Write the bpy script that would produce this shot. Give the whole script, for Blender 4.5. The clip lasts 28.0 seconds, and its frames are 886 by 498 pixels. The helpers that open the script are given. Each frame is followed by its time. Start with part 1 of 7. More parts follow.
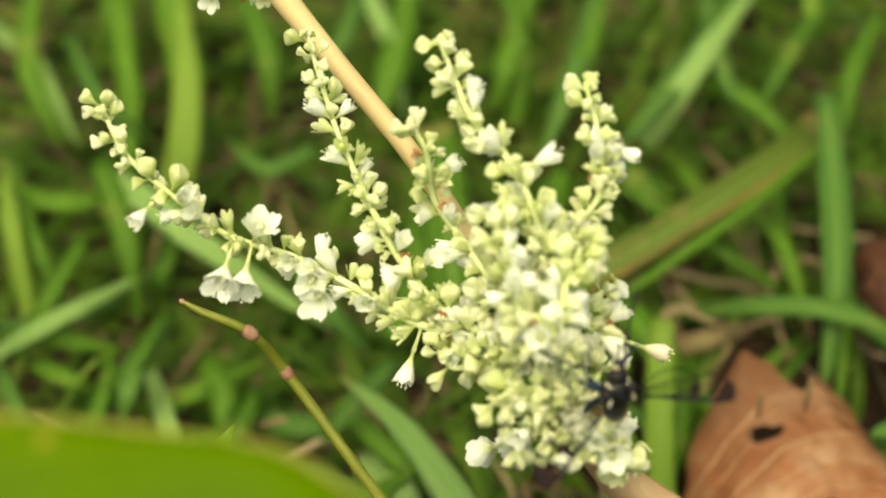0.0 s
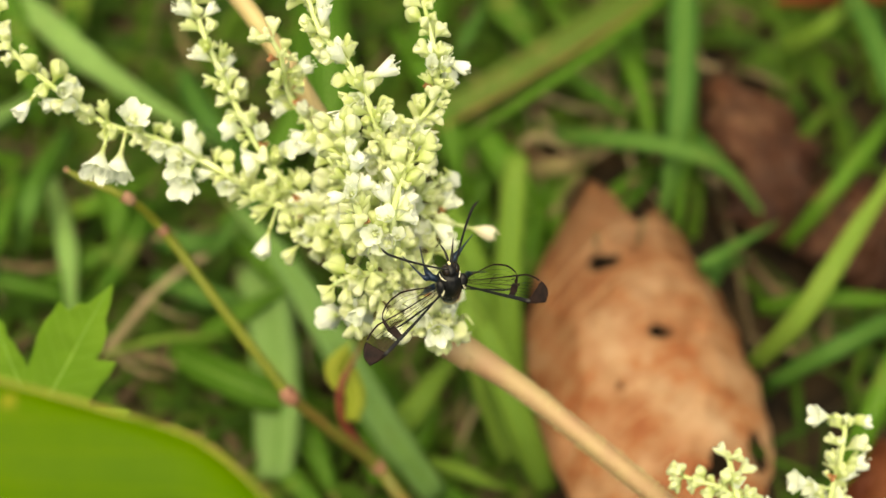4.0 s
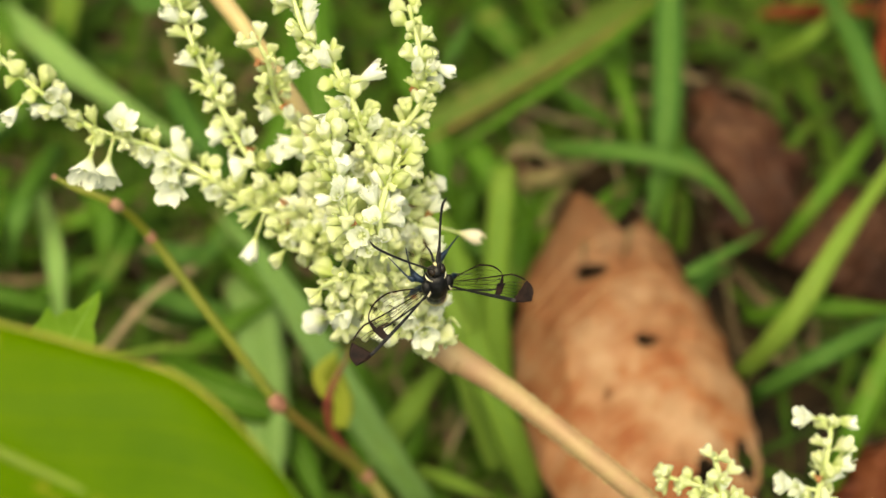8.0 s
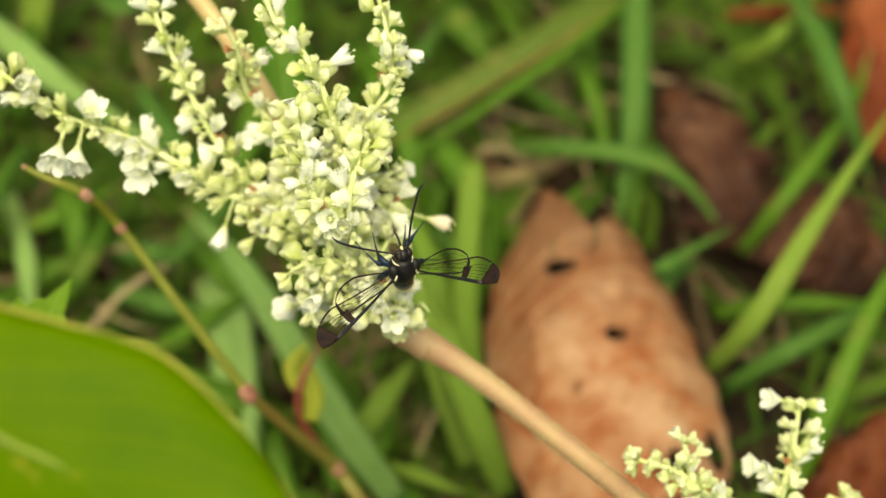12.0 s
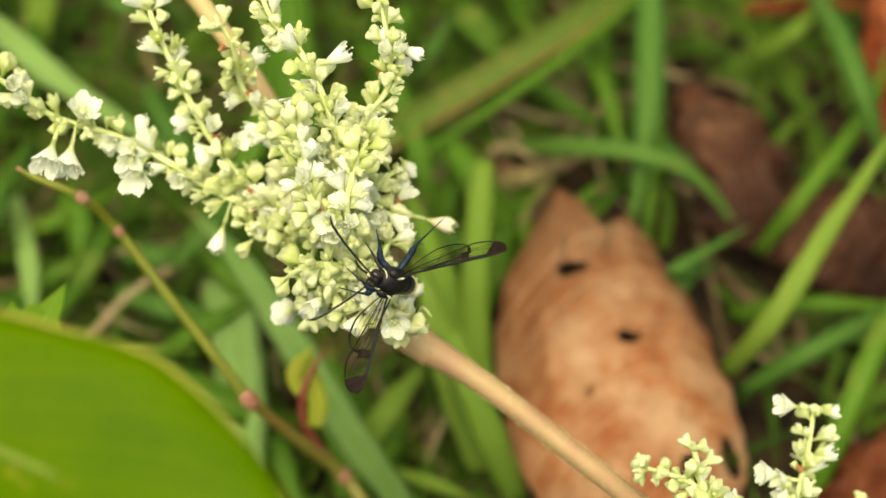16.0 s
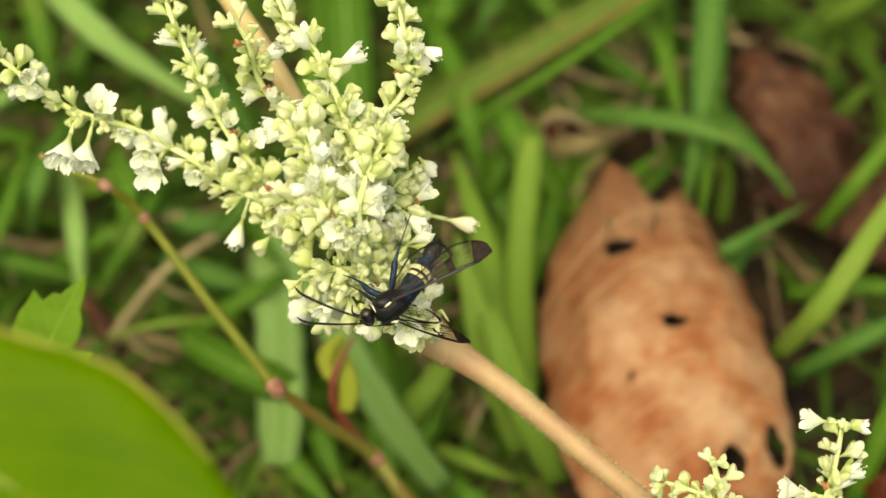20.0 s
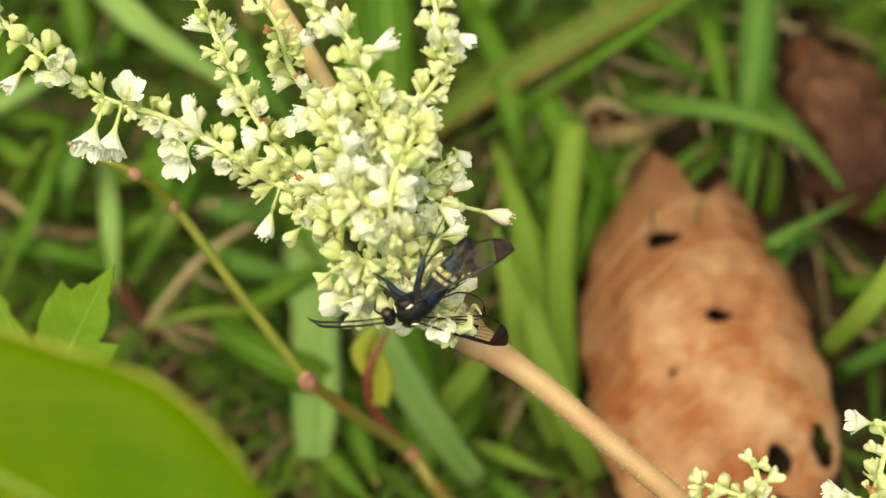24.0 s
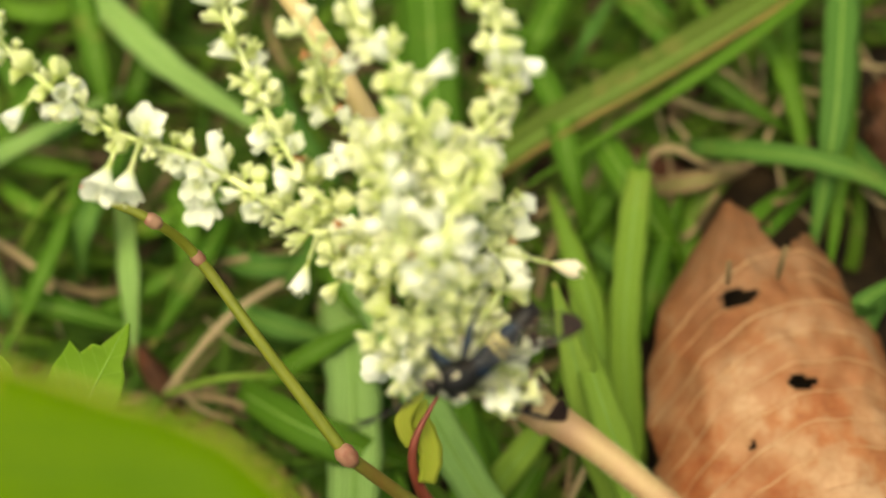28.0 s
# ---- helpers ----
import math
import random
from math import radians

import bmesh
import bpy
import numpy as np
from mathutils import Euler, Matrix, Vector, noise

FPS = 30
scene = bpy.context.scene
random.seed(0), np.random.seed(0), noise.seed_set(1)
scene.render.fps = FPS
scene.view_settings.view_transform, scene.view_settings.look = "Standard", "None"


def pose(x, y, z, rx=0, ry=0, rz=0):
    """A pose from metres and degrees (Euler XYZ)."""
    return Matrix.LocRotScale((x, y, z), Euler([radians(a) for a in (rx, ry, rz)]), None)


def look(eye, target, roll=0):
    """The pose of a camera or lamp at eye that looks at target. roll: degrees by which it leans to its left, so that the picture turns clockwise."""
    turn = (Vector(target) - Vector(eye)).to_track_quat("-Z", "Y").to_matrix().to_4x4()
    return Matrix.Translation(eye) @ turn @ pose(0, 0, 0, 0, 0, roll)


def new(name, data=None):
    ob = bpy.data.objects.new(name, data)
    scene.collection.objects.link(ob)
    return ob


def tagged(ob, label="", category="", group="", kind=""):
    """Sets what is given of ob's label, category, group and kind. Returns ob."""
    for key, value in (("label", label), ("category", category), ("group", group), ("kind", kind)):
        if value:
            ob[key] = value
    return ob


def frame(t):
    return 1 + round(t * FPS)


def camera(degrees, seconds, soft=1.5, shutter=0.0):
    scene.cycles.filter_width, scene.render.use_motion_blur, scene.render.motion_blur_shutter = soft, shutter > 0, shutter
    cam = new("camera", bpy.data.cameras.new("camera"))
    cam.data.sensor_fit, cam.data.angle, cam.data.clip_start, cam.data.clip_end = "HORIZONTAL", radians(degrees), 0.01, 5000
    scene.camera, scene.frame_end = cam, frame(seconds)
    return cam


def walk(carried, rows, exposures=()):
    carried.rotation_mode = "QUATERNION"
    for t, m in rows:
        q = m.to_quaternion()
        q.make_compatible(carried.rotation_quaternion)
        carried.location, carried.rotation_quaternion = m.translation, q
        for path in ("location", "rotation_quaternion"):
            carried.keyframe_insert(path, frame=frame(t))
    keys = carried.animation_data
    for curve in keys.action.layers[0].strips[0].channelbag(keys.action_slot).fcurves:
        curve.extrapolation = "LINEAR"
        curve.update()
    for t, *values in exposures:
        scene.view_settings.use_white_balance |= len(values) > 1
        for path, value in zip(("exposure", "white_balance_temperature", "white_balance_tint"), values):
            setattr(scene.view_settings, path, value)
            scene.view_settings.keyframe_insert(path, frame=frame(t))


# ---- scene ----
cam = camera(28, 28.0, soft=1.5)
cam.data.dof.use_dof = True
cam.data.dof.focus_distance = 0.2205
cam.data.dof.aperture_fstop = 12.0
PATH = [
    (0, pose(-0.0121, -0.1190, 0.2582, 39.121, 2.124, -0.051)),
    (0.5, pose(-0.0073, -0.1142, 0.2633, 35.774, 1.381, 0.094)),
    (1, pose(-0.0042, -0.1067, 0.2702, 32.071, 0.533, 0.757)),
    (1.5, pose(-0.0043, -0.1056, 0.2757, 30.297, 0.055, 0.377)),
    (2, pose(-0.0028, -0.1065, 0.2836, 28.947, -0.081, 0.310)),
    (2.5, pose(-0.0006, -0.1069, 0.2905, 27.922, 0.056, 0.270)),
    (3, pose(-0.0000, -0.1094, 0.2938, 28.000, -0.000, -0.000)),
    (3.5, pose(0.0002, -0.1106, 0.2958, 28.121, -0.150, -0.090)),
    (4, pose(0.0008, -0.1113, 0.2965, 28.322, -0.131, -0.097)),
    (4.5, pose(0.0010, -0.1120, 0.2965, 28.608, -0.141, -0.115)),
    (6.5, pose(-0.0003, -0.1132, 0.2951, 29.084, -0.401, -0.436)),
    (7, pose(0.0002, -0.1138, 0.2950, 29.234, -0.295, -0.442)),
    (7.5, pose(0.0006, -0.1147, 0.2952, 29.346, -0.282, -0.470)),
    (8, pose(0.0014, -0.1153, 0.2956, 29.386, -0.265, -0.442)),
    (8.5, pose(0.0016, -0.1158, 0.2957, 29.450, -0.353, -0.488)),
    (9, pose(0.0020, -0.1165, 0.2958, 29.533, -0.383, -0.498)),
    (9.5, pose(0.0020, -0.1179, 0.2953, 29.821, -0.495, -0.597)),
    (10, pose(0.0017, -0.1190, 0.2946, 30.074, -0.595, -0.784)),
    (10.5, pose(0.0029, -0.1202, 0.2944, 30.263, -0.453, -0.737)),
    (11, pose(0.0025, -0.1211, 0.2936, 30.485, -0.586, -0.942)),
    (11.5, pose(0.0029, -0.1215, 0.2938, 30.479, -0.588, -0.986)),
    (12, pose(0.0019, -0.1214, 0.2935, 30.442, -0.866, -1.129)),
    (12.5, pose(0.0023, -0.1219, 0.2933, 30.496, -0.795, -1.188)),
    (14.5, pose(0.0025, -0.1194, 0.2911, 30.269, -0.698, -1.252)),
    (15, pose(0.0036, -0.1183, 0.2904, 30.173, -0.494, -1.080)),
    (15.5, pose(0.0053, -0.1181, 0.2898, 30.230, -0.080, -0.912)),
    (16, pose(0.0058, -0.1176, 0.2884, 30.343, 0.099, -0.799)),
    (16.5, pose(0.0064, -0.1178, 0.2865, 30.673, 0.342, -0.730)),
    (17, pose(0.0071, -0.1170, 0.2853, 30.699, 0.586, -0.622)),
    (17.5, pose(0.0080, -0.1151, 0.2846, 30.490, 0.825, -0.382)),
    (18, pose(0.0098, -0.1131, 0.2846, 30.122, 1.274, -0.133)),
    (18.5, pose(0.0142, -0.1070, 0.2883, 28.399, 1.883, 0.949)),
    (19, pose(0.0155, -0.1038, 0.2901, 27.405, 2.108, 1.216)),
    (19.5, pose(0.0171, -0.1037, 0.2896, 27.332, 2.606, 1.440)),
    (20, pose(0.0196, -0.1018, 0.2902, 26.809, 3.195, 2.045)),
    (20.5, pose(0.0209, -0.0998, 0.2903, 26.319, 3.627, 2.458)),
    (21, pose(0.0215, -0.0998, 0.2891, 26.363, 3.993, 2.662)),
    (21.5, pose(0.0226, -0.0992, 0.2879, 26.284, 4.451, 2.943)),
    (23.5, pose(0.0221, -0.0974, 0.2851, 26.230, 4.672, 3.255)),
    (24, pose(0.0217, -0.0982, 0.2849, 26.441, 4.577, 3.210)),
    (24.5, pose(0.0214, -0.0987, 0.2845, 26.589, 4.536, 3.143)),
    (25, pose(0.0214, -0.0993, 0.2841, 26.742, 4.509, 3.155)),
    (25.5, pose(0.0207, -0.0985, 0.2816, 26.737, 4.569, 3.165)),
    (26, pose(0.0205, -0.0964, 0.2772, 26.709, 4.873, 3.402)),
    (26.5, pose(0.0193, -0.0938, 0.2729, 26.533, 4.979, 3.546)),
    (27, pose(0.0178, -0.0908, 0.2686, 26.244, 5.028, 3.623)),
    (27.5, pose(0.0161, -0.0884, 0.2642, 26.926, 5.097, 3.642)),
    (28, pose(0.0156, -0.0872, 0.2602, 28.600, 5.354, 3.702)),
]
walk(cam, PATH, exposures=[(0.0, 0.70, 8700, -4), (28.0, 0.70, 8700, -4)])

# ---- light: bright overcast day ----
world = bpy.data.worlds.new("sky")
scene.world = world
world.use_nodes = True
wn = world.node_tree.nodes
sky = wn.new("ShaderNodeTexSky")
sky.sky_type = "NISHITA"
sky.sun_disc = False
sky.sun_elevation = radians(80)
sky.sun_rotation = radians(219)
sky.air_density = 0.7
sky.dust_density = 7.0
sky.ozone_density = 0.5
wn["Background"].inputs["Strength"].default_value = 0.15
world.node_tree.links.new(sky.outputs[0], wn["Background"].inputs["Color"])
sun = new("sun", bpy.data.lights.new("sun", "SUN"))
sun.data.energy = 0.9
sun.data.angle = radians(80)
sun.data.color = (1.0, 0.96, 0.88)
sun.matrix_world = look((-0.18, -0.22, 1.6), (0, 0, 0))


# ---- materials ----
def nodes_of(name):
    m = bpy.data.materials.new(name)
    m.use_nodes = True
    return m, m.node_tree.nodes, m.node_tree.links, m.node_tree.nodes["Principled BSDF"]


def ramp(n, stops):
    r = n.new("ShaderNodeValToRGB")
    e = r.color_ramp.elements
    while len(e) < len(stops):
        e.new(0.5)
    for el, (p, c) in zip(e, stops):
        el.position, el.color = p, (*c, 1)
    return r


def noise_tex(n, l, scale, detail=4, coord="Object", rough=0.55, distort=0.0, stretch=None):
    tc = n.new("ShaderNodeTexCoord")
    t = n.new("ShaderNodeTexNoise")
    t.inputs["Scale"].default_value = scale
    t.inputs["Detail"].default_value = detail
    t.inputs["Roughness"].default_value = rough
    t.inputs["Distortion"].default_value = distort
    if stretch:
        mp = n.new("ShaderNodeMapping")
        mp.inputs["Scale"].default_value = stretch
        l.new(tc.outputs[coord], mp.inputs["Vector"])
        l.new(mp.outputs[0], t.inputs["Vector"])
    else:
        l.new(tc.outputs[coord], t.inputs["Vector"])
    return t


def mixed(n, l, a, b, fac, mode="MIX"):
    """Colour mix; a, b and fac are sockets or values."""
    m = n.new("ShaderNodeMix")
    m.data_type, m.blend_type = "RGBA", mode
    for key, v in (("A", a), ("B", b), ("Factor", fac)):
        sock = [s for s in m.inputs if s.name == key and s.enabled][0]
        if isinstance(v, (int, float)):
            sock.default_value = v
        elif isinstance(v, tuple):
            sock.default_value = (*v, 1)
        else:
            l.new(v, sock)
    return [s for s in m.outputs if s.enabled][0]


def bump(n, l, bsdf, height, strength, dist):
    b = n.new("ShaderNodeBump")
    b.inputs["Strength"].default_value = strength
    b.inputs["Distance"].default_value = dist
    l.new(height, b.inputs["Height"])
    l.new(b.outputs[0], bsdf.inputs["Normal"])
    return b


def thin(m, n, l, bsdf, colour, amount):
    """Let some light through a thin leaf."""
    tr = n.new("ShaderNodeBsdfTranslucent")
    mx = n.new("ShaderNodeMixShader")
    mx.inputs[0].default_value = amount
    l.new(colour, tr.inputs["Color"])
    l.new(bsdf.outputs[0], mx.inputs[1])
    l.new(tr.outputs[0], mx.inputs[2])
    l.new(mx.outputs[0], n["Material Output"].inputs["Surface"])


def grass_material(name, dark, light, dry, island=False, dry_amount=0.5, through_light=0.3):
    m, n, l, b = nodes_of(name)
    if island:
        rnd = n.new("ShaderNodeNewGeometry").outputs["Random Per Island"]
    else:
        rnd = n.new("ShaderNodeObjectInfo").outputs["Random"]
    base = mixed(n, l, dark, light, rnd)
    spots = noise_tex(n, l, 90, 5)
    r1 = ramp(n, [(0.58, (0, 0, 0)), (0.75, (1, 1, 1))])
    l.new(spots.outputs["Fac"], r1.inputs[0])
    amt = n.new("ShaderNodeMath")
    amt.operation = "MULTIPLY"
    amt.inputs[1].default_value = dry_amount
    l.new(r1.outputs[0], amt.inputs[0])
    col = mixed(n, l, base, dry, amt.outputs[0])
    uv = n.new("ShaderNodeTexCoord")
    sep = n.new("ShaderNodeSeparateXYZ")
    l.new(uv.outputs["UV"], sep.inputs[0])
    tip = n.new("ShaderNodeMath")
    tip.operation = "MULTIPLY_ADD"
    tip.inputs[1].default_value = 0.35
    l.new(spots.outputs["Fac"], tip.inputs[0])
    l.new(sep.outputs["Y"], tip.inputs[2])
    tr = ramp(n, [(0.0, (0, 0, 0)), (0.98, (0, 0, 0)), (1.0, (0.7, 0.7, 0.7))])
    sc = n.new("ShaderNodeMath")
    sc.operation = "MULTIPLY"
    sc.inputs[1].default_value = 0.88
    l.new(tip.outputs[0], sc.inputs[0])
    l.new(sc.outputs[0], tr.inputs[0])
    col = mixed(n, l, col, dry, tr.outputs[0])
    vein = n.new("ShaderNodeMath")
    vein.operation = "SINE"
    mul = n.new("ShaderNodeMath")
    mul.operation = "MULTIPLY"
    mul.inputs[1].default_value = 75.0
    l.new(sep.outputs["X"], mul.inputs[0])
    l.new(mul.outputs[0], vein.inputs[0])
    vr = ramp(n, [(0.0, (0.82, 0.84, 0.8)), (1.0, (1.12, 1.12, 1.1))])
    l.new(vein.outputs[0], vr.inputs[0])
    col = mixed(n, l, col, vr.outputs[0], 1.0, "MULTIPLY")
    l.new(col, b.inputs["Base Color"])
    b.inputs["Roughness"].default_value = 0.5
    b.inputs["Specular IOR Level"].default_value = 0.09
    bump(n, l, b, vein.outputs[0], 0.25, 0.0003)
    thin(m, n, l, b, col, through_light)
    return m


def speckled(name, c1, c2, scale, rough=0.6, bump_strength=0.3, dist=0.0003, spec=0.5, spread=(0.35, 0.65), sss=0.0, metal=0.0, objrand=None, stretch=None):
    m, n, l, b = nodes_of(name)
    t = noise_tex(n, l, scale, 6, stretch=stretch)
    r = ramp(n, [(spread[0], c1), (spread[1], c2)])
    l.new(t.outputs["Fac"], r.inputs[0])
    col = r.outputs[0]
    if objrand:
        oi = n.new("ShaderNodeObjectInfo")
        rr = ramp(n, [(0.0, objrand[0]), (0.6, objrand[1]), (1.0, objrand[2])])
        l.new(oi.outputs["Random"], rr.inputs[0])
        col = mixed(n, l, rr.outputs[0], col, 0.4)
    l.new(col, b.inputs["Base Color"])
    b.inputs["Roughness"].default_value = rough
    b.inputs["Metallic"].default_value = metal
    b.inputs["Specular IOR Level"].default_value = spec
    if sss:
        b.inputs["Subsurface Weight"].default_value = sss
        b.inputs["Subsurface Radius"].default_value = (0.0012, 0.0012, 0.0006)
        b.inputs["Subsurface Scale"].default_value = 1.0
    bump(n, l, b, t.outputs["Fac"], bump_strength, dist)
    return m


GRASS = grass_material("grass_blade", (0.050, 0.135, 0.014), (0.115, 0.25, 0.026), (0.30, 0.27, 0.08))
GRASS_BLUE = grass_material("grass_blue_green", (0.21, 0.37, 0.11), (0.29, 0.47, 0.15), (0.28, 0.27, 0.10), dry_amount=0.2)
GRASS_TEAL = grass_material("grass_teal", (0.065, 0.165, 0.032), (0.10, 0.22, 0.045), (0.28, 0.24, 0.08), dry_amount=0.3)
GRASS_LIGHT = grass_material("grass_light", (0.165, 0.290, 0.040), (0.225, 0.350, 0.060), (0.32, 0.32, 0.1), dry_amount=0.2)
GRASS_OLIVE = grass_material("grass_olive", (0.085, 0.140, 0.024), (0.120, 0.180, 0.034), (0.36, 0.26, 0.10), dry_amount=0.8)
GRASS_RIB = speckled("grass_midrib", (0.12, 0.25, 0.03), (0.17, 0.31, 0.05), 200, 0.5, stretch=(1, 1, 0.3))
GRASS_FILL = grass_material("grass_fill", (0.030, 0.078, 0.010), (0.092, 0.175, 0.020), (0.28, 0.24, 0.08), island=True)
DRY_EDGE = speckled("dry_edge", (0.20, 0.09, 0.03), (0.34, 0.17, 0.06), 160, 0.6, stretch=(1, 1, 0.3))
STRAW = grass_material("straw", (0.19, 0.135, 0.07), (0.38, 0.30, 0.18), (0.2, 0.12, 0.06), through_light=0.1)
# Darker than STRAW, so the shade in the gaps sits partly in its colour.
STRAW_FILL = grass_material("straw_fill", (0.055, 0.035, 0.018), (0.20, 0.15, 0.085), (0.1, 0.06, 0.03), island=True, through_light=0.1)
STEM_PALE = speckled("stem_pale", (0.48, 0.35, 0.17), (0.57, 0.46, 0.22), 70, 0.5, 0.25, 0.0002)
STEM = speckled("stem_tan", (0.36, 0.205, 0.115), (0.42, 0.31, 0.148), 110, 0.5, 0.25, 0.0002, stretch=(1, 1, 0.3))
THIN_STEM = speckled("thin_stem_green", (0.15, 0.185, 0.016), (0.23, 0.25, 0.03), 120, 0.45, 0.2, 0.0002)
TWIG_RED = speckled("thin_stem_red", (0.20, 0.105, 0.026), (0.18, 0.19, 0.03), 160, 0.5, 0.2, 0.0002, stretch=(1, 1, 0.4))
NODE_RED = speckled("stem_node_red", (0.26, 0.095, 0.06), (0.45, 0.26, 0.17), 300, 0.5, 0.4, 0.0002)
RED_LEAF = speckled("red_stipule", (0.17, 0.025, 0.02), (0.25, 0.06, 0.035), 200, 0.45)
AXIS = speckled("raceme_axis", (0.54, 0.65, 0.26), (0.72, 0.79, 0.44), 500, 0.6, 0.5, 0.0002, sss=0.2)
def bud_material():
    """Cream tepals, greener at the foot, each bud of its own tint, thin enough to let light through."""
    m, n, l, b = nodes_of("bud")
    tc = n.new("ShaderNodeTexCoord")
    sep = n.new("ShaderNodeSeparateXYZ")
    l.new(tc.outputs["Object"], sep.inputs[0])
    up = n.new("ShaderNodeMapRange")
    up.inputs["From Min"].default_value, up.inputs["From Max"].default_value = 0.0003, 0.0026
    l.new(sep.outputs["Z"], up.inputs["Value"])
    grow = ramp(n, [(0.0, (0.46, 0.56, 0.14)), (0.4, (0.72, 0.80, 0.36)), (1.0, (0.87, 0.91, 0.63))])
    l.new(up.outputs[0], grow.inputs[0])
    oi = n.new("ShaderNodeObjectInfo")
    own = ramp(n, [(0.0, (0.50, 0.61, 0.17)), (0.3, (0.74, 0.83, 0.41)), (0.65, (0.85, 0.90, 0.59)), (1.0, (0.91, 0.94, 0.75))])
    l.new(oi.outputs["Random"], own.inputs[0])
    col = mixed(n, l, grow.outputs[0], own.outputs[0], 0.5)
    grain = noise_tex(n, l, 900, 4)
    gr = ramp(n, [(0.35, (0.90, 0.92, 0.80)), (0.6, (1, 1, 1))])
    l.new(grain.outputs["Fac"], gr.inputs[0])
    col = mixed(n, l, col, gr.outputs[0], 0.8, "MULTIPLY")
    spot = noise_tex(n, l, 420, 2)
    sr = ramp(n, [(0.70, (0, 0, 0)), (0.78, (0.6, 0.6, 0.6))])
    l.new(spot.outputs["Fac"], sr.inputs[0])
    col = mixed(n, l, col, (0.55, 0.36, 0.14), sr.outputs[0])
    l.new(col, b.inputs["Base Color"])
    b.inputs["Roughness"].default_value = 0.55
    b.inputs["Specular IOR Level"].default_value = 0.3
    b.inputs["Subsurface Weight"].default_value = 0.3
    b.inputs["Subsurface Radius"].default_value = (0.001, 0.001, 0.0006)
    b.inputs["Subsurface Scale"].default_value = 1.0
    bump(n, l, b, grain.outputs["Fac"], 0.3, 0.0001)
    thin(m, n, l, b, col, 0.35)
    return m


BUD = bud_material()
BUD_BROWN = speckled("withered_bud", (0.32, 0.13, 0.05), (0.5, 0.28, 0.12), 500, 0.6)


def petal_material(name, foot, rim):
    """A thin papery petal, greenish where it leaves the stalk."""
    m, n, l, b = nodes_of(name)
    tc = n.new("ShaderNodeTexCoord")
    sep = n.new("ShaderNodeSeparateXYZ")
    l.new(tc.outputs["Object"], sep.inputs[0])
    up = n.new("ShaderNodeMapRange")
    up.inputs["From Min"].default_value, up.inputs["From Max"].default_value = 0.0006, 0.0021
    l.new(sep.outputs["Z"], up.inputs["Value"])
    grow = ramp(n, [(0.0, foot), (1.0, rim)])
    l.new(up.outputs[0], grow.inputs[0])
    grain = noise_tex(n, l, 1100, 4)
    gr = ramp(n, [(0.3, (0.88, 0.90, 0.80)), (0.6, (1, 1, 1))])
    l.new(grain.outputs["Fac"], gr.inputs[0])
    col = mixed(n, l, grow.outputs[0], gr.outputs[0], 0.8, "MULTIPLY")
    l.new(col, b.inputs["Base Color"])
    b.inputs["Roughness"].default_value = 0.5
    b.inputs["Specular IOR Level"].default_value = 0.3
    bump(n, l, b, grain.outputs["Fac"], 0.3, 0.0001)
    thin(m, n, l, b, col, 0.2)
    return m


PETAL = petal_material("white_petal", (0.66, 0.76, 0.32), (0.93, 0.97, 0.87))
PETAL_PINK = petal_material("fading_petal", (0.74, 0.74, 0.42), (0.90, 0.82, 0.66))


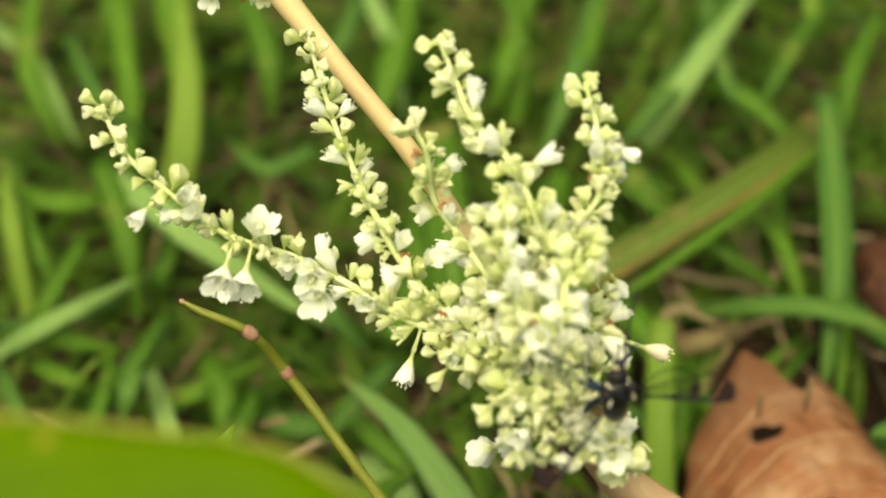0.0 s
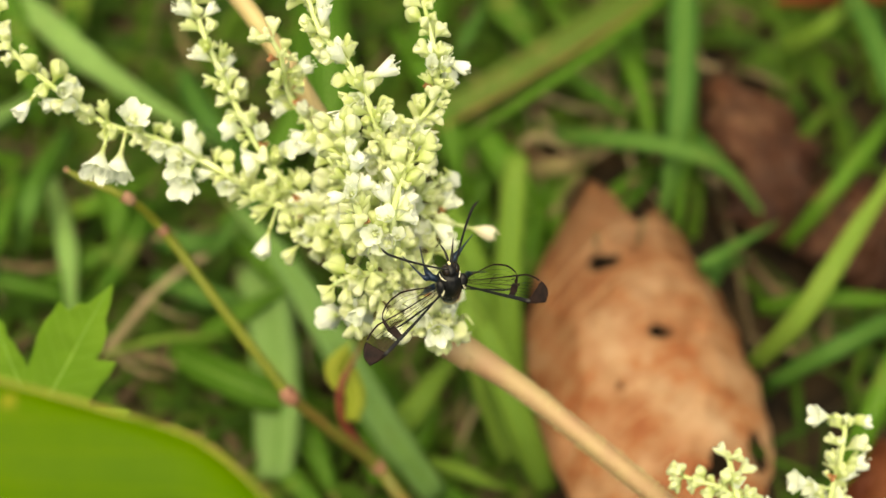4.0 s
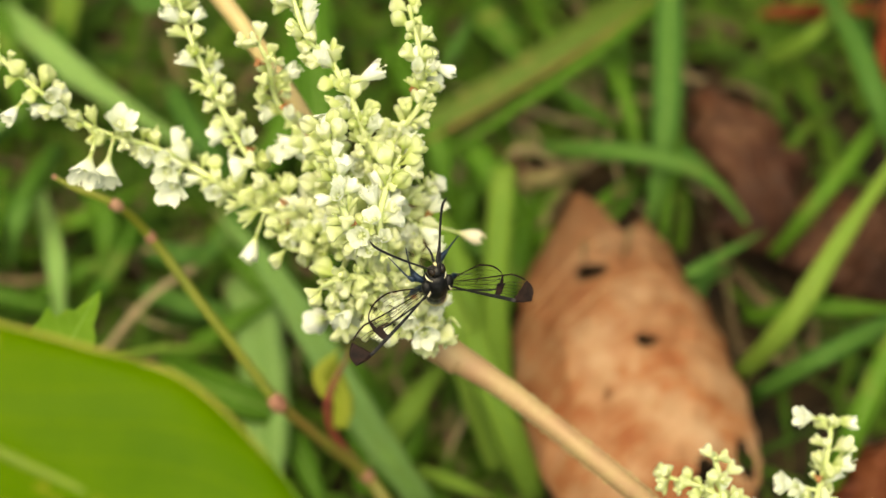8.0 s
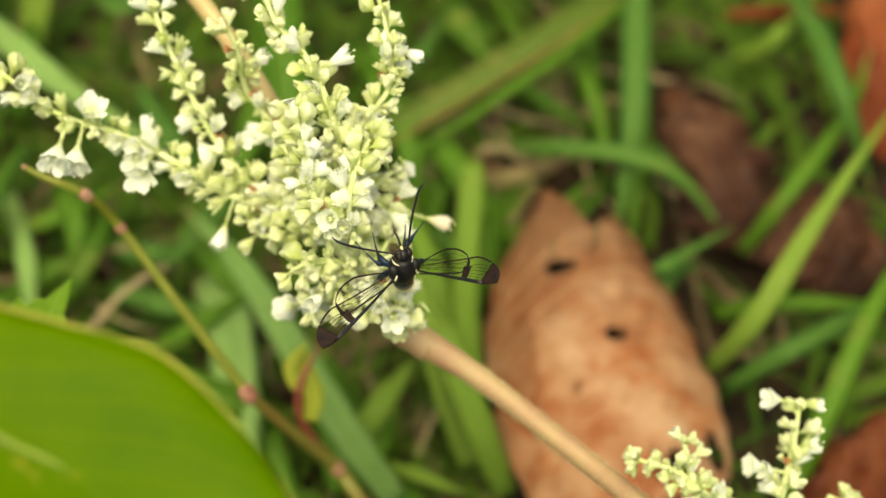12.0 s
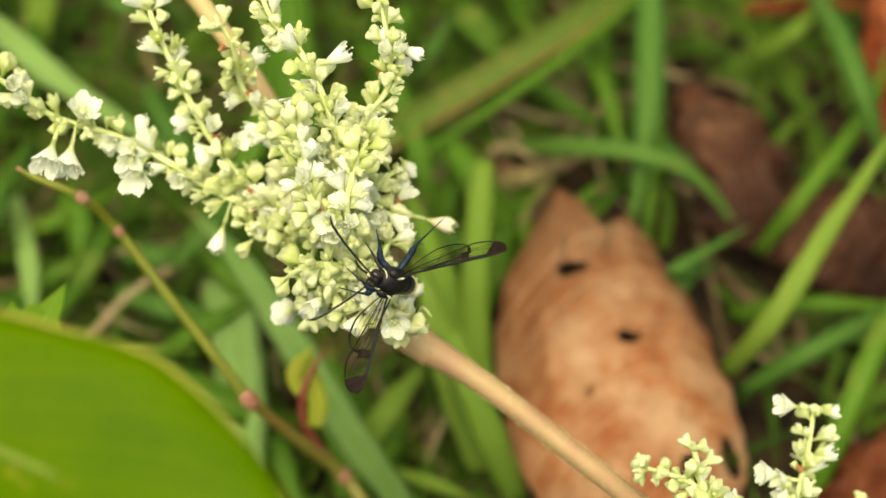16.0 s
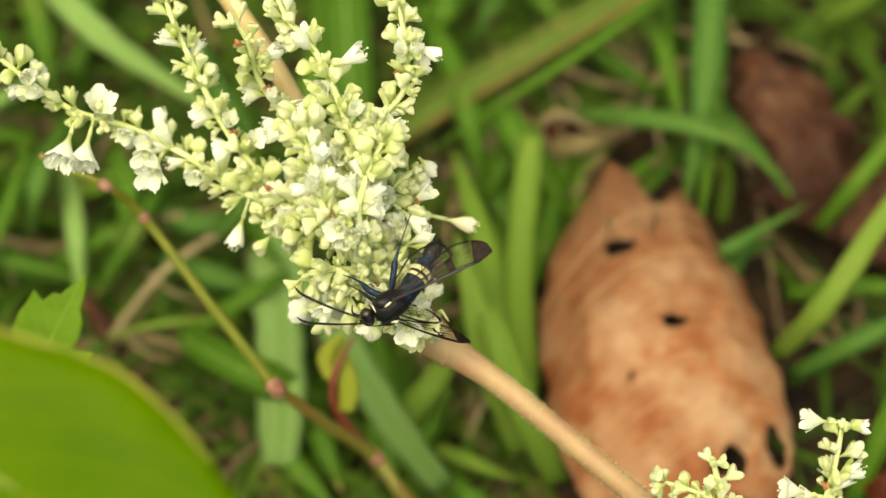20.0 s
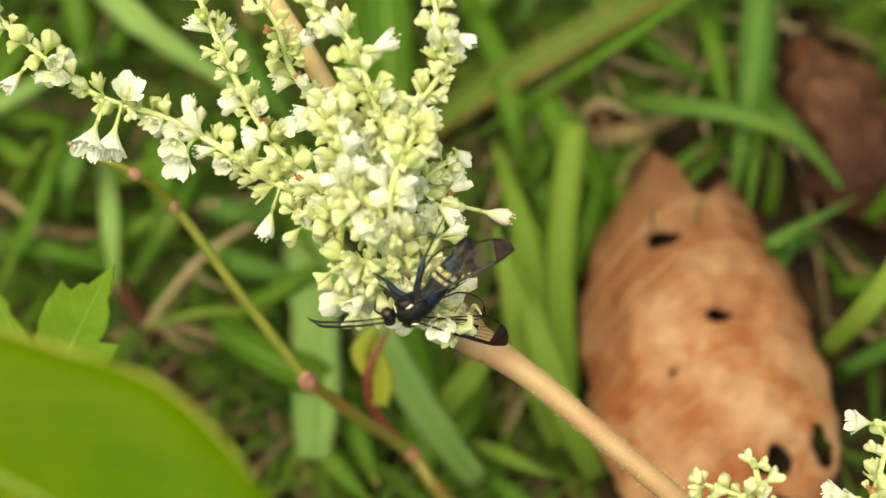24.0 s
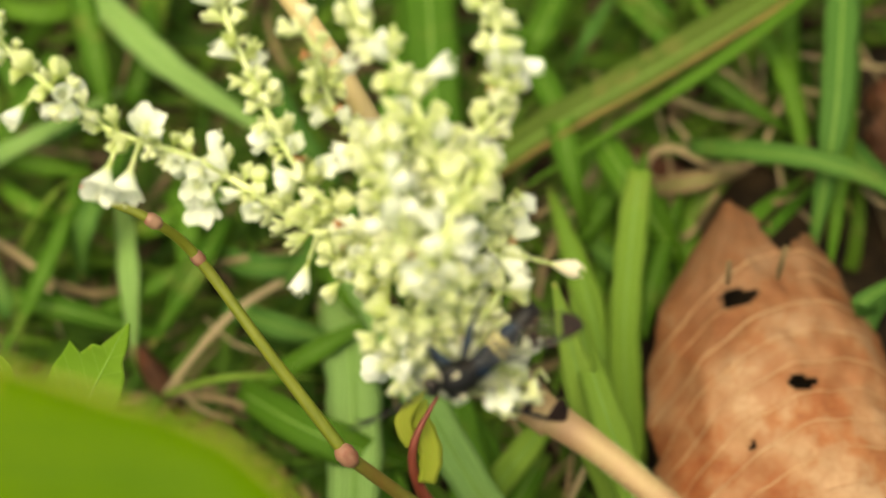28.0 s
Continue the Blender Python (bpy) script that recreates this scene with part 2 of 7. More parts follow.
def dead_leaf_material(name, c1, c2, c3, tip=None):
    m, n, l, b = nodes_of(name)
    big = noise_tex(n, l, 55, 5, rough=0.6)
    r = ramp(n, [(0.38, c1), (0.5, c2), (0.62, c3)])
    l.new(big.outputs["Fac"], r.inputs[0])
    spots = noise_tex(n, l, 150, 5, rough=0.65)
    sr = ramp(n, [(0.42, (1.12, 1.15, 1.2)), (0.50, (1, 1, 1)), (0.60, (0.86, 0.56, 0.38)), (0.72, (0.55, 0.28, 0.17))])
    l.new(spots.outputs["Fac"], sr.inputs[0])
    col = mixed(n, l, r.outputs[0], sr.outputs[0], 0.8, "MULTIPLY")
    blot = noise_tex(n, l, 95, 3, rough=0.5, distort=0.6)
    br = ramp(n, [(0.56, (0, 0, 0)), (0.66, (0.6, 0.6, 0.6))])
    l.new(blot.outputs["Fac"], br.inputs[0])
    col = mixed(n, l, col, c1, br.outputs[0])
    uv = n.new("ShaderNodeTexCoord")
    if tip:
        # darker brown towards the tip, with an edge broken by the noise
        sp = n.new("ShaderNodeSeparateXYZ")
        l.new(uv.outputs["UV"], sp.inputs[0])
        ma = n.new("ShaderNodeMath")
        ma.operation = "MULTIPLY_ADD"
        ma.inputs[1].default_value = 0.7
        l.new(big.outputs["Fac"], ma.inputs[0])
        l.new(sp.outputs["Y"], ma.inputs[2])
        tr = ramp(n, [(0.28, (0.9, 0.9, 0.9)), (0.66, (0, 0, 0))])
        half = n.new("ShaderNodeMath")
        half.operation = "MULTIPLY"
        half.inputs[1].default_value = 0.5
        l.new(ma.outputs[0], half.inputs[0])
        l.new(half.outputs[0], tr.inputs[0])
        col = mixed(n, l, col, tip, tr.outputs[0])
    wv = n.new("ShaderNodeTexWave")
    wv.wave_profile = "SAW"
    wv.inputs["Scale"].default_value = 7.0
    wv.inputs["Distortion"].default_value = 9.0
    wv.inputs["Detail"].default_value = 4.0
    wv.inputs["Detail Scale"].default_value = 1.6
    mp = n.new("ShaderNodeMapping")
    mp.inputs["Rotation"].default_value = (0, 0, radians(62))
    mp.inputs["Scale"].default_value = (1.0, 2.2, 1)
    l.new(uv.outputs["UV"], mp.inputs["Vector"])
    l.new(mp.outputs[0], wv.inputs["Vector"])
    vr = ramp(n, [(0.80, (0, 0, 0)), (0.95, (1, 1, 1))])
    l.new(wv.outputs["Fac"], vr.inputs[0])
    soft = n.new("ShaderNodeMath")
    soft.operation = "MULTIPLY"
    soft.inputs[1].default_value = 0.08
    l.new(vr.outputs[0], soft.inputs[0])
    col = mixed(n, l, col, c3, soft.outputs[0])
    l.new(col, b.inputs["Base Color"])
    b.inputs["Roughness"].default_value = 0.65
    b.inputs["Specular IOR Level"].default_value = 0.2
    net = n.new("ShaderNodeTexVoronoi")
    net.feature = "DISTANCE_TO_EDGE"
    net.inputs["Scale"].default_value = 420.0
    tcn = n.new("ShaderNodeTexCoord")
    l.new(tcn.outputs["Object"], net.inputs["Vector"])
    nr = ramp(n, [(0.0, (1, 1, 1)), (0.12, (0, 0, 0))])
    l.new(net.outputs["Distance"], nr.inputs[0])
    nm = n.new("ShaderNodeMath")
    nm.operation = "MULTIPLY"
    nm.inputs[1].default_value = 0.22
    l.new(nr.outputs[0], nm.inputs[0])
    col = mixed(n, l, col, c1, nm.outputs[0])
    l.new(col, b.inputs["Base Color"])
    add = n.new("ShaderNodeMath")
    add.operation = "ADD"
    l.new(soft.outputs[0], add.inputs[0])
    l.new(spots.outputs["Fac"], add.inputs[1])
    bump(n, l, b, add.outputs[0], 0.6, 0.0004)
    thin(m, n, l, b, col, 0.12)
    return m


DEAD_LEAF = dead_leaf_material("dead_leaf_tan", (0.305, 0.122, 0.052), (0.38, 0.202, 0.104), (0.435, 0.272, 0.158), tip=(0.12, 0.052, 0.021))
DEAD_DARK = dead_leaf_material("dead_leaf_dark", (0.026, 0.010, 0.006), (0.065, 0.027, 0.015), (0.12, 0.056, 0.030))
DEAD_RUST = dead_leaf_material("dead_leaf_rust", (0.075, 0.019, 0.007), (0.12, 0.034, 0.012), (0.165, 0.052, 0.02))
DEAD_RED = dead_leaf_material("dead_leaf_red", (0.15, 0.036, 0.013), (0.24, 0.065, 0.022), (0.30, 0.10, 0.04))


def leaf_material(name, dark, light, vein_colour, waves, through_light, rough=0.4, vein=0.28):
    m, n, l, b = nodes_of(name)
    t = noise_tex(n, l, 60, 5)
    r = ramp(n, [(0.3, dark), (0.7, light)])
    l.new(t.outputs["Fac"], r.inputs[0])
    uv = n.new("ShaderNodeTexCoord")
    sep = n.new("ShaderNodeSeparateXYZ")
    l.new(uv.outputs["UV"], sep.inputs[0])
    # side veins run obliquely away from the midrib at U = 0.5
    ab = n.new("ShaderNodeMath")
    ab.operation = "SUBTRACT"
    ab.inputs[1].default_value = 0.5
    l.new(sep.outputs["X"], ab.inputs[0])
    ab2 = n.new("ShaderNodeMath")
    ab2.operation = "ABSOLUTE"
    l.new(ab.outputs[0], ab2.inputs[0])
    sub = n.new("ShaderNodeMath")
    sub.operation = "SUBTRACT"
    l.new(sep.outputs["Y"], sub.inputs[0])
    l.new(ab2.outputs[0], sub.inputs[1])
    mul = n.new("ShaderNodeMath")
    mul.operation = "MULTIPLY"
    mul.inputs[1].default_value = waves * 6.283
    l.new(sub.outputs[0], mul.inputs[0])
    sn = n.new("ShaderNodeMath")
    sn.operation = "SINE"
    l.new(mul.outputs[0], sn.inputs[0])
    vr = ramp(n, [(0.90, (0, 0, 0)), (1.0, (1, 1, 1))])
    l.new(sn.outputs[0], vr.inputs[0])
    sc = n.new("ShaderNodeMath")
    sc.operation = "MULTIPLY"
    sc.inputs[1].default_value = vein
    l.new(vr.outputs[0], sc.inputs[0])
    col = mixed(n, l, r.outputs[0], vein_colour, sc.outputs[0])
    spots = noise_tex(n, l, 170, 3)
    sr = ramp(n, [(0.66, (0, 0, 0)), (0.74, (1, 1, 1))])
    l.new(spots.outputs["Fac"], sr.inputs[0])
    s2 = n.new("ShaderNodeMath")
    s2.operation = "MULTIPLY"
    s2.inputs[1].default_value = 0.5
    l.new(sr.outputs[0], s2.inputs[0])
    col = mixed(n, l, col, (0.45, 0.36, 0.05), s2.outputs[0])
    l.new(col, b.inputs["Base Color"])
    b.inputs["Roughness"].default_value = rough
    b.inputs["Specular IOR Level"].default_value = 0.05
    bump(n, l, b, vr.outputs[0], 0.3, 0.0003)
    thin(m, n, l, b, col, through_light)
    return m


NEAR_LEAF = leaf_material("near_leaf_green", (0.062, 0.145, 0.002), (0.105, 0.20, 0.003), (0.15, 0.235, 0.008), 7, 0.25)
LOBED_LEAF = leaf_material("lobed_leaf_green", (0.15, 0.30, 0.028), (0.20, 0.36, 0.042), (0.32, 0.52, 0.12), 9, 0.35, vein=0.12)
YOUNG_LEAF = leaf_material("young_leaf", (0.38, 0.46, 0.06), (0.50, 0.54, 0.10), (0.5, 0.2, 0.06), 5, 0.4)
MARGIN = speckled("leaf_margin_yellow", (0.18, 0.22, 0.010), (0.26, 0.25, 0.025), 120, 0.5)
MIDRIB = speckled("midrib_yellow", (0.11, 0.185, 0.005), (0.145, 0.215, 0.007), 100, 0.5)
MOTH_BLACK = speckled("moth_black_scales", (0.003, 0.003, 0.0035), (0.012, 0.012, 0.014), 1500, 0.42, 0.8, 0.0001, spec=0.3)
MOTH_BLUE = speckled("moth_blue_black", (0.005, 0.010, 0.022), (0.016, 0.040, 0.085), 1500, 0.4, 0.8, 0.0001, metal=0.3, spec=0.3)
MOTH_YELLOW = speckled("moth_yellow_band", (0.66, 0.56, 0.22), (0.82, 0.76, 0.45), 1200, 0.6)
MOTH_CREAM = speckled("moth_cream_mark", (0.74, 0.70, 0.48), (0.86, 0.83, 0.64), 1200, 0.6)
MOTH_EYE = speckled("moth_eye", (0.012, 0.008, 0.006), (0.03, 0.02, 0.015), 1500, 0.15, 0.05)
WING_DARK = speckled("wing_tip_brown", (0.007, 0.004, 0.004), (0.022, 0.011, 0.009), 1400, 0.6, 0.6, 0.0001, spec=0.15)


def membrane_material(name, tint, sheen):
    m, n, l, b = nodes_of(name)
    clear = n.new("ShaderNodeBsdfTransparent")
    clear.inputs[0].default_value = (*tint, 1)
    gloss = n.new("ShaderNodeBsdfGlossy")
    gloss.inputs["Roughness"].default_value = 0.22
    mx = n.new("ShaderNodeMixShader")
    mx.inputs[0].default_value = sheen
    l.new(clear.outputs[0], mx.inputs[1])
    l.new(gloss.outputs[0], mx.inputs[2])
    l.new(mx.outputs[0], n["Material Output"].inputs["Surface"])
    return m


MEMBRANE = membrane_material("wing_membrane", (0.97, 0.97, 0.94), 0.007)
SMOKY_WING = membrane_material("smoky_wing", (0.56, 0.50, 0.38), 0.05)


# ---- building helpers ----
def finish(bm, name, mats, smooth=True):
    bmesh.ops.recalc_face_normals(bm, faces=bm.faces)
    me = bpy.data.meshes.new(name)
    bm.to_mesh(me)
    bm.free()
    for m in mats if isinstance(mats, (list, tuple)) else [mats]:
        me.materials.append(m)
    if smooth:
        me.polygons.foreach_set("use_smooth", [True] * len(me.polygons))
    return me


def part(name, bm, material, parent, label="", smooth=True):
    """One mesh object of a bmesh (or of a ready mesh) under a thing or a part."""
    me = bm if isinstance(bm, bpy.types.Mesh) else finish(bm, name, material, smooth)
    ob = new(name, me)
    ob.parent = parent
    return tagged(ob, label)


def thing(name, label, category, place=(0, 0, 0), group="", kind=""):
    ob = new(name)
    ob.location = place
    ob.empty_display_size = 0.005
    return tagged(ob, label, category, group, kind)


def smooth_path(pts, steps):
    """Catmull-Rom through the points."""
    p = [Vector(q) for q in pts]
    p = [2 * p[0] - p[1]] + p + [2 * p[-1] - p[-2]]
    out = []
    for i in range(1, len(p) - 2):
        a, b, c, d = p[i - 1:i + 3]
        for k in range(steps):
            t = k / steps
            out.append(0.5 * (2 * b + (c - a) * t + (2 * a - 5 * b + 4 * c - d) * t * t + (3 * b - a - 3 * c + d) * t ** 3))
    out.append(p[-2])
    return out


def lerp_list(vals, t):
    x = t * (len(vals) - 1)
    i = min(int(x), len(vals) - 2)
    return vals[i] + (vals[i + 1] - vals[i]) * (x - i)


def tube(bm, path, radius, sides=8, mat=0):
    """A closed tube along a path; radius is a list spread over its length."""
    rings = []
    ref = Vector((0.31, 0.2, 0.93))
    for i, c in enumerate(path):
        tan = (path[min(i + 1, len(path) - 1)] - path[max(i - 1, 0)]).normalized()
        s = tan.cross(ref)
        s = s.normalized() if s.length > 1e-6 else Vector((1, 0, 0))
        u = s.cross(tan)
        r = lerp_list(radius, i / (len(path) - 1))
        rings.append([bm.verts.new(c + r * (math.cos(a) * s + math.sin(a) * u)) for a in [6.2832 * k / sides for k in range(sides)]])
    for a, b in zip(rings, rings[1:]):
        for k in range(sides):
            bm.faces.new((a[k], a[(k + 1) % sides], b[(k + 1) % sides], b[k])).material_index = mat
    bm.faces.new(rings[0]).material_index = mat
    bm.faces.new(rings[-1]).material_index = mat


def ball(bm, centre, axis, length, width, sides=12, rings=8, mat=0, keel=0.0, profile=None):
    """A lathe body along an axis; profile gives the width along it."""
    axis = Vector(axis).normalized()
    s = axis.orthogonal().normalized()
    u = axis.cross(s)
    rows = []
    for i in range(rings + 1):
        t = i / rings
        w = lerp_list(profile, t) if profile else math.sqrt(max(0.0, 1 - (2 * t - 1) ** 2))
        w = max(w, 0.03) * width / 2
        c = Vector(centre) + axis * (t - 0.5) * length
        rows.append([bm.verts.new(c + w * (1 + keel * math.cos(3 * a)) * (math.cos(a) * s + math.sin(a) * u))
                     for a in [6.2832 * k / sides for k in range(sides)]])
    for a, b in zip(rows, rows[1:]):
        for k in range(sides):
            bm.faces.new((a[k], a[(k + 1) % sides], b[(k + 1) % sides], b[k])).material_index = mat
    bm.faces.new(rows[0]).material_index = mat
    bm.faces.new(rows[-1]).material_index = mat


def blade_mesh(pts, width, material, tilt=0.0, fold=0.18, blunt=False, steps=7, rib=None):
    """A grass blade: a folded strip with thickness, tapering to its tip."""
    path = smooth_path(pts, steps)
    bm = bmesh.new()
    uv = bm.loops.layers.uv.new("UVMap")
    rows = []
    up0 = Vector((math.sin(tilt), -0.45, 0.85)).normalized()
    n = len(path) - 1
    for i, c in enumerate(path):
        t = i / n
        tan = (path[min(i + 1, n)] - path[max(i - 1, 0)]).normalized()
        s = tan.cross(up0)
        s = s.normalized() if s.length > 1e-4 else Vector((1, 0, 0))
        u = s.cross(tan)
        w = width / 2 * (0.72 + 0.28 * min(1, t * 4))
        if not blunt:
            w *= min(1.0, max(0.04, (1 - t) * 2.2)) ** 0.7
        w *= 1 + 0.05 * math.sin(i * 1.7 + width * 4000)
        th = 0.00012
        if rib is not None:
            rib.append(c + u * (th - fold * w))
        ring = []
        for k, (a, h) in enumerate(((-1, 0), (-0.5, -0.55), (0, -1), (0.5, -0.55), (1, 0))):
            ring.append((bm.verts.new(c + s * a * w + u * (h * fold * w + th)), (a + 1) / 2, t))
        for k, (a, h) in enumerate(((0.5, -0.55), (0, -1), (-0.5, -0.55))):
            ring.append((bm.verts.new(c + s * a * w + u * (h * fold * w - th)), (a + 1) / 2, t))
        rows.append(ring)
    for a, b in zip(rows, rows[1:]):
        for k in range(8):
            q = (a[k], a[(k + 1) % 8], b[(k + 1) % 8], b[k])
            f = bm.faces.new([v[0] for v in q])
            for lp, v in zip(f.loops, q):
                lp[uv].uv = (v[1], v[2])
    bm.faces.new([v[0] for v in rows[0]])
    bm.faces.new([v[0] for v in rows[-1]])
    return finish(bm, "grass_blade", material)


# ---- ground ----
def ground_material():
    """Dark soil with litter that passes into close green turf away from the bare patch."""
    m, n, l, b = nodes_of("ground")
    t = noise_tex(n, l, 160, 6)
    soil = ramp(n, [(0.35, (0.007, 0.005, 0.003)), (0.65, (0.040, 0.025, 0.012))])
    l.new(t.outputs["Fac"], soil.inputs[0])
    g = noise_tex(n, l, 25, 6)
    turf = ramp(n, [(0.3, (0.010, 0.024, 0.004)), (0.5, (0.020, 0.043, 0.006)), (0.72, (0.040, 0.052, 0.014))])
    l.new(g.outputs["Fac"], turf.inputs[0])
    tc = n.new("ShaderNodeTexCoord")
    far = n.new("ShaderNodeVectorMath")
    far.operation = "LENGTH"
    l.new(tc.outputs["Object"], far.inputs[0])
    edge = n.new("ShaderNodeMapRange")
    edge.inputs["From Min"].default_value, edge.inputs["From Max"].default_value = 0.2, 0.45
    l.new(far.outputs["Value"], edge.inputs["Value"])
    l.new(mixed(n, l, soil.outputs[0], turf.outputs[0], edge.outputs[0]), b.inputs["Base Color"])
    b.inputs["Roughness"].default_value = 0.95
    b.inputs["Specular IOR Level"].default_value = 0.2
    bump(n, l, b, t.outputs["Fac"], 1.0, 0.003)
    return m


def ground():
    bm = bmesh.new()
    rows = []
    radii = [0.0, 0.03, 0.06, 0.09, 0.12, 0.16, 0.2, 0.25, 0.32, 0.45, 0.7, 1.2, 2.5, 6, 20, 80, 300, 1500]
    for r in radii[1:]:
        ring = []
        for k in range(72):
            a = 6.2832 * k / 72
            x, y = r * math.cos(a), 0.05 + r * math.sin(a)
            z = 0.004 * noise.noise((x * 25, y * 25, 0)) + 0.002 * noise.noise((x * 90, y * 90, 3)) if r < 2 else 0.0
            ring.append(bm.verts.new((x, y, z)))
        rows.append(ring)
    c = bm.verts.new((0, 0.05, 0))
    for k in range(72):
        bm.faces.new((c, rows[0][k], rows[0][(k + 1) % 72]))
    for a, b in zip(rows, rows[1:]):
        for k in range(72):
            bm.faces.new((a[k], b[k], b[(k + 1) % 72], a[(k + 1) % 72]))
    ob = new("ground", finish(bm, "ground", ground_material()))
    tagged(ob, "dark brown soil under the grass", "ground", kind="structure")


ground()

LEAF_TIP = Vector((0.0280, 0.0505, 0.0200))
LEAF_END = Vector((0.0442, -0.0257, 0.0200))


CLEARED = [(LEAF_TIP.xy, LEAF_END.xy, 1.0), (Vector((0.0548, 0.0806, 0.0120)).xy, Vector((0.0704, 0.0458, 0.0080)).xy, 0.32), (Vector((0.0731, 0.0570, 0.0120)).xy, Vector((0.0912, 0.0394, 0.0060)).xy, 0.32),
           (Vector((0.0963, 0.1050, 0.0180)).xy, Vector((0.0956, 0.0644, 0.0120)).xy, 0.32), (Vector((0.0865, 0.0063, 0.0220)).xy, Vector((0.0688, -0.0144, 0.0160)).xy, 0.32)]


def leaf_clear(x, y, margin):
    """True where a point keeps off the dry leaves."""
    for a, b, k in CLEARED:
        d = b - a
        t = max(0.0, min(1.0, (Vector((x, y)) - a).dot(d) / d.length_squared))
        if (Vector((x, y)) - (a + d * t)).length < margin * k:
            return False
    return True


# ---- grass fill and litter: joined, too many to count ----
def fill(name, count, seed, material, label, reach, length, width, height, clear=0.019, inner=0.0, lie=0.0):
    rng = random.Random(seed)
    verts, faces, uvs = [], [], []
    up = Vector((0, 0, 1))
    while count > 0:
        r = inner + (reach - inner) * math.sqrt(rng.random())
        a = rng.random() * 6.2832
        x, y = r * math.cos(a), 0.055 + r * math.sin(a)
        L = rng.uniform(*length)
        ang = rng.random() * 6.2832
        d = Vector((math.cos(ang), math.sin(ang), 0))
        h = rng.uniform(*height) * (1 - lie * rng.random())
        bend = rng.uniform(-0.3, 0.3)
        side = Vector((-d.y, d.x, 0))
        base = Vector((x, y, -0.002))
        p = []
        for i in range(7):
            t = i / 6
            p.append(base + d * L * t * (0.55 + 0.45 * t) + side * L * bend * t * t + up * (h * math.sin(min(1.0, t * 1.15) * 2.2) + 0.004))
        count -= 1
        if not all(leaf_clear(q.x, q.y, clear) for q in p):
            continue
        w = rng.uniform(*width) / 2
        tw = rng.uniform(-0.7, 0.7)
        i0 = len(verts)
        for i, q in enumerate(p):
            t = i / 6
            ww = w * min(1.0, max(0.06, (1 - t) * 1.9))
            s = (side + up * tw * 0.6).normalized()
            verts += [q - s * ww, q - up * 0.25 * ww, q + s * ww]
        for i in range(6):
            k = i0 + i * 3
            for c in (0, 1):
                faces.append((k + c, k + c + 1, k + c + 4, k + c + 3))
                for cc, tt in ((c, i), (c + 1, i), (c + 1, i + 1), (c, i + 1)):
                    uvs += [cc / 2, tt / 6]
    me = bpy.data.meshes.new(name)
    me.from_pydata(verts, [], faces)
    me.uv_layers.new(name="UVMap").data.foreach_set("uv", uvs)
    me.polygons.foreach_set("use_smooth", [True] * len(me.polygons))
    me.materials.append(material)
    return tagged(new(name, me), label, "grass", kind="stuff")


fill("grass", 1900, 3, GRASS_FILL, "low green meadow grass in a tangle", 0.17, (0.02, 0.055), (0.0014, 0.0038), (0.001, 0.008), lie=0.5)
fill("grass", 1500, 21, GRASS_FILL, "short dark green grass shoots between the blades", 0.17, (0.010, 0.026), (0.0010, 0.0024), (0.001, 0.007), clear=0.016)
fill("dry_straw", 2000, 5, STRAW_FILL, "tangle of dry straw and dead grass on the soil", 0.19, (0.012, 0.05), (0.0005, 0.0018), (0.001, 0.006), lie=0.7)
fill("grass", 2600, 9, GRASS_FILL, "dense green meadow grass round the patch", 0.34, (0.03, 0.085), (0.002, 0.0048), (0.006, 0.026), inner=0.15)
fill("grass", 26000, 8, GRASS_FILL, "green meadow grass further off", 2.6, (0.06, 0.16), (0.004, 0.010), (0.02, 0.07), inner=0.30)


# ---- single grass blades that can be told apart ----
def grass_blade(pts, width, material, label, tilt=0.0, blunt=False):
    rib = []
    me = blade_mesh(pts, width, material, tilt, blunt=blunt, rib=rib)
    ob = new("grass_blade", me)
    if width > 0.0027:
        bm = bmesh.new()
        tube(bm, rib[1:-2], [width * 0.04, width * 0.035, width * 0.025], 6)
        part("midrib", bm, GRASS_RIB, ob, "pale midrib of the blade")
    return tagged(ob, label, "grass blade", "grass blades round the flower")


BROAD, MID, FINE = 0.0056, 0.0038, 0.0016
BLUE = "broad blue-green grass blade lying over the tangle"
GREEN = "mid-green grass blade among the tangle"
BRIGHT = "bright yellow-green grass blade lit from above"
OLIVE = "long olive grass blade with brown dry edges"
DRY = "dry tan straw stalk lying in the grass"
grass_blade([(-0.0809, 0.0939, 0.0200), (-0.0692, 0.0796, 0.0260), (-0.0590, 0.0714, 0.0240), (-0.0385, 0.0627, 0.0120)], 0.0050, GRASS_BLUE, BLUE)
grass_blade([(-0.0835, 0.0976, 0.0200), (-0.0763, 0.0784, 0.0220), (-0.0743, 0.0670, 0.0100)], 0.0048, GRASS, GREEN)
grass_blade([(-0.0188, 0.0608, 0.0100), (-0.0195, 0.0766, 0.0180), (-0.0227, 0.1044, 0.0200)], 0.0095, GRASS, "wide deep-green grass blade behind the flowers", blunt=True)
olive_way = [(-0.0129, 0.0591, 0.0120), (-0.0008, 0.0639, 0.0200), (0.0187, 0.0734, 0.0260), (0.0373, 0.0861, 0.0280), (0.0486, 0.1025, 0.0200)]
olive = grass_blade(olive_way, 0.0064, GRASS_OLIVE, OLIVE, blunt=True)
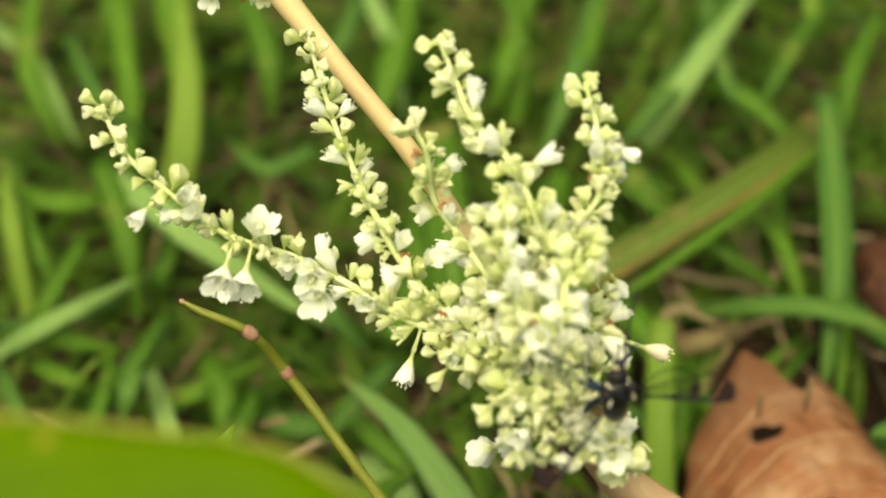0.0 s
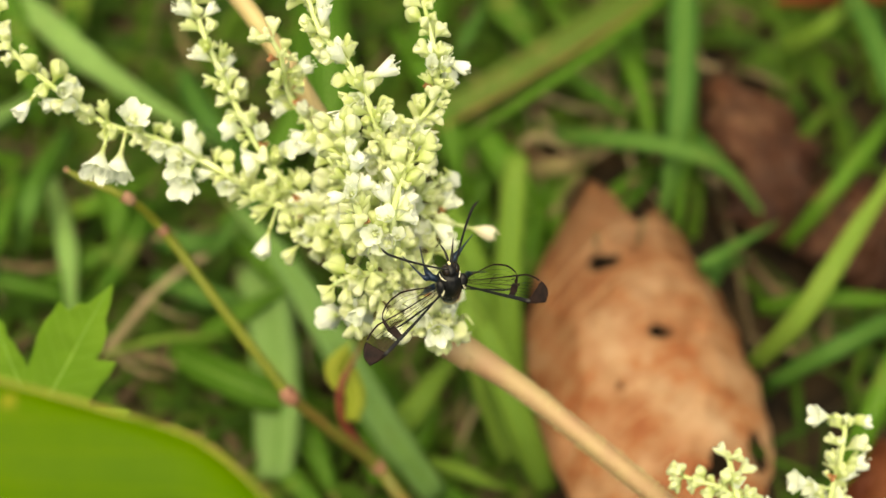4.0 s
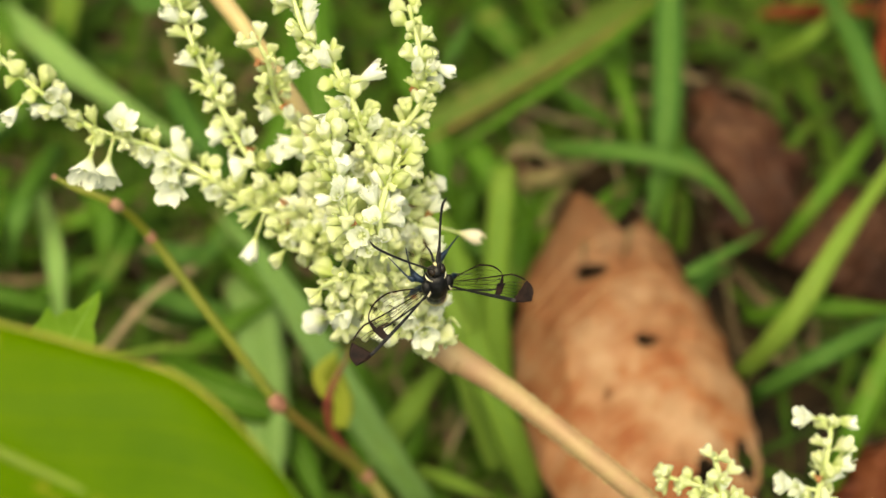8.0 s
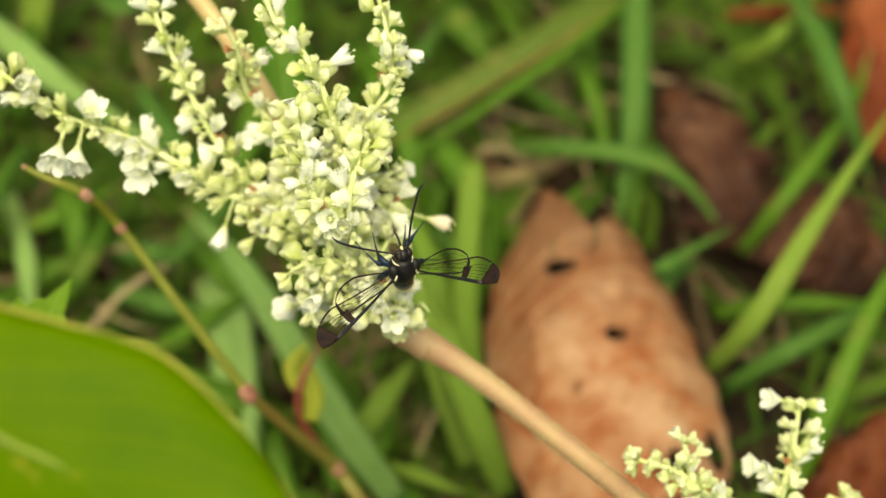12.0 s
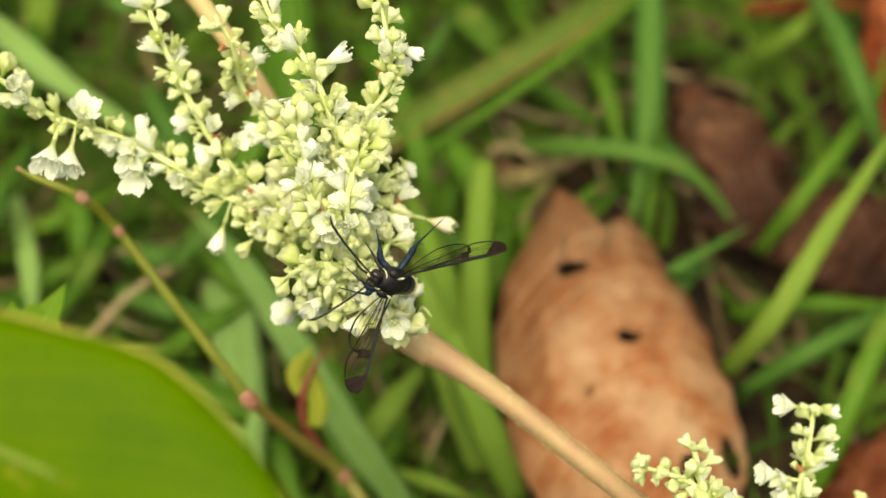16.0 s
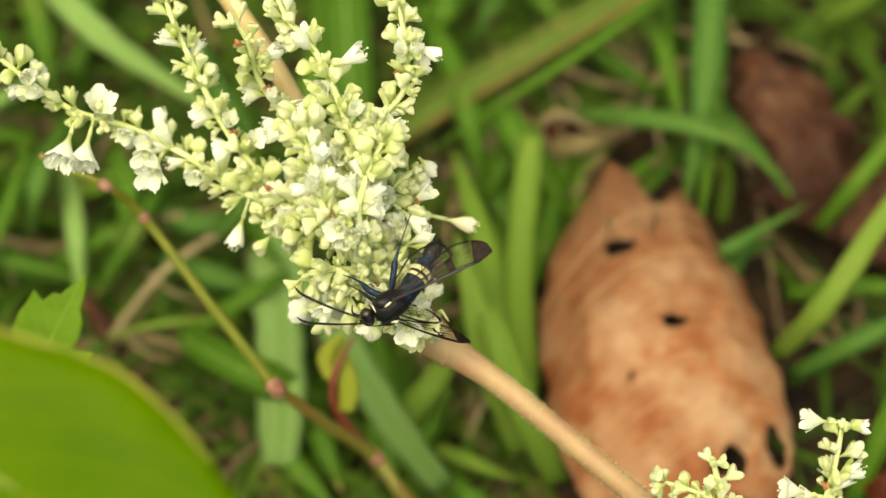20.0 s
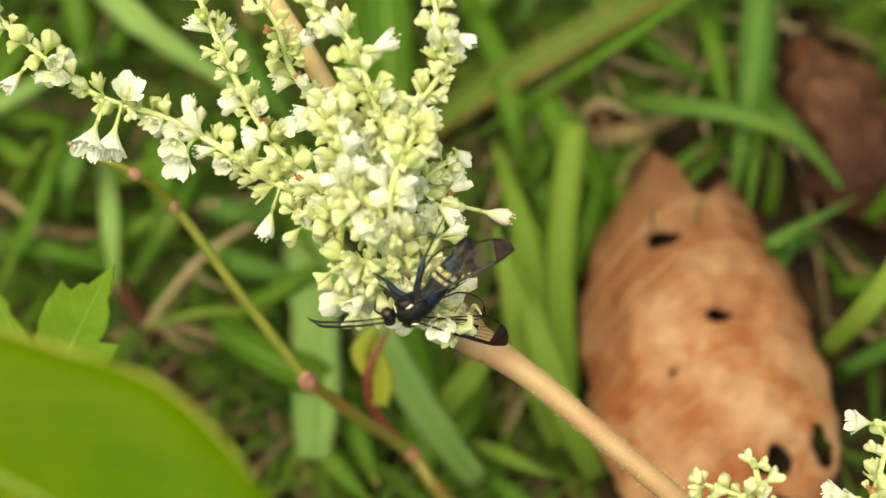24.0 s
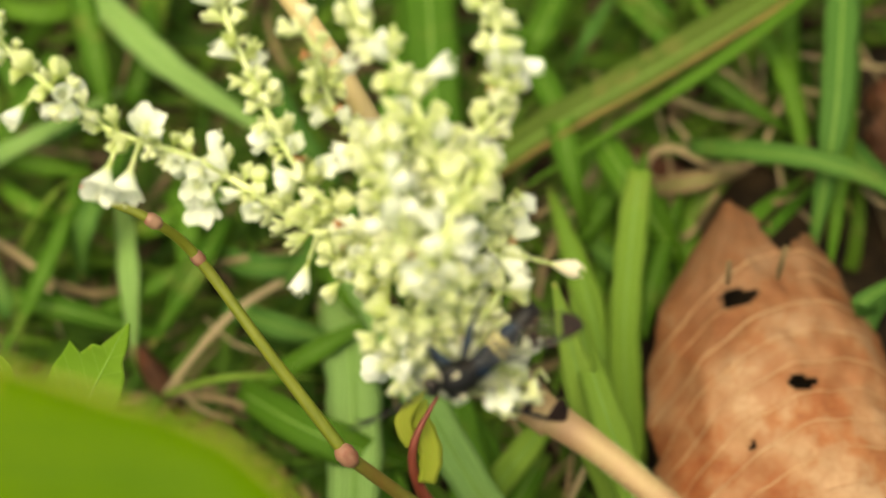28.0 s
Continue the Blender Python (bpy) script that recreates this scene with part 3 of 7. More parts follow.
for across in (-0.0027, 0.0024):
    pth = smooth_path([Vector(q) for q in olive_way], 6)
    bm = bmesh.new()
    tube(bm, [p + (q - p).cross(Vector((0, 0, 1))).normalized() * across + Vector((0, 0, 0.0004)) for p, q in zip(pth[1:-2], pth[2:])], [0.00014, 0.00026, 0.00016, 0.00028, 0.00014], 6)
    part("dry_edge", bm, DRY_EDGE, olive, "narrow orange-brown dried stripe")
grass_blade([(0.0452, 0.0879, 0.0300), (0.0291, 0.0728, 0.0300), (0.0161, 0.0649, 0.0260), (-0.0060, 0.0542, 0.0160)], 0.0021, GRASS, "thin green grass blade beside an olive one")
grass_blade([(0.0102, 0.0955, 0.0140), (0.0216, 0.0800, 0.0180), (0.0325, 0.0715, 0.0160), (0.0421, 0.0701, 0.0080)], 0.0032, GRASS, GREEN)
grass_blade([(0.0474, 0.1003, 0.0300), (0.0455, 0.0760, 0.0300), (0.0440, 0.0599, 0.0260), (0.0409, 0.0439, 0.0120)], 0.0056, GRASS_TEAL, BLUE)
grass_blade([(0.0491, 0.0943, 0.0200), (0.0464, 0.0626, 0.0200), (0.0441, 0.0430, 0.0100)], 0.0034, GRASS, GREEN)
grass_blade([(0.0223, 0.0661, 0.0120), (0.0320, 0.0594, 0.0220), (0.0427, 0.0550, 0.0260), (0.0532, 0.0520, 0.0220), (0.0640, 0.0458, 0.0080)], 0.0034, GRASS_TEAL, "arched blue-green grass blade over dry litter")
grass_blade([(0.0148, 0.0512, 0.0300), (0.0137, 0.0407, 0.0280), (0.0128, 0.0268, 0.0220), (0.0141, 0.0111, 0.0100)], 0.0048, GRASS_LIGHT, BRIGHT, blunt=True)
grass_blade([(0.0136, 0.0014, 0.0100), (0.0095, 0.0089, 0.0240), (0.0063, 0.0175, 0.0320), (0.0029, 0.0288, 0.0360)], 0.0056, GRASS_LIGHT, BRIGHT)
grass_blade([(0.0113, 0.0109, 0.0080), (0.0099, 0.0240, 0.0180), (0.0054, 0.0390, 0.0220), (0.0001, 0.0576, 0.0140)], 0.0050, GRASS_LIGHT, BRIGHT)
grass_blade([(0.0007, -0.0057, 0.0120), (-0.0070, 0.0008, 0.0240), (-0.0162, 0.0144, 0.0300), (-0.0266, 0.0315, 0.0300), (-0.0376, 0.0485, 0.0200)], 0.0058, GRASS_BLUE, BLUE)
grass_blade([(-0.0271, -0.0017, 0.0100), (-0.0265, 0.0095, 0.0180), (-0.0283, 0.0241, 0.0180), (-0.0330, 0.0417, 0.0100)], 0.0084, GRASS_BLUE, BLUE, blunt=True)
grass_blade([(-0.0455, 0.0217, 0.0100), (-0.0339, 0.0257, 0.0180), (-0.0226, 0.0343, 0.0160)], 0.0034, GRASS, GREEN)
grass_blade([(-0.0474, 0.0226, 0.0100), (-0.0348, 0.0125, 0.0200), (-0.0255, 0.0095, 0.0180), (-0.0183, 0.0110, 0.0080)], 0.0064, GRASS, GREEN)
grass_blade([(-0.0092, 0.0040, 0.0080), (-0.0023, 0.0101, 0.0160), (0.0047, 0.0220, 0.0120)], 0.0046, GRASS_LIGHT, BRIGHT)
grass_blade([(-0.0089, -0.0021, 0.0080), (-0.0098, 0.0080, 0.0140), (-0.0144, 0.0234, 0.0120)], 0.0066, GRASS, GREEN, blunt=True)
grass_blade([(-0.0789, 0.0647, 0.0100), (-0.0759, 0.0449, 0.0220), (-0.0784, 0.0328, 0.0220), (-0.0877, 0.0227, 0.0100)], 0.0030, GRASS, GREEN)
grass_blade([(-0.0721, 0.0593, 0.0080), (-0.0653, 0.0391, 0.0180), (-0.0645, 0.0271, 0.0100)], 0.0036, GRASS_BLUE, BLUE)
grass_blade([(-0.0531, 0.0540, 0.0100), (-0.0540, 0.0382, 0.0200), (-0.0624, 0.0291, 0.0100)], 0.0046, GRASS, GREEN)
grass_blade([(-0.0927, 0.0387, 0.0100), (-0.0759, 0.0324, 0.0180), (-0.0594, 0.0312, 0.0100)], 0.0040, GRASS, GREEN)
grass_blade([(-0.0983, 0.0644, 0.0140), (-0.0842, 0.0618, 0.0200), (-0.0735, 0.0750, 0.0100)], 0.0026, GRASS_TEAL, BLUE)
grass_blade([(-0.0082, 0.0926, 0.0100), (0.0008, 0.0698, 0.0200), (0.0039, 0.0572, 0.0200), (0.0065, 0.0495, 0.0080)], 0.0046, GRASS, GREEN)
grass_blade([(0.0082, 0.0635, 0.0200), (0.0146, 0.0510, 0.0220), (0.0231, 0.0436, 0.0100)], 0.0056, GRASS, GREEN)
grass_blade([(-0.0590, 0.0214, 0.0100), (-0.0480, 0.0189, 0.0220), (-0.0403, 0.0197, 0.0220), (-0.0329, 0.0238, 0.0120)], 0.0011, GRASS_LIGHT, "thin pale green grass stalk in an arc")
grass_blade([(-0.0743, 0.0754, 0.0120), (-0.0707, 0.0798, 0.0200), (-0.0718, 0.0951, 0.0200)], 0.0008, STRAW, DRY)
grass_blade([(-0.0590, 0.0214, 0.0100), (-0.0480, 0.0299, 0.0200), (-0.0392, 0.0400, 0.0160)], 0.0012, STRAW, DRY, blunt=True)
grass_blade([(-0.0536, 0.0424, 0.0140), (-0.0454, 0.0419, 0.0180), (-0.0373, 0.0479, 0.0100)], 0.0009, STRAW, DRY)
grass_blade([(-0.0939, 0.0503, 0.0100), (-0.0835, 0.0424, 0.0140), (-0.0768, 0.0394, 0.0060)], 0.0012, STRAW, DRY)
grass_blade([(-0.0873, 0.0461, 0.0100), (-0.0795, 0.0512, 0.0200), (-0.0760, 0.0601, 0.0140)], 0.0006, GRASS_LIGHT, "thin pale green grass stalk in an arc")
grass_blade([(-0.0050, 0.0216, 0.0080), (-0.0014, 0.0136, 0.0060)], 0.0006, STRAW, DRY)
grass_blade([(0.0041, 0.0077, 0.0060), (0.0056, 0.0163, 0.0080)], 0.0007, STRAW, DRY)
grass_blade([(-0.0017, 0.0535, 0.0120), (0.0041, 0.0567, 0.0120)], 0.0008, STRAW, DRY)
grass_blade([(-0.0005, 0.0443, 0.0100), (0.0081, 0.0631, 0.0120)], 0.0009, STRAW, DRY)
grass_blade([(0.0145, 0.0585, 0.0100), (0.0163, 0.0618, 0.0160), (0.0198, 0.0631, 0.0170), (0.0253, 0.0620, 0.0140), (0.0328, 0.0655, 0.0080)], 0.0012, STRAW, "pale dry grass curl on dark litter")
grass_blade([(0.0154, 0.0607, 0.0080), (0.0235, 0.0592, 0.0130), (0.0328, 0.0646, 0.0080)], 0.0034, STRAW, "pale dry grass curl on dark litter")
grass_blade([(0.0218, 0.0529, 0.0080), (0.0276, 0.0586, 0.0100)], 0.0009, STRAW, DRY)
grass_blade([(0.0334, 0.0555, 0.0100), (0.0409, 0.0581, 0.0120)], 0.0008, STRAW, DRY)
grass_blade([(0.0276, 0.0319, 0.0300), (0.0275, 0.0316, 0.0340), (0.0275, 0.0326, 0.0360)], 0.0007, STRAW, "pale straw tip sticking up beside a dry leaf", blunt=True)
grass_blade([(0.0347, 0.0329, 0.0300), (0.0350, 0.0335, 0.0340), (0.0355, 0.0351, 0.0360)], 0.0008, STRAW, "pale straw tip sticking up beside a dry leaf", blunt=True)
grass_blade([(0.0239, 0.0522, 0.0120), (0.0253, 0.0527, 0.0160), (0.0268, 0.0544, 0.0180)], 0.0010, STRAW, DRY, blunt=True)
grass_blade([(0.0327, 0.0527, 0.0140), (0.0348, 0.0530, 0.0160), (0.0371, 0.0543, 0.0160)], 0.0010, STRAW, DRY, blunt=True)
LITTER = Vector((0.0265, 0.0712, 0.0060))
rng = random.Random(31)
for _ in range(22):
    c = LITTER + Vector((rng.uniform(-0.016, 0.022), rng.uniform(-0.012, 0.016), rng.uniform(0.0, 0.007)))
    a, half = rng.random() * 3.14, rng.uniform(0.004, 0.011)
    d = Vector((math.cos(a), math.sin(a), rng.uniform(-0.15, 0.15))) * half
    n2 = Vector((-d.y, d.x, 0.002)) * rng.uniform(-0.3, 0.3)
    grass_blade([c - d, c + n2, c + d], rng.choice((0.0004, 0.0006, 0.0009)), STRAW, "short bent piece of dry straw in the litter", blunt=True)
# over towards the far side of the dry leaf
grass_blade([(0.0559, 0.0191, 0.0100), (0.0626, 0.0218, 0.0260), (0.0730, 0.0362, 0.0320), (0.0930, 0.0650, 0.0280)], 0.0040, GRASS_LIGHT, BRIGHT)
grass_blade([(0.0645, 0.0435, 0.0100), (0.0713, 0.0482, 0.0220), (0.0845, 0.0653, 0.0240), (0.0920, 0.0825, 0.0200)], 0.0032, GRASS, GREEN)
grass_blade([(0.0584, 0.0321, 0.0080), (0.0707, 0.0288, 0.0180), (0.0914, 0.0286, 0.0160)], 0.0032, GRASS, GREEN)
grass_blade([(0.0586, 0.0157, 0.0100), (0.0686, 0.0173, 0.0220), (0.0840, 0.0259, 0.0200), (0.0972, 0.0336, 0.0120)], 0.0036, GRASS_TEAL, BLUE)
grass_blade([(0.0670, -0.0069, 0.0100), (0.0718, 0.0025, 0.0260), (0.0821, 0.0216, 0.0300), (0.0962, 0.0432, 0.0220)], 0.0042, GRASS, GREEN)
grass_blade([(0.0767, 0.1006, 0.0200), (0.0786, 0.0760, 0.0340), (0.0816, 0.0596, 0.0340), (0.0892, 0.0524, 0.0160)], 0.0044, GRASS_TEAL, "pale blue-green grass blade drooping over dry leaves")
grass_blade([(0.0675, 0.0860, 0.0120), (0.0746, 0.0852, 0.0220), (0.0842, 0.0977, 0.0200)], 0.0030, GRASS_LIGHT, BRIGHT)
grass_blade([(0.0569, 0.0411, 0.0100), (0.0467, 0.0320, 0.0240), (0.0619, 0.0435, 0.0200)], 0.0028, GRASS_TEAL, BLUE)
grass_blade([(0.0198, -0.0034, 0.0080), (0.0146, 0.0021, 0.0240), (0.0091, 0.0149, 0.0320), (0.0047, 0.0336, 0.0240)], 0.0052, GRASS_LIGHT, BRIGHT)
grass_blade([(0.0138, 0.0299, 0.0120), (0.0133, 0.0405, 0.0220), (0.0156, 0.0625, 0.0180)], 0.0042, GRASS, GREEN)
# towards the far edge of the patch
grass_blade([(-0.0711, 0.0873, 0.0100), (-0.0670, 0.1032, 0.0260), (-0.0704, 0.1351, 0.0300)], 0.0060, GRASS_LIGHT, BRIGHT)
grass_blade([(-0.0791, 0.1041, 0.0100), (-0.0804, 0.1167, 0.0200), (-0.0843, 0.1467, 0.0200)], 0.0040, GRASS, GREEN)
grass_blade([(-0.1163, 0.1471, 0.0100), (-0.0991, 0.1234, 0.0200), (-0.0900, 0.1085, 0.0120)], 0.0034, GRASS_BLUE, BLUE)
grass_blade([(0.0010, 0.1111, 0.0120), (0.0053, 0.1159, 0.0220), (0.0121, 0.1410, 0.0200)], 0.0038, GRASS, GREEN)
grass_blade([(0.0165, 0.1048, 0.0120), (0.0259, 0.1132, 0.0240), (0.0419, 0.1414, 0.0200)], 0.0046, GRASS_BLUE, BLUE)
grass_blade([(-0.0075, 0.1118, 0.0100), (-0.0061, 0.1229, 0.0200), (-0.0089, 0.1435, 0.0200)], 0.0042, GRASS, GREEN)
grass_blade([(-0.0368, 0.1447, 0.0200), (-0.0309, 0.1254, 0.0200), (-0.0280, 0.1140, 0.0100)], 0.0036, GRASS_BLUE, BLUE)
grass_blade([(0.0458, 0.1279, 0.0100), (0.0490, 0.1284, 0.0200), (0.0522, 0.1442, 0.0200)], 0.0034, GRASS_LIGHT, BRIGHT)
grass_blade([(-0.1002, 0.0589, 0.0120), (-0.0841, 0.0591, 0.0240), (-0.0710, 0.0791, 0.0120)], 0.0030, GRASS_BLUE, BLUE)
grass_blade([(-0.0921, 0.0635, 0.0120), (-0.0950, 0.0774, 0.0260), (-0.1007, 0.0987, 0.0200)], 0.0034, GRASS_LIGHT, BRIGHT)
grass_blade([(-0.0846, 0.0414, 0.0100), (-0.0708, 0.0495, 0.0240), (-0.0682, 0.0671, 0.0160)], 0.0034, GRASS, GREEN)
# blades in the gaps of the tangle
grass_blade([(-0.0987, 0.0648, 0.0130), (-0.0843, 0.0587, 0.0179), (-0.0750, 0.0599, 0.0122)], 0.0035, GRASS, GREEN)
grass_blade([(-0.0710, 0.0734, 0.0142), (-0.0688, 0.0847, 0.0179), (-0.0742, 0.1044, 0.0127)], 0.0042, GRASS, GREEN)
grass_blade([(-0.0735, 0.0331, 0.0106), (-0.0589, 0.0386, 0.0168), (-0.0488, 0.0470, 0.0128)], 0.0029, GRASS, GREEN)
grass_blade([(-0.0539, 0.0447, 0.0131), (-0.0423, 0.0397, 0.0186), (-0.0318, 0.0476, 0.0094)], 0.0041, GRASS_TEAL, BLUE)
grass_blade([(-0.0508, 0.0362, 0.0123), (-0.0400, 0.0306, 0.0160), (-0.0282, 0.0300, 0.0112)], 0.0040, GRASS_TEAL, BLUE)
grass_blade([(0.0398, 0.0986, 0.0128), (0.0390, 0.0843, 0.0150), (0.0404, 0.0727, 0.0099)], 0.0032, GRASS, GREEN)
grass_blade([(0.0014, 0.1010, 0.0116), (-0.0018, 0.0852, 0.0186), (-0.0051, 0.0812, 0.0121)], 0.0052, GRASS, GREEN)
grass_blade([(0.0104, 0.0989, 0.0111), (0.0062, 0.0844, 0.0182), (0.0019, 0.0812, 0.0095)], 0.0021, GRASS_TEAL, BLUE)
grass_blade([(0.0111, 0.0999, 0.0129), (0.0170, 0.0897, 0.0155), (0.0214, 0.0867, 0.0090)], 0.0057, GRASS, GREEN)
grass_blade([(0.0466, 0.0675, 0.0140), (0.0511, 0.0595, 0.0158), (0.0598, 0.0533, 0.0099)], 0.0037, GRASS_TEAL, BLUE)
grass_blade([(0.0329, 0.0893, 0.0144), (0.0374, 0.0777, 0.0181), (0.0401, 0.0682, 0.0152), (0.0405, 0.0617, 0.0128)], 0.0033, GRASS, GREEN)
grass_blade([(0.0261, 0.0443, 0.0126), (0.0329, 0.0506, 0.0177), (0.0417, 0.0625, 0.0098)], 0.0026, GRASS, GREEN)
grass_blade([(0.0460, 0.0274, 0.0142), (0.0501, 0.0352, 0.0177), (0.0553, 0.0436, 0.0129)], 0.0034, GRASS_TEAL, BLUE)
grass_blade([(0.0090, 0.0221, 0.0140), (0.0076, 0.0335, 0.0158), (0.0041, 0.0454, 0.0155), (0.0017, 0.0601, 0.0097)], 0.0039, GRASS_TEAL, BLUE)
grass_blade([(-0.0057, 0.0057, 0.0110), (-0.0015, 0.0113, 0.0152), (0.0039, 0.0190, 0.0102)], 0.0037, GRASS, GREEN)
grass_blade([(-0.0297, 0.0611, 0.0129), (-0.0256, 0.0710, 0.0146), (-0.0246, 0.0854, 0.0168), (-0.0279, 0.1021, 0.0103)], 0.0057, GRASS, GREEN)
grass_blade([(-0.0493, 0.0820, 0.0117), (-0.0415, 0.0653, 0.0182), (-0.0336, 0.0590, 0.0109)], 0.0042, GRASS_TEAL, BLUE)
grass_blade([(-0.0628, 0.0583, 0.0117), (-0.0574, 0.0479, 0.0169), (-0.0581, 0.0383, 0.0118)], 0.0047, GRASS, GREEN)
grass_blade([(-0.0936, 0.0874, 0.0107), (-0.0853, 0.0888, 0.0189), (-0.0806, 0.0996, 0.0091)], 0.0035, GRASS, GREEN)
grass_blade([(-0.0911, 0.0570, 0.0135), (-0.0826, 0.0500, 0.0183), (-0.0770, 0.0521, 0.0091)], 0.0033, GRASS, GREEN)
grass_blade([(-0.0847, 0.0329, 0.0136), (-0.0905, 0.0436, 0.0164), (-0.0986, 0.0615, 0.0113)], 0.0036, GRASS_TEAL, BLUE)
grass_blade([(-0.0723, 0.0492, 0.0105), (-0.0608, 0.0499, 0.0152), (-0.0519, 0.0596, 0.0097)], 0.0033, GRASS, GREEN)
grass_blade([(-0.0384, 0.0475, 0.0143), (-0.0280, 0.0348, 0.0158), (-0.0175, 0.0310, 0.0120)], 0.0039, GRASS, GREEN)
grass_blade([(0.0149, 0.0306, 0.0142), (0.0173, 0.0399, 0.0187), (0.0218, 0.0599, 0.0104)], 0.0034, GRASS, GREEN)
grass_blade([(0.0330, 0.0888, 0.0119), (0.0262, 0.0874, 0.0171), (0.0208, 0.1029, 0.0121)], 0.0024, GRASS, GREEN)
grass_blade([(0.0424, 0.0598, 0.0109), (0.0354, 0.0485, 0.0180), (0.0296, 0.0446, 0.0122)], 0.0019, GRASS, GREEN)
# blades beyond the flowers
grass_blade([(0.0404, 0.1451, 0.0167), (0.0245, 0.1143, 0.0229), (0.0103, 0.0997, 0.0155)], 0.0048, GRASS_TEAL, BLUE)
grass_blade([(0.0103, 0.1433, 0.0180), (0.0032, 0.1122, 0.0229), (-0.0038, 0.0962, 0.0160)], 0.0042, GRASS_TEAL, BLUE)
grass_blade([(-0.0273, 0.1506, 0.0143), (-0.0301, 0.1190, 0.0218), (-0.0339, 0.1070, 0.0161)], 0.0064, GRASS, GREEN)
grass_blade([(-0.0778, 0.1499, 0.0168), (-0.0685, 0.1157, 0.0236), (-0.0683, 0.1013, 0.0128)], 0.0070, GRASS, GREEN)
grass_blade([(-0.0888, 0.1495, 0.0161), (-0.0798, 0.1158, 0.0209), (-0.0790, 0.0960, 0.0145)], 0.0049, GRASS, GREEN)
grass_blade([(0.0228, 0.1208, 0.0165), (0.0360, 0.1080, 0.0200), (0.0484, 0.0942, 0.0132)], 0.0039, GRASS, GREEN)
grass_blade([(0.0570, 0.1426, 0.0153), (0.0440, 0.1173, 0.0236), (0.0361, 0.1052, 0.0154)], 0.0042, GRASS, GREEN)
grass_blade([(0.0317, 0.1459, 0.0149), (0.0304, 0.1168, 0.0231), (0.0383, 0.1032, 0.0129)], 0.0038, GRASS_TEAL, BLUE)
grass_blade([(-0.1038, 0.1512, 0.0167), (-0.0998, 0.1215, 0.0205), (-0.0931, 0.1083, 0.0124)], 0.0047, GRASS, GREEN)
grass_blade([(-0.1057, 0.0941, 0.0177), (-0.0875, 0.0868, 0.0208), (-0.0757, 0.0970, 0.0132)], 0.0036, GRASS, GREEN)
grass_blade([(-0.0619, 0.1461, 0.0182), (-0.0540, 0.1213, 0.0234), (-0.0535, 0.1116, 0.0135)], 0.0053, GRASS, GREEN)
grass_blade([(-0.0441, 0.1013, 0.0181), (-0.0524, 0.0925, 0.0221), (-0.0616, 0.1076, 0.0151)], 0.0030, GRASS_TEAL, BLUE)
grass_blade([(-0.1015, 0.1033, 0.0150), (-0.0915, 0.0767, 0.0237), (-0.0859, 0.0659, 0.0151)], 0.0029, GRASS, GREEN)
grass_blade([(-0.0843, 0.0811, 0.0181), (-0.0868, 0.0643, 0.0235), (-0.0944, 0.0553, 0.0136)], 0.0032, GRASS, GREEN)
grass_blade([(-0.0032, 0.1464, 0.0157), (-0.0083, 0.1209, 0.0206), (-0.0107, 0.1136, 0.0129)], 0.0047, GRASS, GREEN)
grass_blade([(0.0651, 0.1368, 0.0145), (0.0552, 0.1134, 0.0212), (0.0523, 0.1010, 0.0148)], 0.0038, GRASS, GREEN)
grass_blade([(-0.0374, 0.1511, 0.0142), (-0.0393, 0.1261, 0.0227), (-0.0453, 0.1201, 0.0137)], 0.0037, GRASS_TEAL, BLUE)
grass_blade([(-0.0951, 0.1357, 0.0155), (-0.0837, 0.1093, 0.0232), (-0.0743, 0.1059, 0.0143)], 0.0031, GRASS_TEAL, BLUE)
grass_blade([(-0.0289, 0.0545, 0.0155), (-0.0338, 0.0433, 0.0219), (-0.0415, 0.0371, 0.0152)], 0.0036, GRASS_TEAL, BLUE)
grass_blade([(-0.0683, 0.0659, 0.0145), (-0.0712, 0.0452, 0.0239), (-0.0745, 0.0396, 0.0124)], 0.0033, GRASS_TEAL, BLUE)
grass_blade([(0.0007, 0.0472, 0.0090), (0.0043, 0.0541, 0.0130), (0.0079, 0.0656, 0.0100)], 0.0012, STRAW, DRY)
grass_blade([(0.0057, 0.0495, 0.0100), (0.0097, 0.0551, 0.0140), (0.0109, 0.0610, 0.0110)], 0.0030, GRASS, GREEN)
grass_blade([(0.0066, 0.0505, 0.0090), (0.0127, 0.0432, 0.0120), (0.0190, 0.0424, 0.0080)], 0.0032, GRASS_TEAL, BLUE)
# low blades under the stem
grass_blade([(-0.0133, 0.0216, 0.0070), (-0.0071, 0.0100, 0.0110), (-0.0023, 0.0026, 0.0080)], 0.0060, GRASS, GREEN)
grass_blade([(0.0007, 0.0148, 0.0070), (-0.0031, 0.0043, 0.0110), (-0.0067, -0.0014, 0.0080)], 0.0044, GRASS, GREEN)
grass_blade([(-0.0020, 0.0034, 0.0070), (0.0052, -0.0007, 0.0110), (0.0123, -0.0027, 0.0080)], 0.0024, GRASS_LIGHT, BRIGHT)
grass_blade([(-0.0269, 0.0193, 0.0070), (-0.0215, 0.0058, 0.0110), (-0.0164, -0.0055, 0.0080)], 0.0052, GRASS, GREEN)
grass_blade([(0.0005, -0.0018, 0.0070), (0.0054, -0.0068, 0.0110), (0.0107, -0.0084, 0.0080)], 0.0034, GRASS, GREEN)
grass_blade([(-0.0294, 0.0051, 0.0070), (-0.0235, -0.0029, 0.0110), (-0.0171, -0.0083, 0.0080)], 0.0040, GRASS, GREEN)
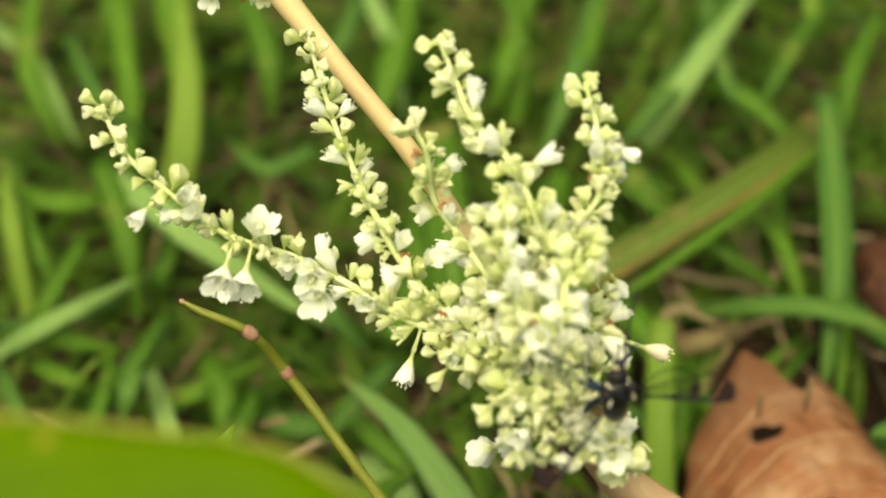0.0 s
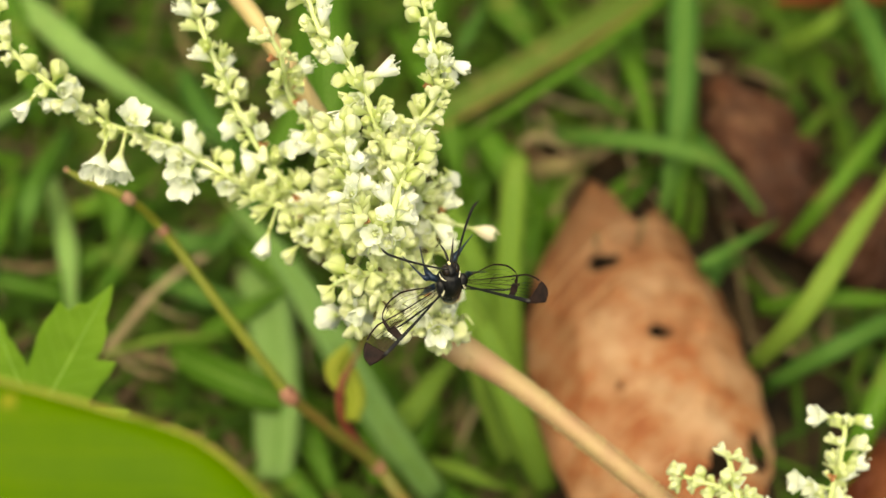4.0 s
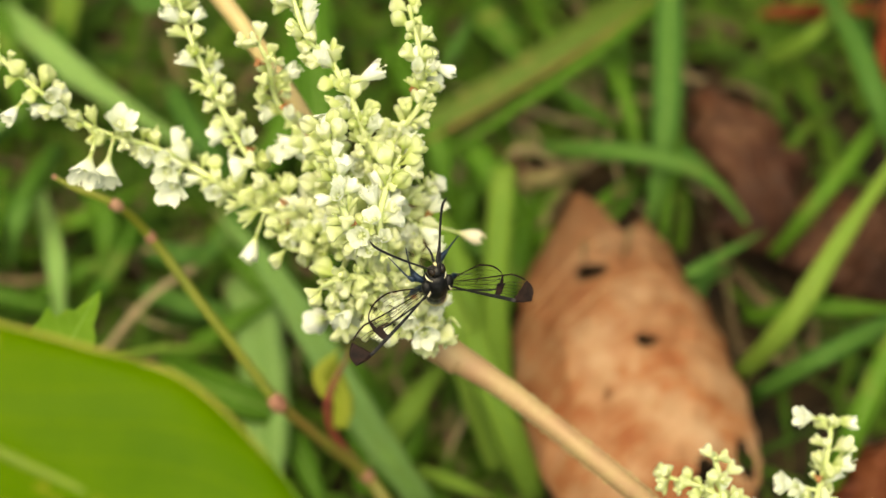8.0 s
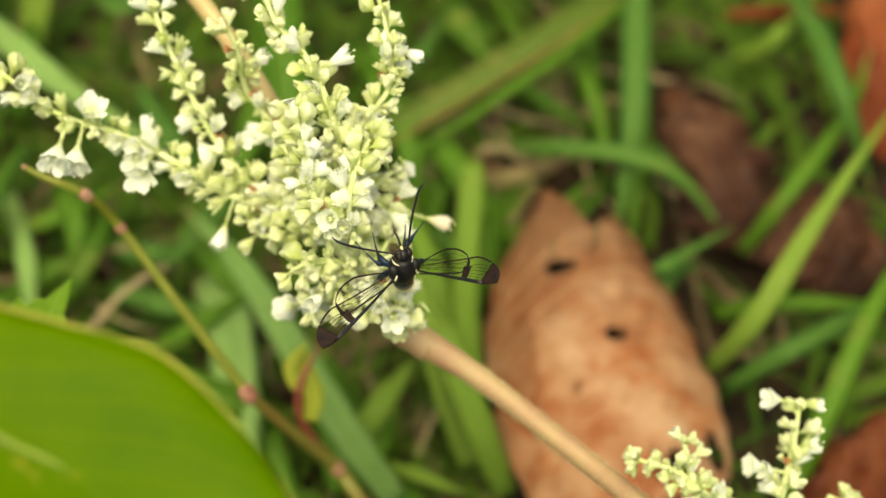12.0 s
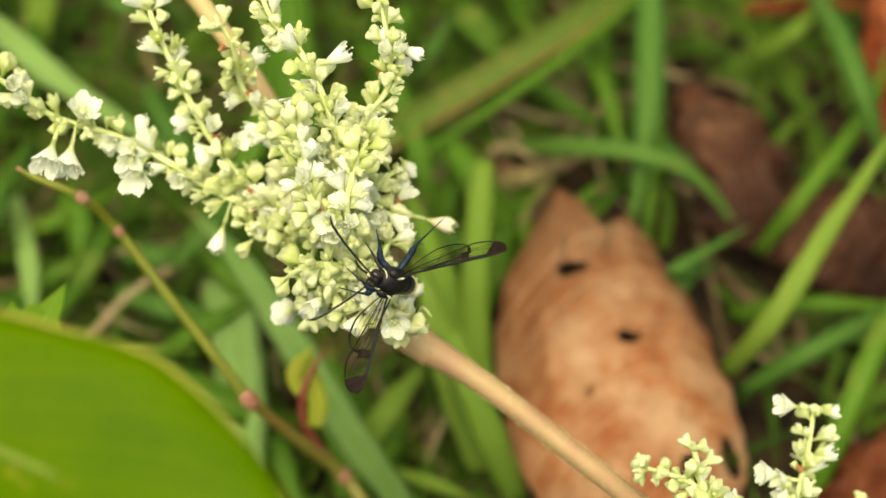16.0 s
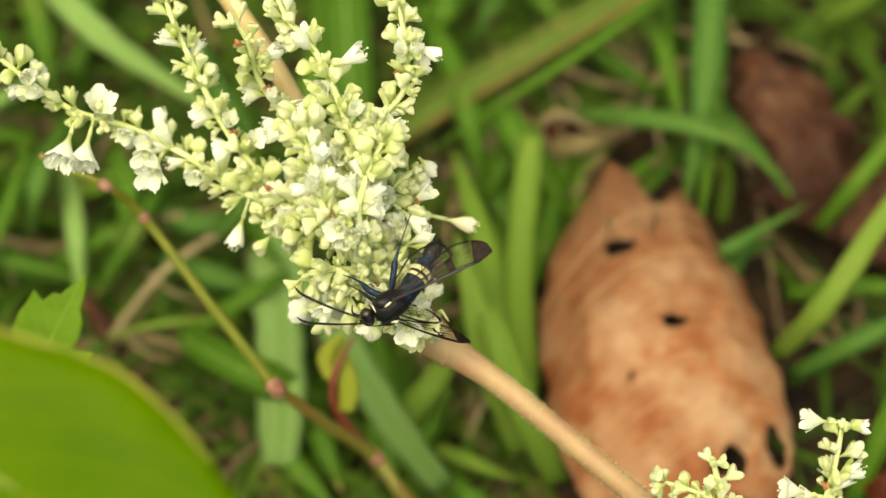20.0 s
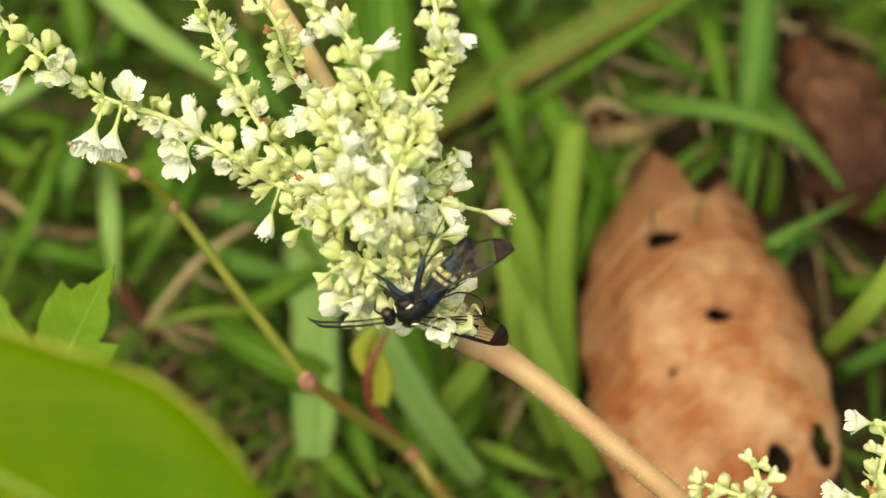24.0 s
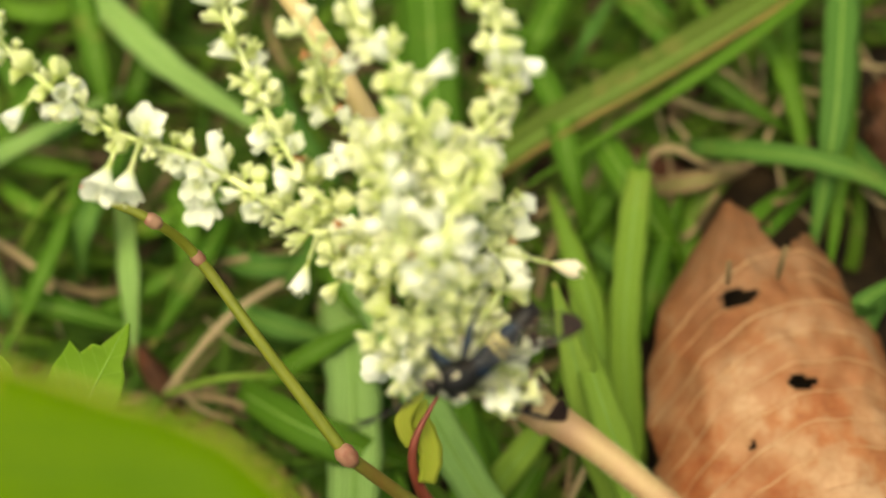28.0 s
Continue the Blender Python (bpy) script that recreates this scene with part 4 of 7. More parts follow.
grass_blade([(0.0059, 0.0729, 0.0060), (0.0083, 0.0539, 0.0100), (0.0092, 0.0401, 0.0070)], 0.0046, GRASS, GREEN)
grass_blade([(0.0169, 0.0689, 0.0060), (0.0180, 0.0477, 0.0100), (0.0206, 0.0306, 0.0070)], 0.0040, GRASS, GREEN)
grass_blade([(0.0251, 0.0649, 0.0060), (0.0221, 0.0476, 0.0100), (0.0222, 0.0329, 0.0070)], 0.0036, GRASS, GREEN)
grass_blade([(0.0313, 0.0712, 0.0060), (0.0262, 0.0586, 0.0100), (0.0198, 0.0519, 0.0070)], 0.0030, GRASS_OLIVE, GREEN)
# straw on the soil
grass_blade([(0.0484, 0.0971, 0.0084), (0.0507, 0.0871, 0.0110), (0.0549, 0.0798, 0.0085)], 0.0008, STRAW, DRY)
grass_blade([(0.0308, 0.0880, 0.0097), (0.0329, 0.0792, 0.0109), (0.0344, 0.0744, 0.0090)], 0.0007, STRAW, DRY)
grass_blade([(0.0353, 0.0894, 0.0061), (0.0343, 0.0766, 0.0098), (0.0329, 0.0705, 0.0090)], 0.0007, STRAW, DRY)
grass_blade([(0.0400, 0.0774, 0.0085), (0.0409, 0.0700, 0.0116), (0.0422, 0.0682, 0.0057)], 0.0007, STRAW, DRY)
grass_blade([(0.0050, 0.0374, 0.0078), (0.0049, 0.0310, 0.0090), (0.0041, 0.0239, 0.0074)], 0.0008, STRAW, DRY)
grass_blade([(0.0083, 0.0144, 0.0082), (0.0059, 0.0089, 0.0080), (0.0034, 0.0033, 0.0061)], 0.0009, STRAW, DRY)
grass_blade([(0.0500, 0.0621, 0.0071), (0.0527, 0.0563, 0.0116), (0.0584, 0.0562, 0.0083)], 0.0009, STRAW, DRY)
grass_blade([(0.0192, 0.0505, 0.0066), (0.0231, 0.0511, 0.0112), (0.0278, 0.0602, 0.0058)], 0.0011, STRAW, DRY)
grass_blade([(0.0080, 0.0641, 0.0084), (0.0063, 0.0576, 0.0085), (0.0027, 0.0520, 0.0053)], 0.0008, STRAW, DRY)
grass_blade([(-0.0128, 0.0383, 0.0094), (-0.0099, 0.0327, 0.0088), (-0.0108, 0.0290, 0.0061)], 0.0007, STRAW, DRY)
grass_blade([(-0.0363, 0.0377, 0.0099), (-0.0327, 0.0310, 0.0115), (-0.0350, 0.0284, 0.0064)], 0.0011, STRAW, DRY)
grass_blade([(-0.0511, 0.0953, 0.0098), (-0.0481, 0.0866, 0.0101), (-0.0450, 0.0822, 0.0080)], 0.0010, STRAW, DRY)
grass_blade([(-0.0553, 0.0368, 0.0068), (-0.0478, 0.0295, 0.0117), (-0.0413, 0.0295, 0.0080)], 0.0006, STRAW, DRY)
grass_blade([(-0.0545, 0.0215, 0.0098), (-0.0467, 0.0195, 0.0116), (-0.0401, 0.0166, 0.0065)], 0.0012, STRAW, DRY)
grass_blade([(-0.0584, 0.0264, 0.0074), (-0.0536, 0.0201, 0.0086), (-0.0440, 0.0177, 0.0059)], 0.0008, STRAW, DRY)
grass_blade([(-0.0207, 0.0298, 0.0062), (-0.0225, 0.0225, 0.0092), (-0.0205, 0.0176, 0.0077)], 0.0007, STRAW, DRY)
grass_blade([(-0.0812, 0.0430, 0.0060), (-0.0725, 0.0386, 0.0107), (-0.0666, 0.0429, 0.0066)], 0.0013, STRAW, DRY)
grass_blade([(-0.0896, 0.0486, 0.0072), (-0.0811, 0.0403, 0.0113), (-0.0780, 0.0321, 0.0072)], 0.0009, STRAW, DRY)
grass_blade([(0.0190, 0.0794, 0.0072), (0.0283, 0.0737, 0.0099), (0.0412, 0.0727, 0.0081)], 0.0010, STRAW, DRY)
grass_blade([(0.0056, 0.0846, 0.0062), (0.0133, 0.0785, 0.0119), (0.0238, 0.0841, 0.0054)], 0.0009, STRAW, DRY)


# ---- dry leaves ----
def dry_leaf(tip, end, left, right, arch, material, label, holes=(), rows=70, cols=44, seed=1, veins=1, roll=0.0, ragged=0.07):
    """A curled dead leaf from tip to end: half widths to both sides, an arched back, holes gnawed through, raised veins."""
    tip, end = Vector(tip), Vector(end)
    axis = end - tip
    L = axis.length
    ax = axis.normalized()
    side = Vector((0, 0, 1)).cross(ax).normalized()
    up = ax.cross(side)
    leaf = thing("dry_leaf", label, "leaf", tip)

    def surface(s, v, lift=0.0):
        w = lerp_list(right, s) if v > 0 else lerp_list(left, s)
        edge = 1 + ragged * noise.noise((s * 14, v * 2 + seed, 5)) + 2 * max(0.0, ragged - 0.07) * noise.noise((s * 5, v + seed, 8)) + 0.03 * noise.noise((s * 45, seed, 1))
        x = v * w * edge
        z = arch * (1 - abs(v) ** 2.3) * math.sin(3.1416 * min(1, 0.18 + s * 0.8)) - arch * 0.7
        z += w * 0.10 * noise.noise((s * 6, v * 2.2, seed)) + w * 0.05 * noise.noise((s * 20, v * 6, seed + 2))
        z += w * 0.0015 * math.sin((s + 0.13 * ((v - 0.4) / 1.4) ** 2) * 62)
        z += w * (0.9 * (ragged - 0.07)) * noise.noise((s * 8, v * 3.5, seed + 4))
        z += roll * w * max(0.0, 0.3 - s) * 4 * v * v
        return ax * s * L + side * x + up * (z + lift), x

    bm = bmesh.new()
    uv = bm.loops.layers.uv.new("UVMap")
    grid = []
    for i in range(rows + 1):
        s = i / rows
        row = []
        for j in range(cols + 1):
            v = 2 * j / cols - 1
            p, x = surface(s, v)
            row.append((bm.verts.new(p), (v + 1) / 2, s, s * L, x))
        grid.append(row)
    def gone(ls, lx):
        for hs, hx, rs, rx in holes:
            k = 1 + 0.6 * noise.noise((ls * 900, lx * 900, seed))
            if ((ls - hs) / rs) ** 2 + ((lx - hx) / rx) ** 2 < k:
                return True
        return False

    for a, b in zip(grid, grid[1:]):
        for j in range(cols):
            q = (a[j], a[j + 1], b[j + 1], b[j])
            if gone((a[j][3] + b[j][3]) / 2, (a[j][4] + a[j + 1][4]) / 2):
                continue
            f = bm.faces.new([p[0] for p in q])
            for lp, p in zip(f.loops, q):
                lp[uv].uv = (p[1], p[2] * 2)
    loose = [v for v in bm.verts if not v.link_faces]
    bmesh.ops.delete(bm, geom=loose, context="VERTS")
    ob = part("blade", bm, material, leaf)
    so = ob.modifiers.new("thickness", "SOLIDIFY")
    so.thickness = 0.0003
    bm = bmesh.new()
    tube(bm, [surface(i / 24, 0.02, 0.0001)[0] for i in range(25)], [0.0002, 0.0004, 0.0005], 6)
    if veins == 1:
        part("midrib", bm, material, leaf)
    else:
        bm.free()
    for k in range(veins if veins > 1 else 0):
        s0 = 0.30 + 0.72 * k / veins
        for lo, hi in ((-0.97, 0.45), (0.45, 0.97)):
            run, line = [], []
            for i in range(25):
                v = lo + (hi - lo) * i / 24
                s = s0 - 0.15 * (1 - ((v - 0.45) / 1.42) ** 2) + 0.008 * noise.noise((v * 4, k, seed))
                p, x = surface(min(1, max(0, s)), v, 0.00015)
                if gone(s * L, x) or not 0.03 < s < 0.99:
                    if len(line) > len(run):
                        run = line
                    line = []
                else:
                    line.append(p)
            run = line if len(line) > len(run) else run
            if len(run) > 3:
                bm = bmesh.new()
                th = 0.00014 if k % 2 == 0 else 0.00009
                tube(bm, run, [th * 0.6, th, th * 0.9, th * 0.5], 5)
                part("vein", bm, LEAF_VEIN, leaf, "pale raised leaf vein")
    return leaf


LEAF_VEIN = speckled("leaf_vein", (0.36, 0.18, 0.085), (0.50, 0.34, 0.19), 160, 0.6)
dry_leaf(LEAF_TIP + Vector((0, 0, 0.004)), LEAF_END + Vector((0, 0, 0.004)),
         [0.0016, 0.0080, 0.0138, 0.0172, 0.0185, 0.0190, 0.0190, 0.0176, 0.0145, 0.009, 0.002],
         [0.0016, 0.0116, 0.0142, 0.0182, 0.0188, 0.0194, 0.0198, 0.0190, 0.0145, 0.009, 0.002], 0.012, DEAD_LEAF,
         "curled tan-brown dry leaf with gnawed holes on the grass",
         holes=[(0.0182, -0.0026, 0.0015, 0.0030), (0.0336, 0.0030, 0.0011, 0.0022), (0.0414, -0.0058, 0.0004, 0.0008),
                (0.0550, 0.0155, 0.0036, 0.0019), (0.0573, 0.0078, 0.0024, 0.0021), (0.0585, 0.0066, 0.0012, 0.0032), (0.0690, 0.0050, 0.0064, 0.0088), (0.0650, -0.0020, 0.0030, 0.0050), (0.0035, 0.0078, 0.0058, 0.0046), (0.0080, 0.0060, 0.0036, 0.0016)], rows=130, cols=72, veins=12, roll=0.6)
dry_leaf((0.0537, 0.0763, 0.0180), (0.0689, 0.0423, 0.0140), [0.003, 0.007, 0.010, 0.009, 0.002], [0.003, 0.009, 0.011, 0.009, 0.002], 0.006,
         DEAD_DARK, "dark red-brown dead leaf crumpled in the litter", seed=4, ragged=0.3)
dry_leaf((0.0721, 0.0544, 0.0160), (0.0899, 0.0372, 0.0100), [0.004, 0.010, 0.012, 0.010, 0.003], [0.004, 0.010, 0.012, 0.010, 0.002], 0.005,
         DEAD_DARK, "dark red-brown dead leaf crumpled in the litter", seed=7, ragged=0.3)
dry_leaf((0.0963, 0.1050, 0.0180), (0.0956, 0.0644, 0.0120), [0.002, 0.006, 0.008, 0.006, 0.001], [0.002, 0.006, 0.007, 0.006, 0.001], 0.006,
         DEAD_RED, "rust-red dry leaf half hidden in the grass", seed=9, ragged=0.3)
dry_leaf((0.0865, 0.0063, 0.0220), (0.0688, -0.0144, 0.0160), [0.002, 0.005, 0.007, 0.006, 0.002], [0.002, 0.006, 0.008, 0.006, 0.002], 0.006,
         DEAD_RUST, "rust-red dry leaf half hidden in the grass", seed=11, ragged=0.3)
dry_leaf((0.0672, 0.0970, 0.0140), (0.0917, 0.0998, 0.0120), [0.0006, 0.0014, 0.0016, 0.0012, 0.0006], [0.0006, 0.0014, 0.0016, 0.0012, 0.0006], 0.003,
         DEAD_RED, "narrow rust-red rolled dry leaf", seed=13, rows=40, cols=12)
dry_leaf((0.0097, 0.0699, 0.0080), (0.0255, 0.0604, 0.0060), [0.001, 0.003, 0.004, 0.003, 0.001], [0.001, 0.003, 0.004, 0.003, 0.001], 0.003,
         DEAD_DARK, "dark red-brown dead leaf crumpled in the litter", seed=15, ragged=0.3)
dry_leaf((-0.0636, 0.0286, 0.0120), (-0.0586, 0.0223, 0.0080), [0.0006, 0.0016, 0.0018, 0.001], [0.0006, 0.0012, 0.0018, 0.001], 0.003,
         DEAD_DARK, "small shrivelled grey-brown leaf scrap on straw", seed=17, rows=30, cols=14)


# ---- flowering plant ----
plant = thing("flowering_plant", "pale tan stem with branching racemes of cream-green buds and white flowers", "plant", (0.0701, -0.0285, 0.0000))
ROOT = plant.location.copy()


def rel(q):
    return Vector(q) - ROOT


NODE = Vector((0.0028, -0.0069, 0.0755))
STEM_PATH = [NODE - ROOT] + [rel(q) for q in ((0.0105, -0.0117, 0.0742), (0.0181, -0.0173, 0.0724), (0.0312, -0.0267, 0.0675), (0.0443, -0.0338, 0.0588))]
STEM_PATH += [Vector((-0.004, 0.002, 0.03)), Vector((0, 0, -0.004))]
bm = bmesh.new()
tube(bm, smooth_path(STEM_PATH, 8), [0.0023, 0.0017, 0.00155, 0.0015, 0.0016, 0.0018, 0.0019], 14)
part("stem", bm, STEM, plant, "pale tan stem flushed pink, finely downy")
bm = bmesh.new()
tube(bm, smooth_path([NODE - ROOT] + [rel(q) for q in ((-0.0050, 0.0035, 0.0800), (-0.0129, 0.0168, 0.0868), (-0.0183, 0.0250, 0.0915), (-0.0236, 0.0320, 0.0950), (-0.0310, 0.0412, 0.0985), (-0.0400, 0.0550, 0.1000), (-0.0482, 0.0715, 0.0990))], 8),
     [0.0015, 0.00145, 0.0014, 0.00135, 0.00135, 0.0014, 0.0018, 0.0013], 12)
part("stem", bm, STEM_PALE, plant, "pale tan upper stem behind the flowers")
bm = bmesh.new()
ball(bm, NODE - ROOT + Vector((-0.0006, 0.0008, 0.0003)), NODE - Vector((0.0085, -0.0132, 0.0742)), 0.0098, 0.0052, 14, 12, profile=[0.62, 0.70, 0.80, 0.95, 1, 0.98, 0.9, 0.86, 0.8, 0.7])
part("stem_node", bm, STEM, plant, "swollen brown-pink stem joint")
bm = bmesh.new()
tube(bm, smooth_path([NODE - ROOT, rel((0.0042, -0.0065, 0.0831)), rel((0.0055, -0.0084, 0.0845))], 6), [0.0004, 0.0003, 0.00008], 6)
part("bract", bm, AXIS, plant, "pale pointed bract at the stem joint")


def hairs(path, radius, count, seed):
    """Fine pale down on a stem, as one joined part."""
    rng = random.Random(seed)
    bm = bmesh.new()
    for _ in range(count):
        i = rng.randrange(1, len(path) - 1)
        c = path[i].lerp(path[i + 1], rng.random())
        tan = (path[i + 1] - path[i]).normalized()
        o = tan.orthogonal().normalized()
        o = (Matrix.Rotation(rng.random() * 6.28, 3, tan) @ o + tan * rng.uniform(-0.4, 0.4)).normalized()
        p = c + o * radius * 0.9
        tube(bm, [p, p + o * rng.uniform(0.0003, 0.0006)], [0.00004, 0.000015], 3)
    return bm


LOWER = smooth_path(STEM_PATH[:5], 30)
tagged(part("stem_hairs", hairs(LOWER, 0.00155, 1500, 2), AXIS, plant, "fine pale down on the stem"), kind="stuff")


def bud_mesh(seed, half_open=False):
    """A bud on a thin stalk: a narrow foot that widens into three keeled wings; open ones part into pointed tepals."""
    rng = random.Random(seed)
    bm = bmesh.new()
    tall = rng.uniform(0.0020, 0.0025)
    wide = rng.uniform(0.00078, 0.00098)
    foot = rng.uniform(0.0004, 0.0009)
    lean = Vector((rng.uniform(-0.25, 0.25), rng.uniform(-0.25, 0.25), 0))
    tube(bm, [Vector((0, 0, -0.0003)), Vector((0, 0, foot * 0.5)), Vector((0, 0, foot + 0.0001))], [0.00015, 0.00013, 0.0002], 6)
    if half_open:
        n = rng.choice((4, 5, 5))
        flare = rng.uniform(0.2, 0.9)
        for k in range(n):
            a0 = 6.2832 * k / n + rng.uniform(-0.2, 0.2)
            long = rng.uniform(0.85, 1.15)
            fl = flare * rng.uniform(0.7, 1.3)
            half = 3.5 / n * rng.uniform(0.8, 1.1)
            rows = []
            for z, r, w in ((0.0, 0.16, 1.0), (0.25, 0.45, 1.0), (0.5, 0.74, 0.95), (0.72, 0.92 + 0.12 * fl, 0.8), (0.88, 0.95 + 0.28 * fl, 0.66), (0.98, 0.92 + 0.42 * fl, 0.36)):
                row = []
                for v in (-1, -0.5, 0, 0.5, 1):
                    a = a0 + v * half * w
                    rr = wide * r * (1 + 0.18 * (1 - abs(v)) * z) * (1 + 0.08 * noise.noise((k * 3 + v, z * 4, seed)))
                    row.append(bm.verts.new(Vector((rr * math.cos(a), rr * math.sin(a), foot + tall * z * long - 0.0001 * abs(v) * z)) + lean * tall * z * z * 0.5))
                rows.append(row)
            for p, q in zip(rows, rows[1:]):
                for c in range(4):
                    bm.faces.new((p[c], p[c + 1], q[c + 1], q[c]))
        ball(bm, (0, 0, foot + tall * 0.45), (lean.x, lean.y, 1), tall * 0.8, wide * 1.0, 8, 6, profile=[0.3, 0.8, 1, 1, 0.8, 0.4])
        return finish(bm, "bud", BUD)
    keel = rng.uniform(0.20, 0.45)
    wings = [rng.uniform(0.8, 1.2) for _ in range(3)]
    twist = rng.uniform(-0.5, 0.5)
    dent = rng.uniform(0.0, 0.0004)
    n = 15
    rows = []
    crown = [(0.20, -0.12), (0.24, 0.05), (0.32, 0.18), (0.50, 0.34), (0.72, 0.52), (0.92, 0.70), (1.02, 0.84), (0.97, 0.95), (0.74, 1.02), (0.40, 1.03), (0.12, 0.99)]
    closed = [(0.20, -0.12), (0.24, 0.05), (0.34, 0.18), (0.58, 0.32), (0.86, 0.50), (0.98, 0.66), (0.93, 0.82), (0.70, 0.95), (0.38, 1.04), (0.10, 1.12)]
    for r, z in (crown if seed % 2 else closed):
        ring = []
        for k in range(n):
            a = 6.2832 * k / n + twist * z
            wing = wings[int(3 * k / n + 0.5) % 3]
            lobe = math.cos(3 * (a - twist * z))
            grow = min(1.0, max(0.0, z * 1.5))
            rr = wide * r * (1 + keel * grow * lobe) * (1 + (wing - 1) * grow * (0.5 + 0.5 * lobe))
            rr *= 1 + 0.10 * noise.noise((k * 1.1, z * 5, seed))
            zz = foot + tall * z * 0.92 + dent * lobe * max(0.0, z - 0.4) * 1.8 * wing + 0.0001 * noise.noise((k * 1.7, z * 3, seed + 5))
            ring.append(bm.verts.new(Vector((rr * math.cos(a), rr * math.sin(a), zz)) + lean * tall * z * abs(z) * 0.5))
        rows.append(ring)
    for p, q in zip(rows, rows[1:]):
        for k in range(n):
            bm.faces.new((p[k], p[(k + 1) % n], q[(k + 1) % n], q[k]))
    bm.faces.new(rows[0])
    bm.faces.new(rows[-1])
    return finish(bm, "bud", BUD)


def flower_mesh(seed, petal=None, closed=0.0):
    """A small open flower: a slender greenish foot that flares into five ragged white petals round the stamens."""
    rng = random.Random(seed)
    bm = bmesh.new()
    tube(bm, [Vector((0, 0, z)) for z in (-0.0003, 0.0005, 0.0011, 0.0016)], [0.00019, 0.00022, 0.00034, 0.0005], 8, 0)
    shut = 1 - 0.58 * closed
    tall = 1 + 0.25 * closed
    for k in range(5):
        a0 = 6.2832 * k / 5 + rng.uniform(-0.15, 0.15)
        long, flare = rng.uniform(0.86, 1.12), rng.uniform(0.82, 1.15)
        half = 0.63 * rng.uniform(0.92, 1.15)
        rows = []
        for i, (r, z, w) in enumerate(((0.00030, 0.0009, 1.1), (0.00052, 0.0014, 1.12), (0.00080, 0.0019, 1.12), (0.00106, 0.0024, 1.1), (0.00132, 0.0029, 1.05), (0.00154, 0.0033, 0.9), (0.00164, 0.0035, 0.55))):
            out = i / 6
            row = []
            for j in range(7):
                v = (j - 3) / 3
                a = a0 + v * half * w
                rr = r * (1 + (shut * flare - 1) * out) * (1 + 0.10 * (1 - v * v) * out)
                zz = 0.0009 + (z - 0.0009) * long * tall - 0.00022 * v * v * out
                if i > 3:
                    zz += 0.00016 * rng.uniform(-1, 1)
                    rr *= 1 + 0.07 * rng.uniform(-1, 1)
                row.append(bm.verts.new((rr * math.cos(a), rr * math.sin(a), zz)))
            rows.append(row)
        for p, q in zip(rows, rows[1:]):
            for c in range(6):
                bm.faces.new((p[c], p[c + 1], q[c + 1], q[c])).material_index = 1
    ball(bm, (0, 0, 0.0020), (0, 0, 1), 0.0012, 0.0008 * (1 - 0.4 * closed), 8, 5, 0)
    for k in range(8):
        a = 0.785 * k + 0.3
        d = Vector((math.cos(a) * 0.0011 * shut, math.sin(a) * 0.0011 * shut, rng.uniform(0.0031, 0.0038) * tall))
        tube(bm, [Vector((0, 0, 0.0015)), d * 0.7 + Vector((0, 0, 0.0004)), d], [0.00005, 0.00005, 0.00005], 4, 1)
        ball(bm, d, (0, 0, 1), 0.0003, 0.00026, 5, 3, 1)
    return finish(bm, "flower", [BUD, petal or PETAL])


BUDS = [bud_mesh(k) for k in range(1, 10)] + [bud_mesh(40 + k, True) for k in range(7)]
BROWN_BUD = BUDS[0].copy()
BROWN_BUD.materials.clear()
BROWN_BUD.materials.append(BUD_BROWN)
CLOSED = 9
FLOWERS = [flower_mesh(20 + k) for k in range(4)] + [flower_mesh(30, closed=0.6), flower_mesh(31, closed=0.6), flower_mesh(32, PETAL_PINK, 0.75)]
TOWARD = Vector((0, -0.47, 0.88))


def aim(place, direction, size, spin):
    q = Vector(direction).to_track_quat("Z", "Y").to_matrix().to_4x4()
    return Matrix.Translation(place) @ q @ Matrix.Rotation(spin, 4, "Z") @ Matrix.Scale(size, 4)


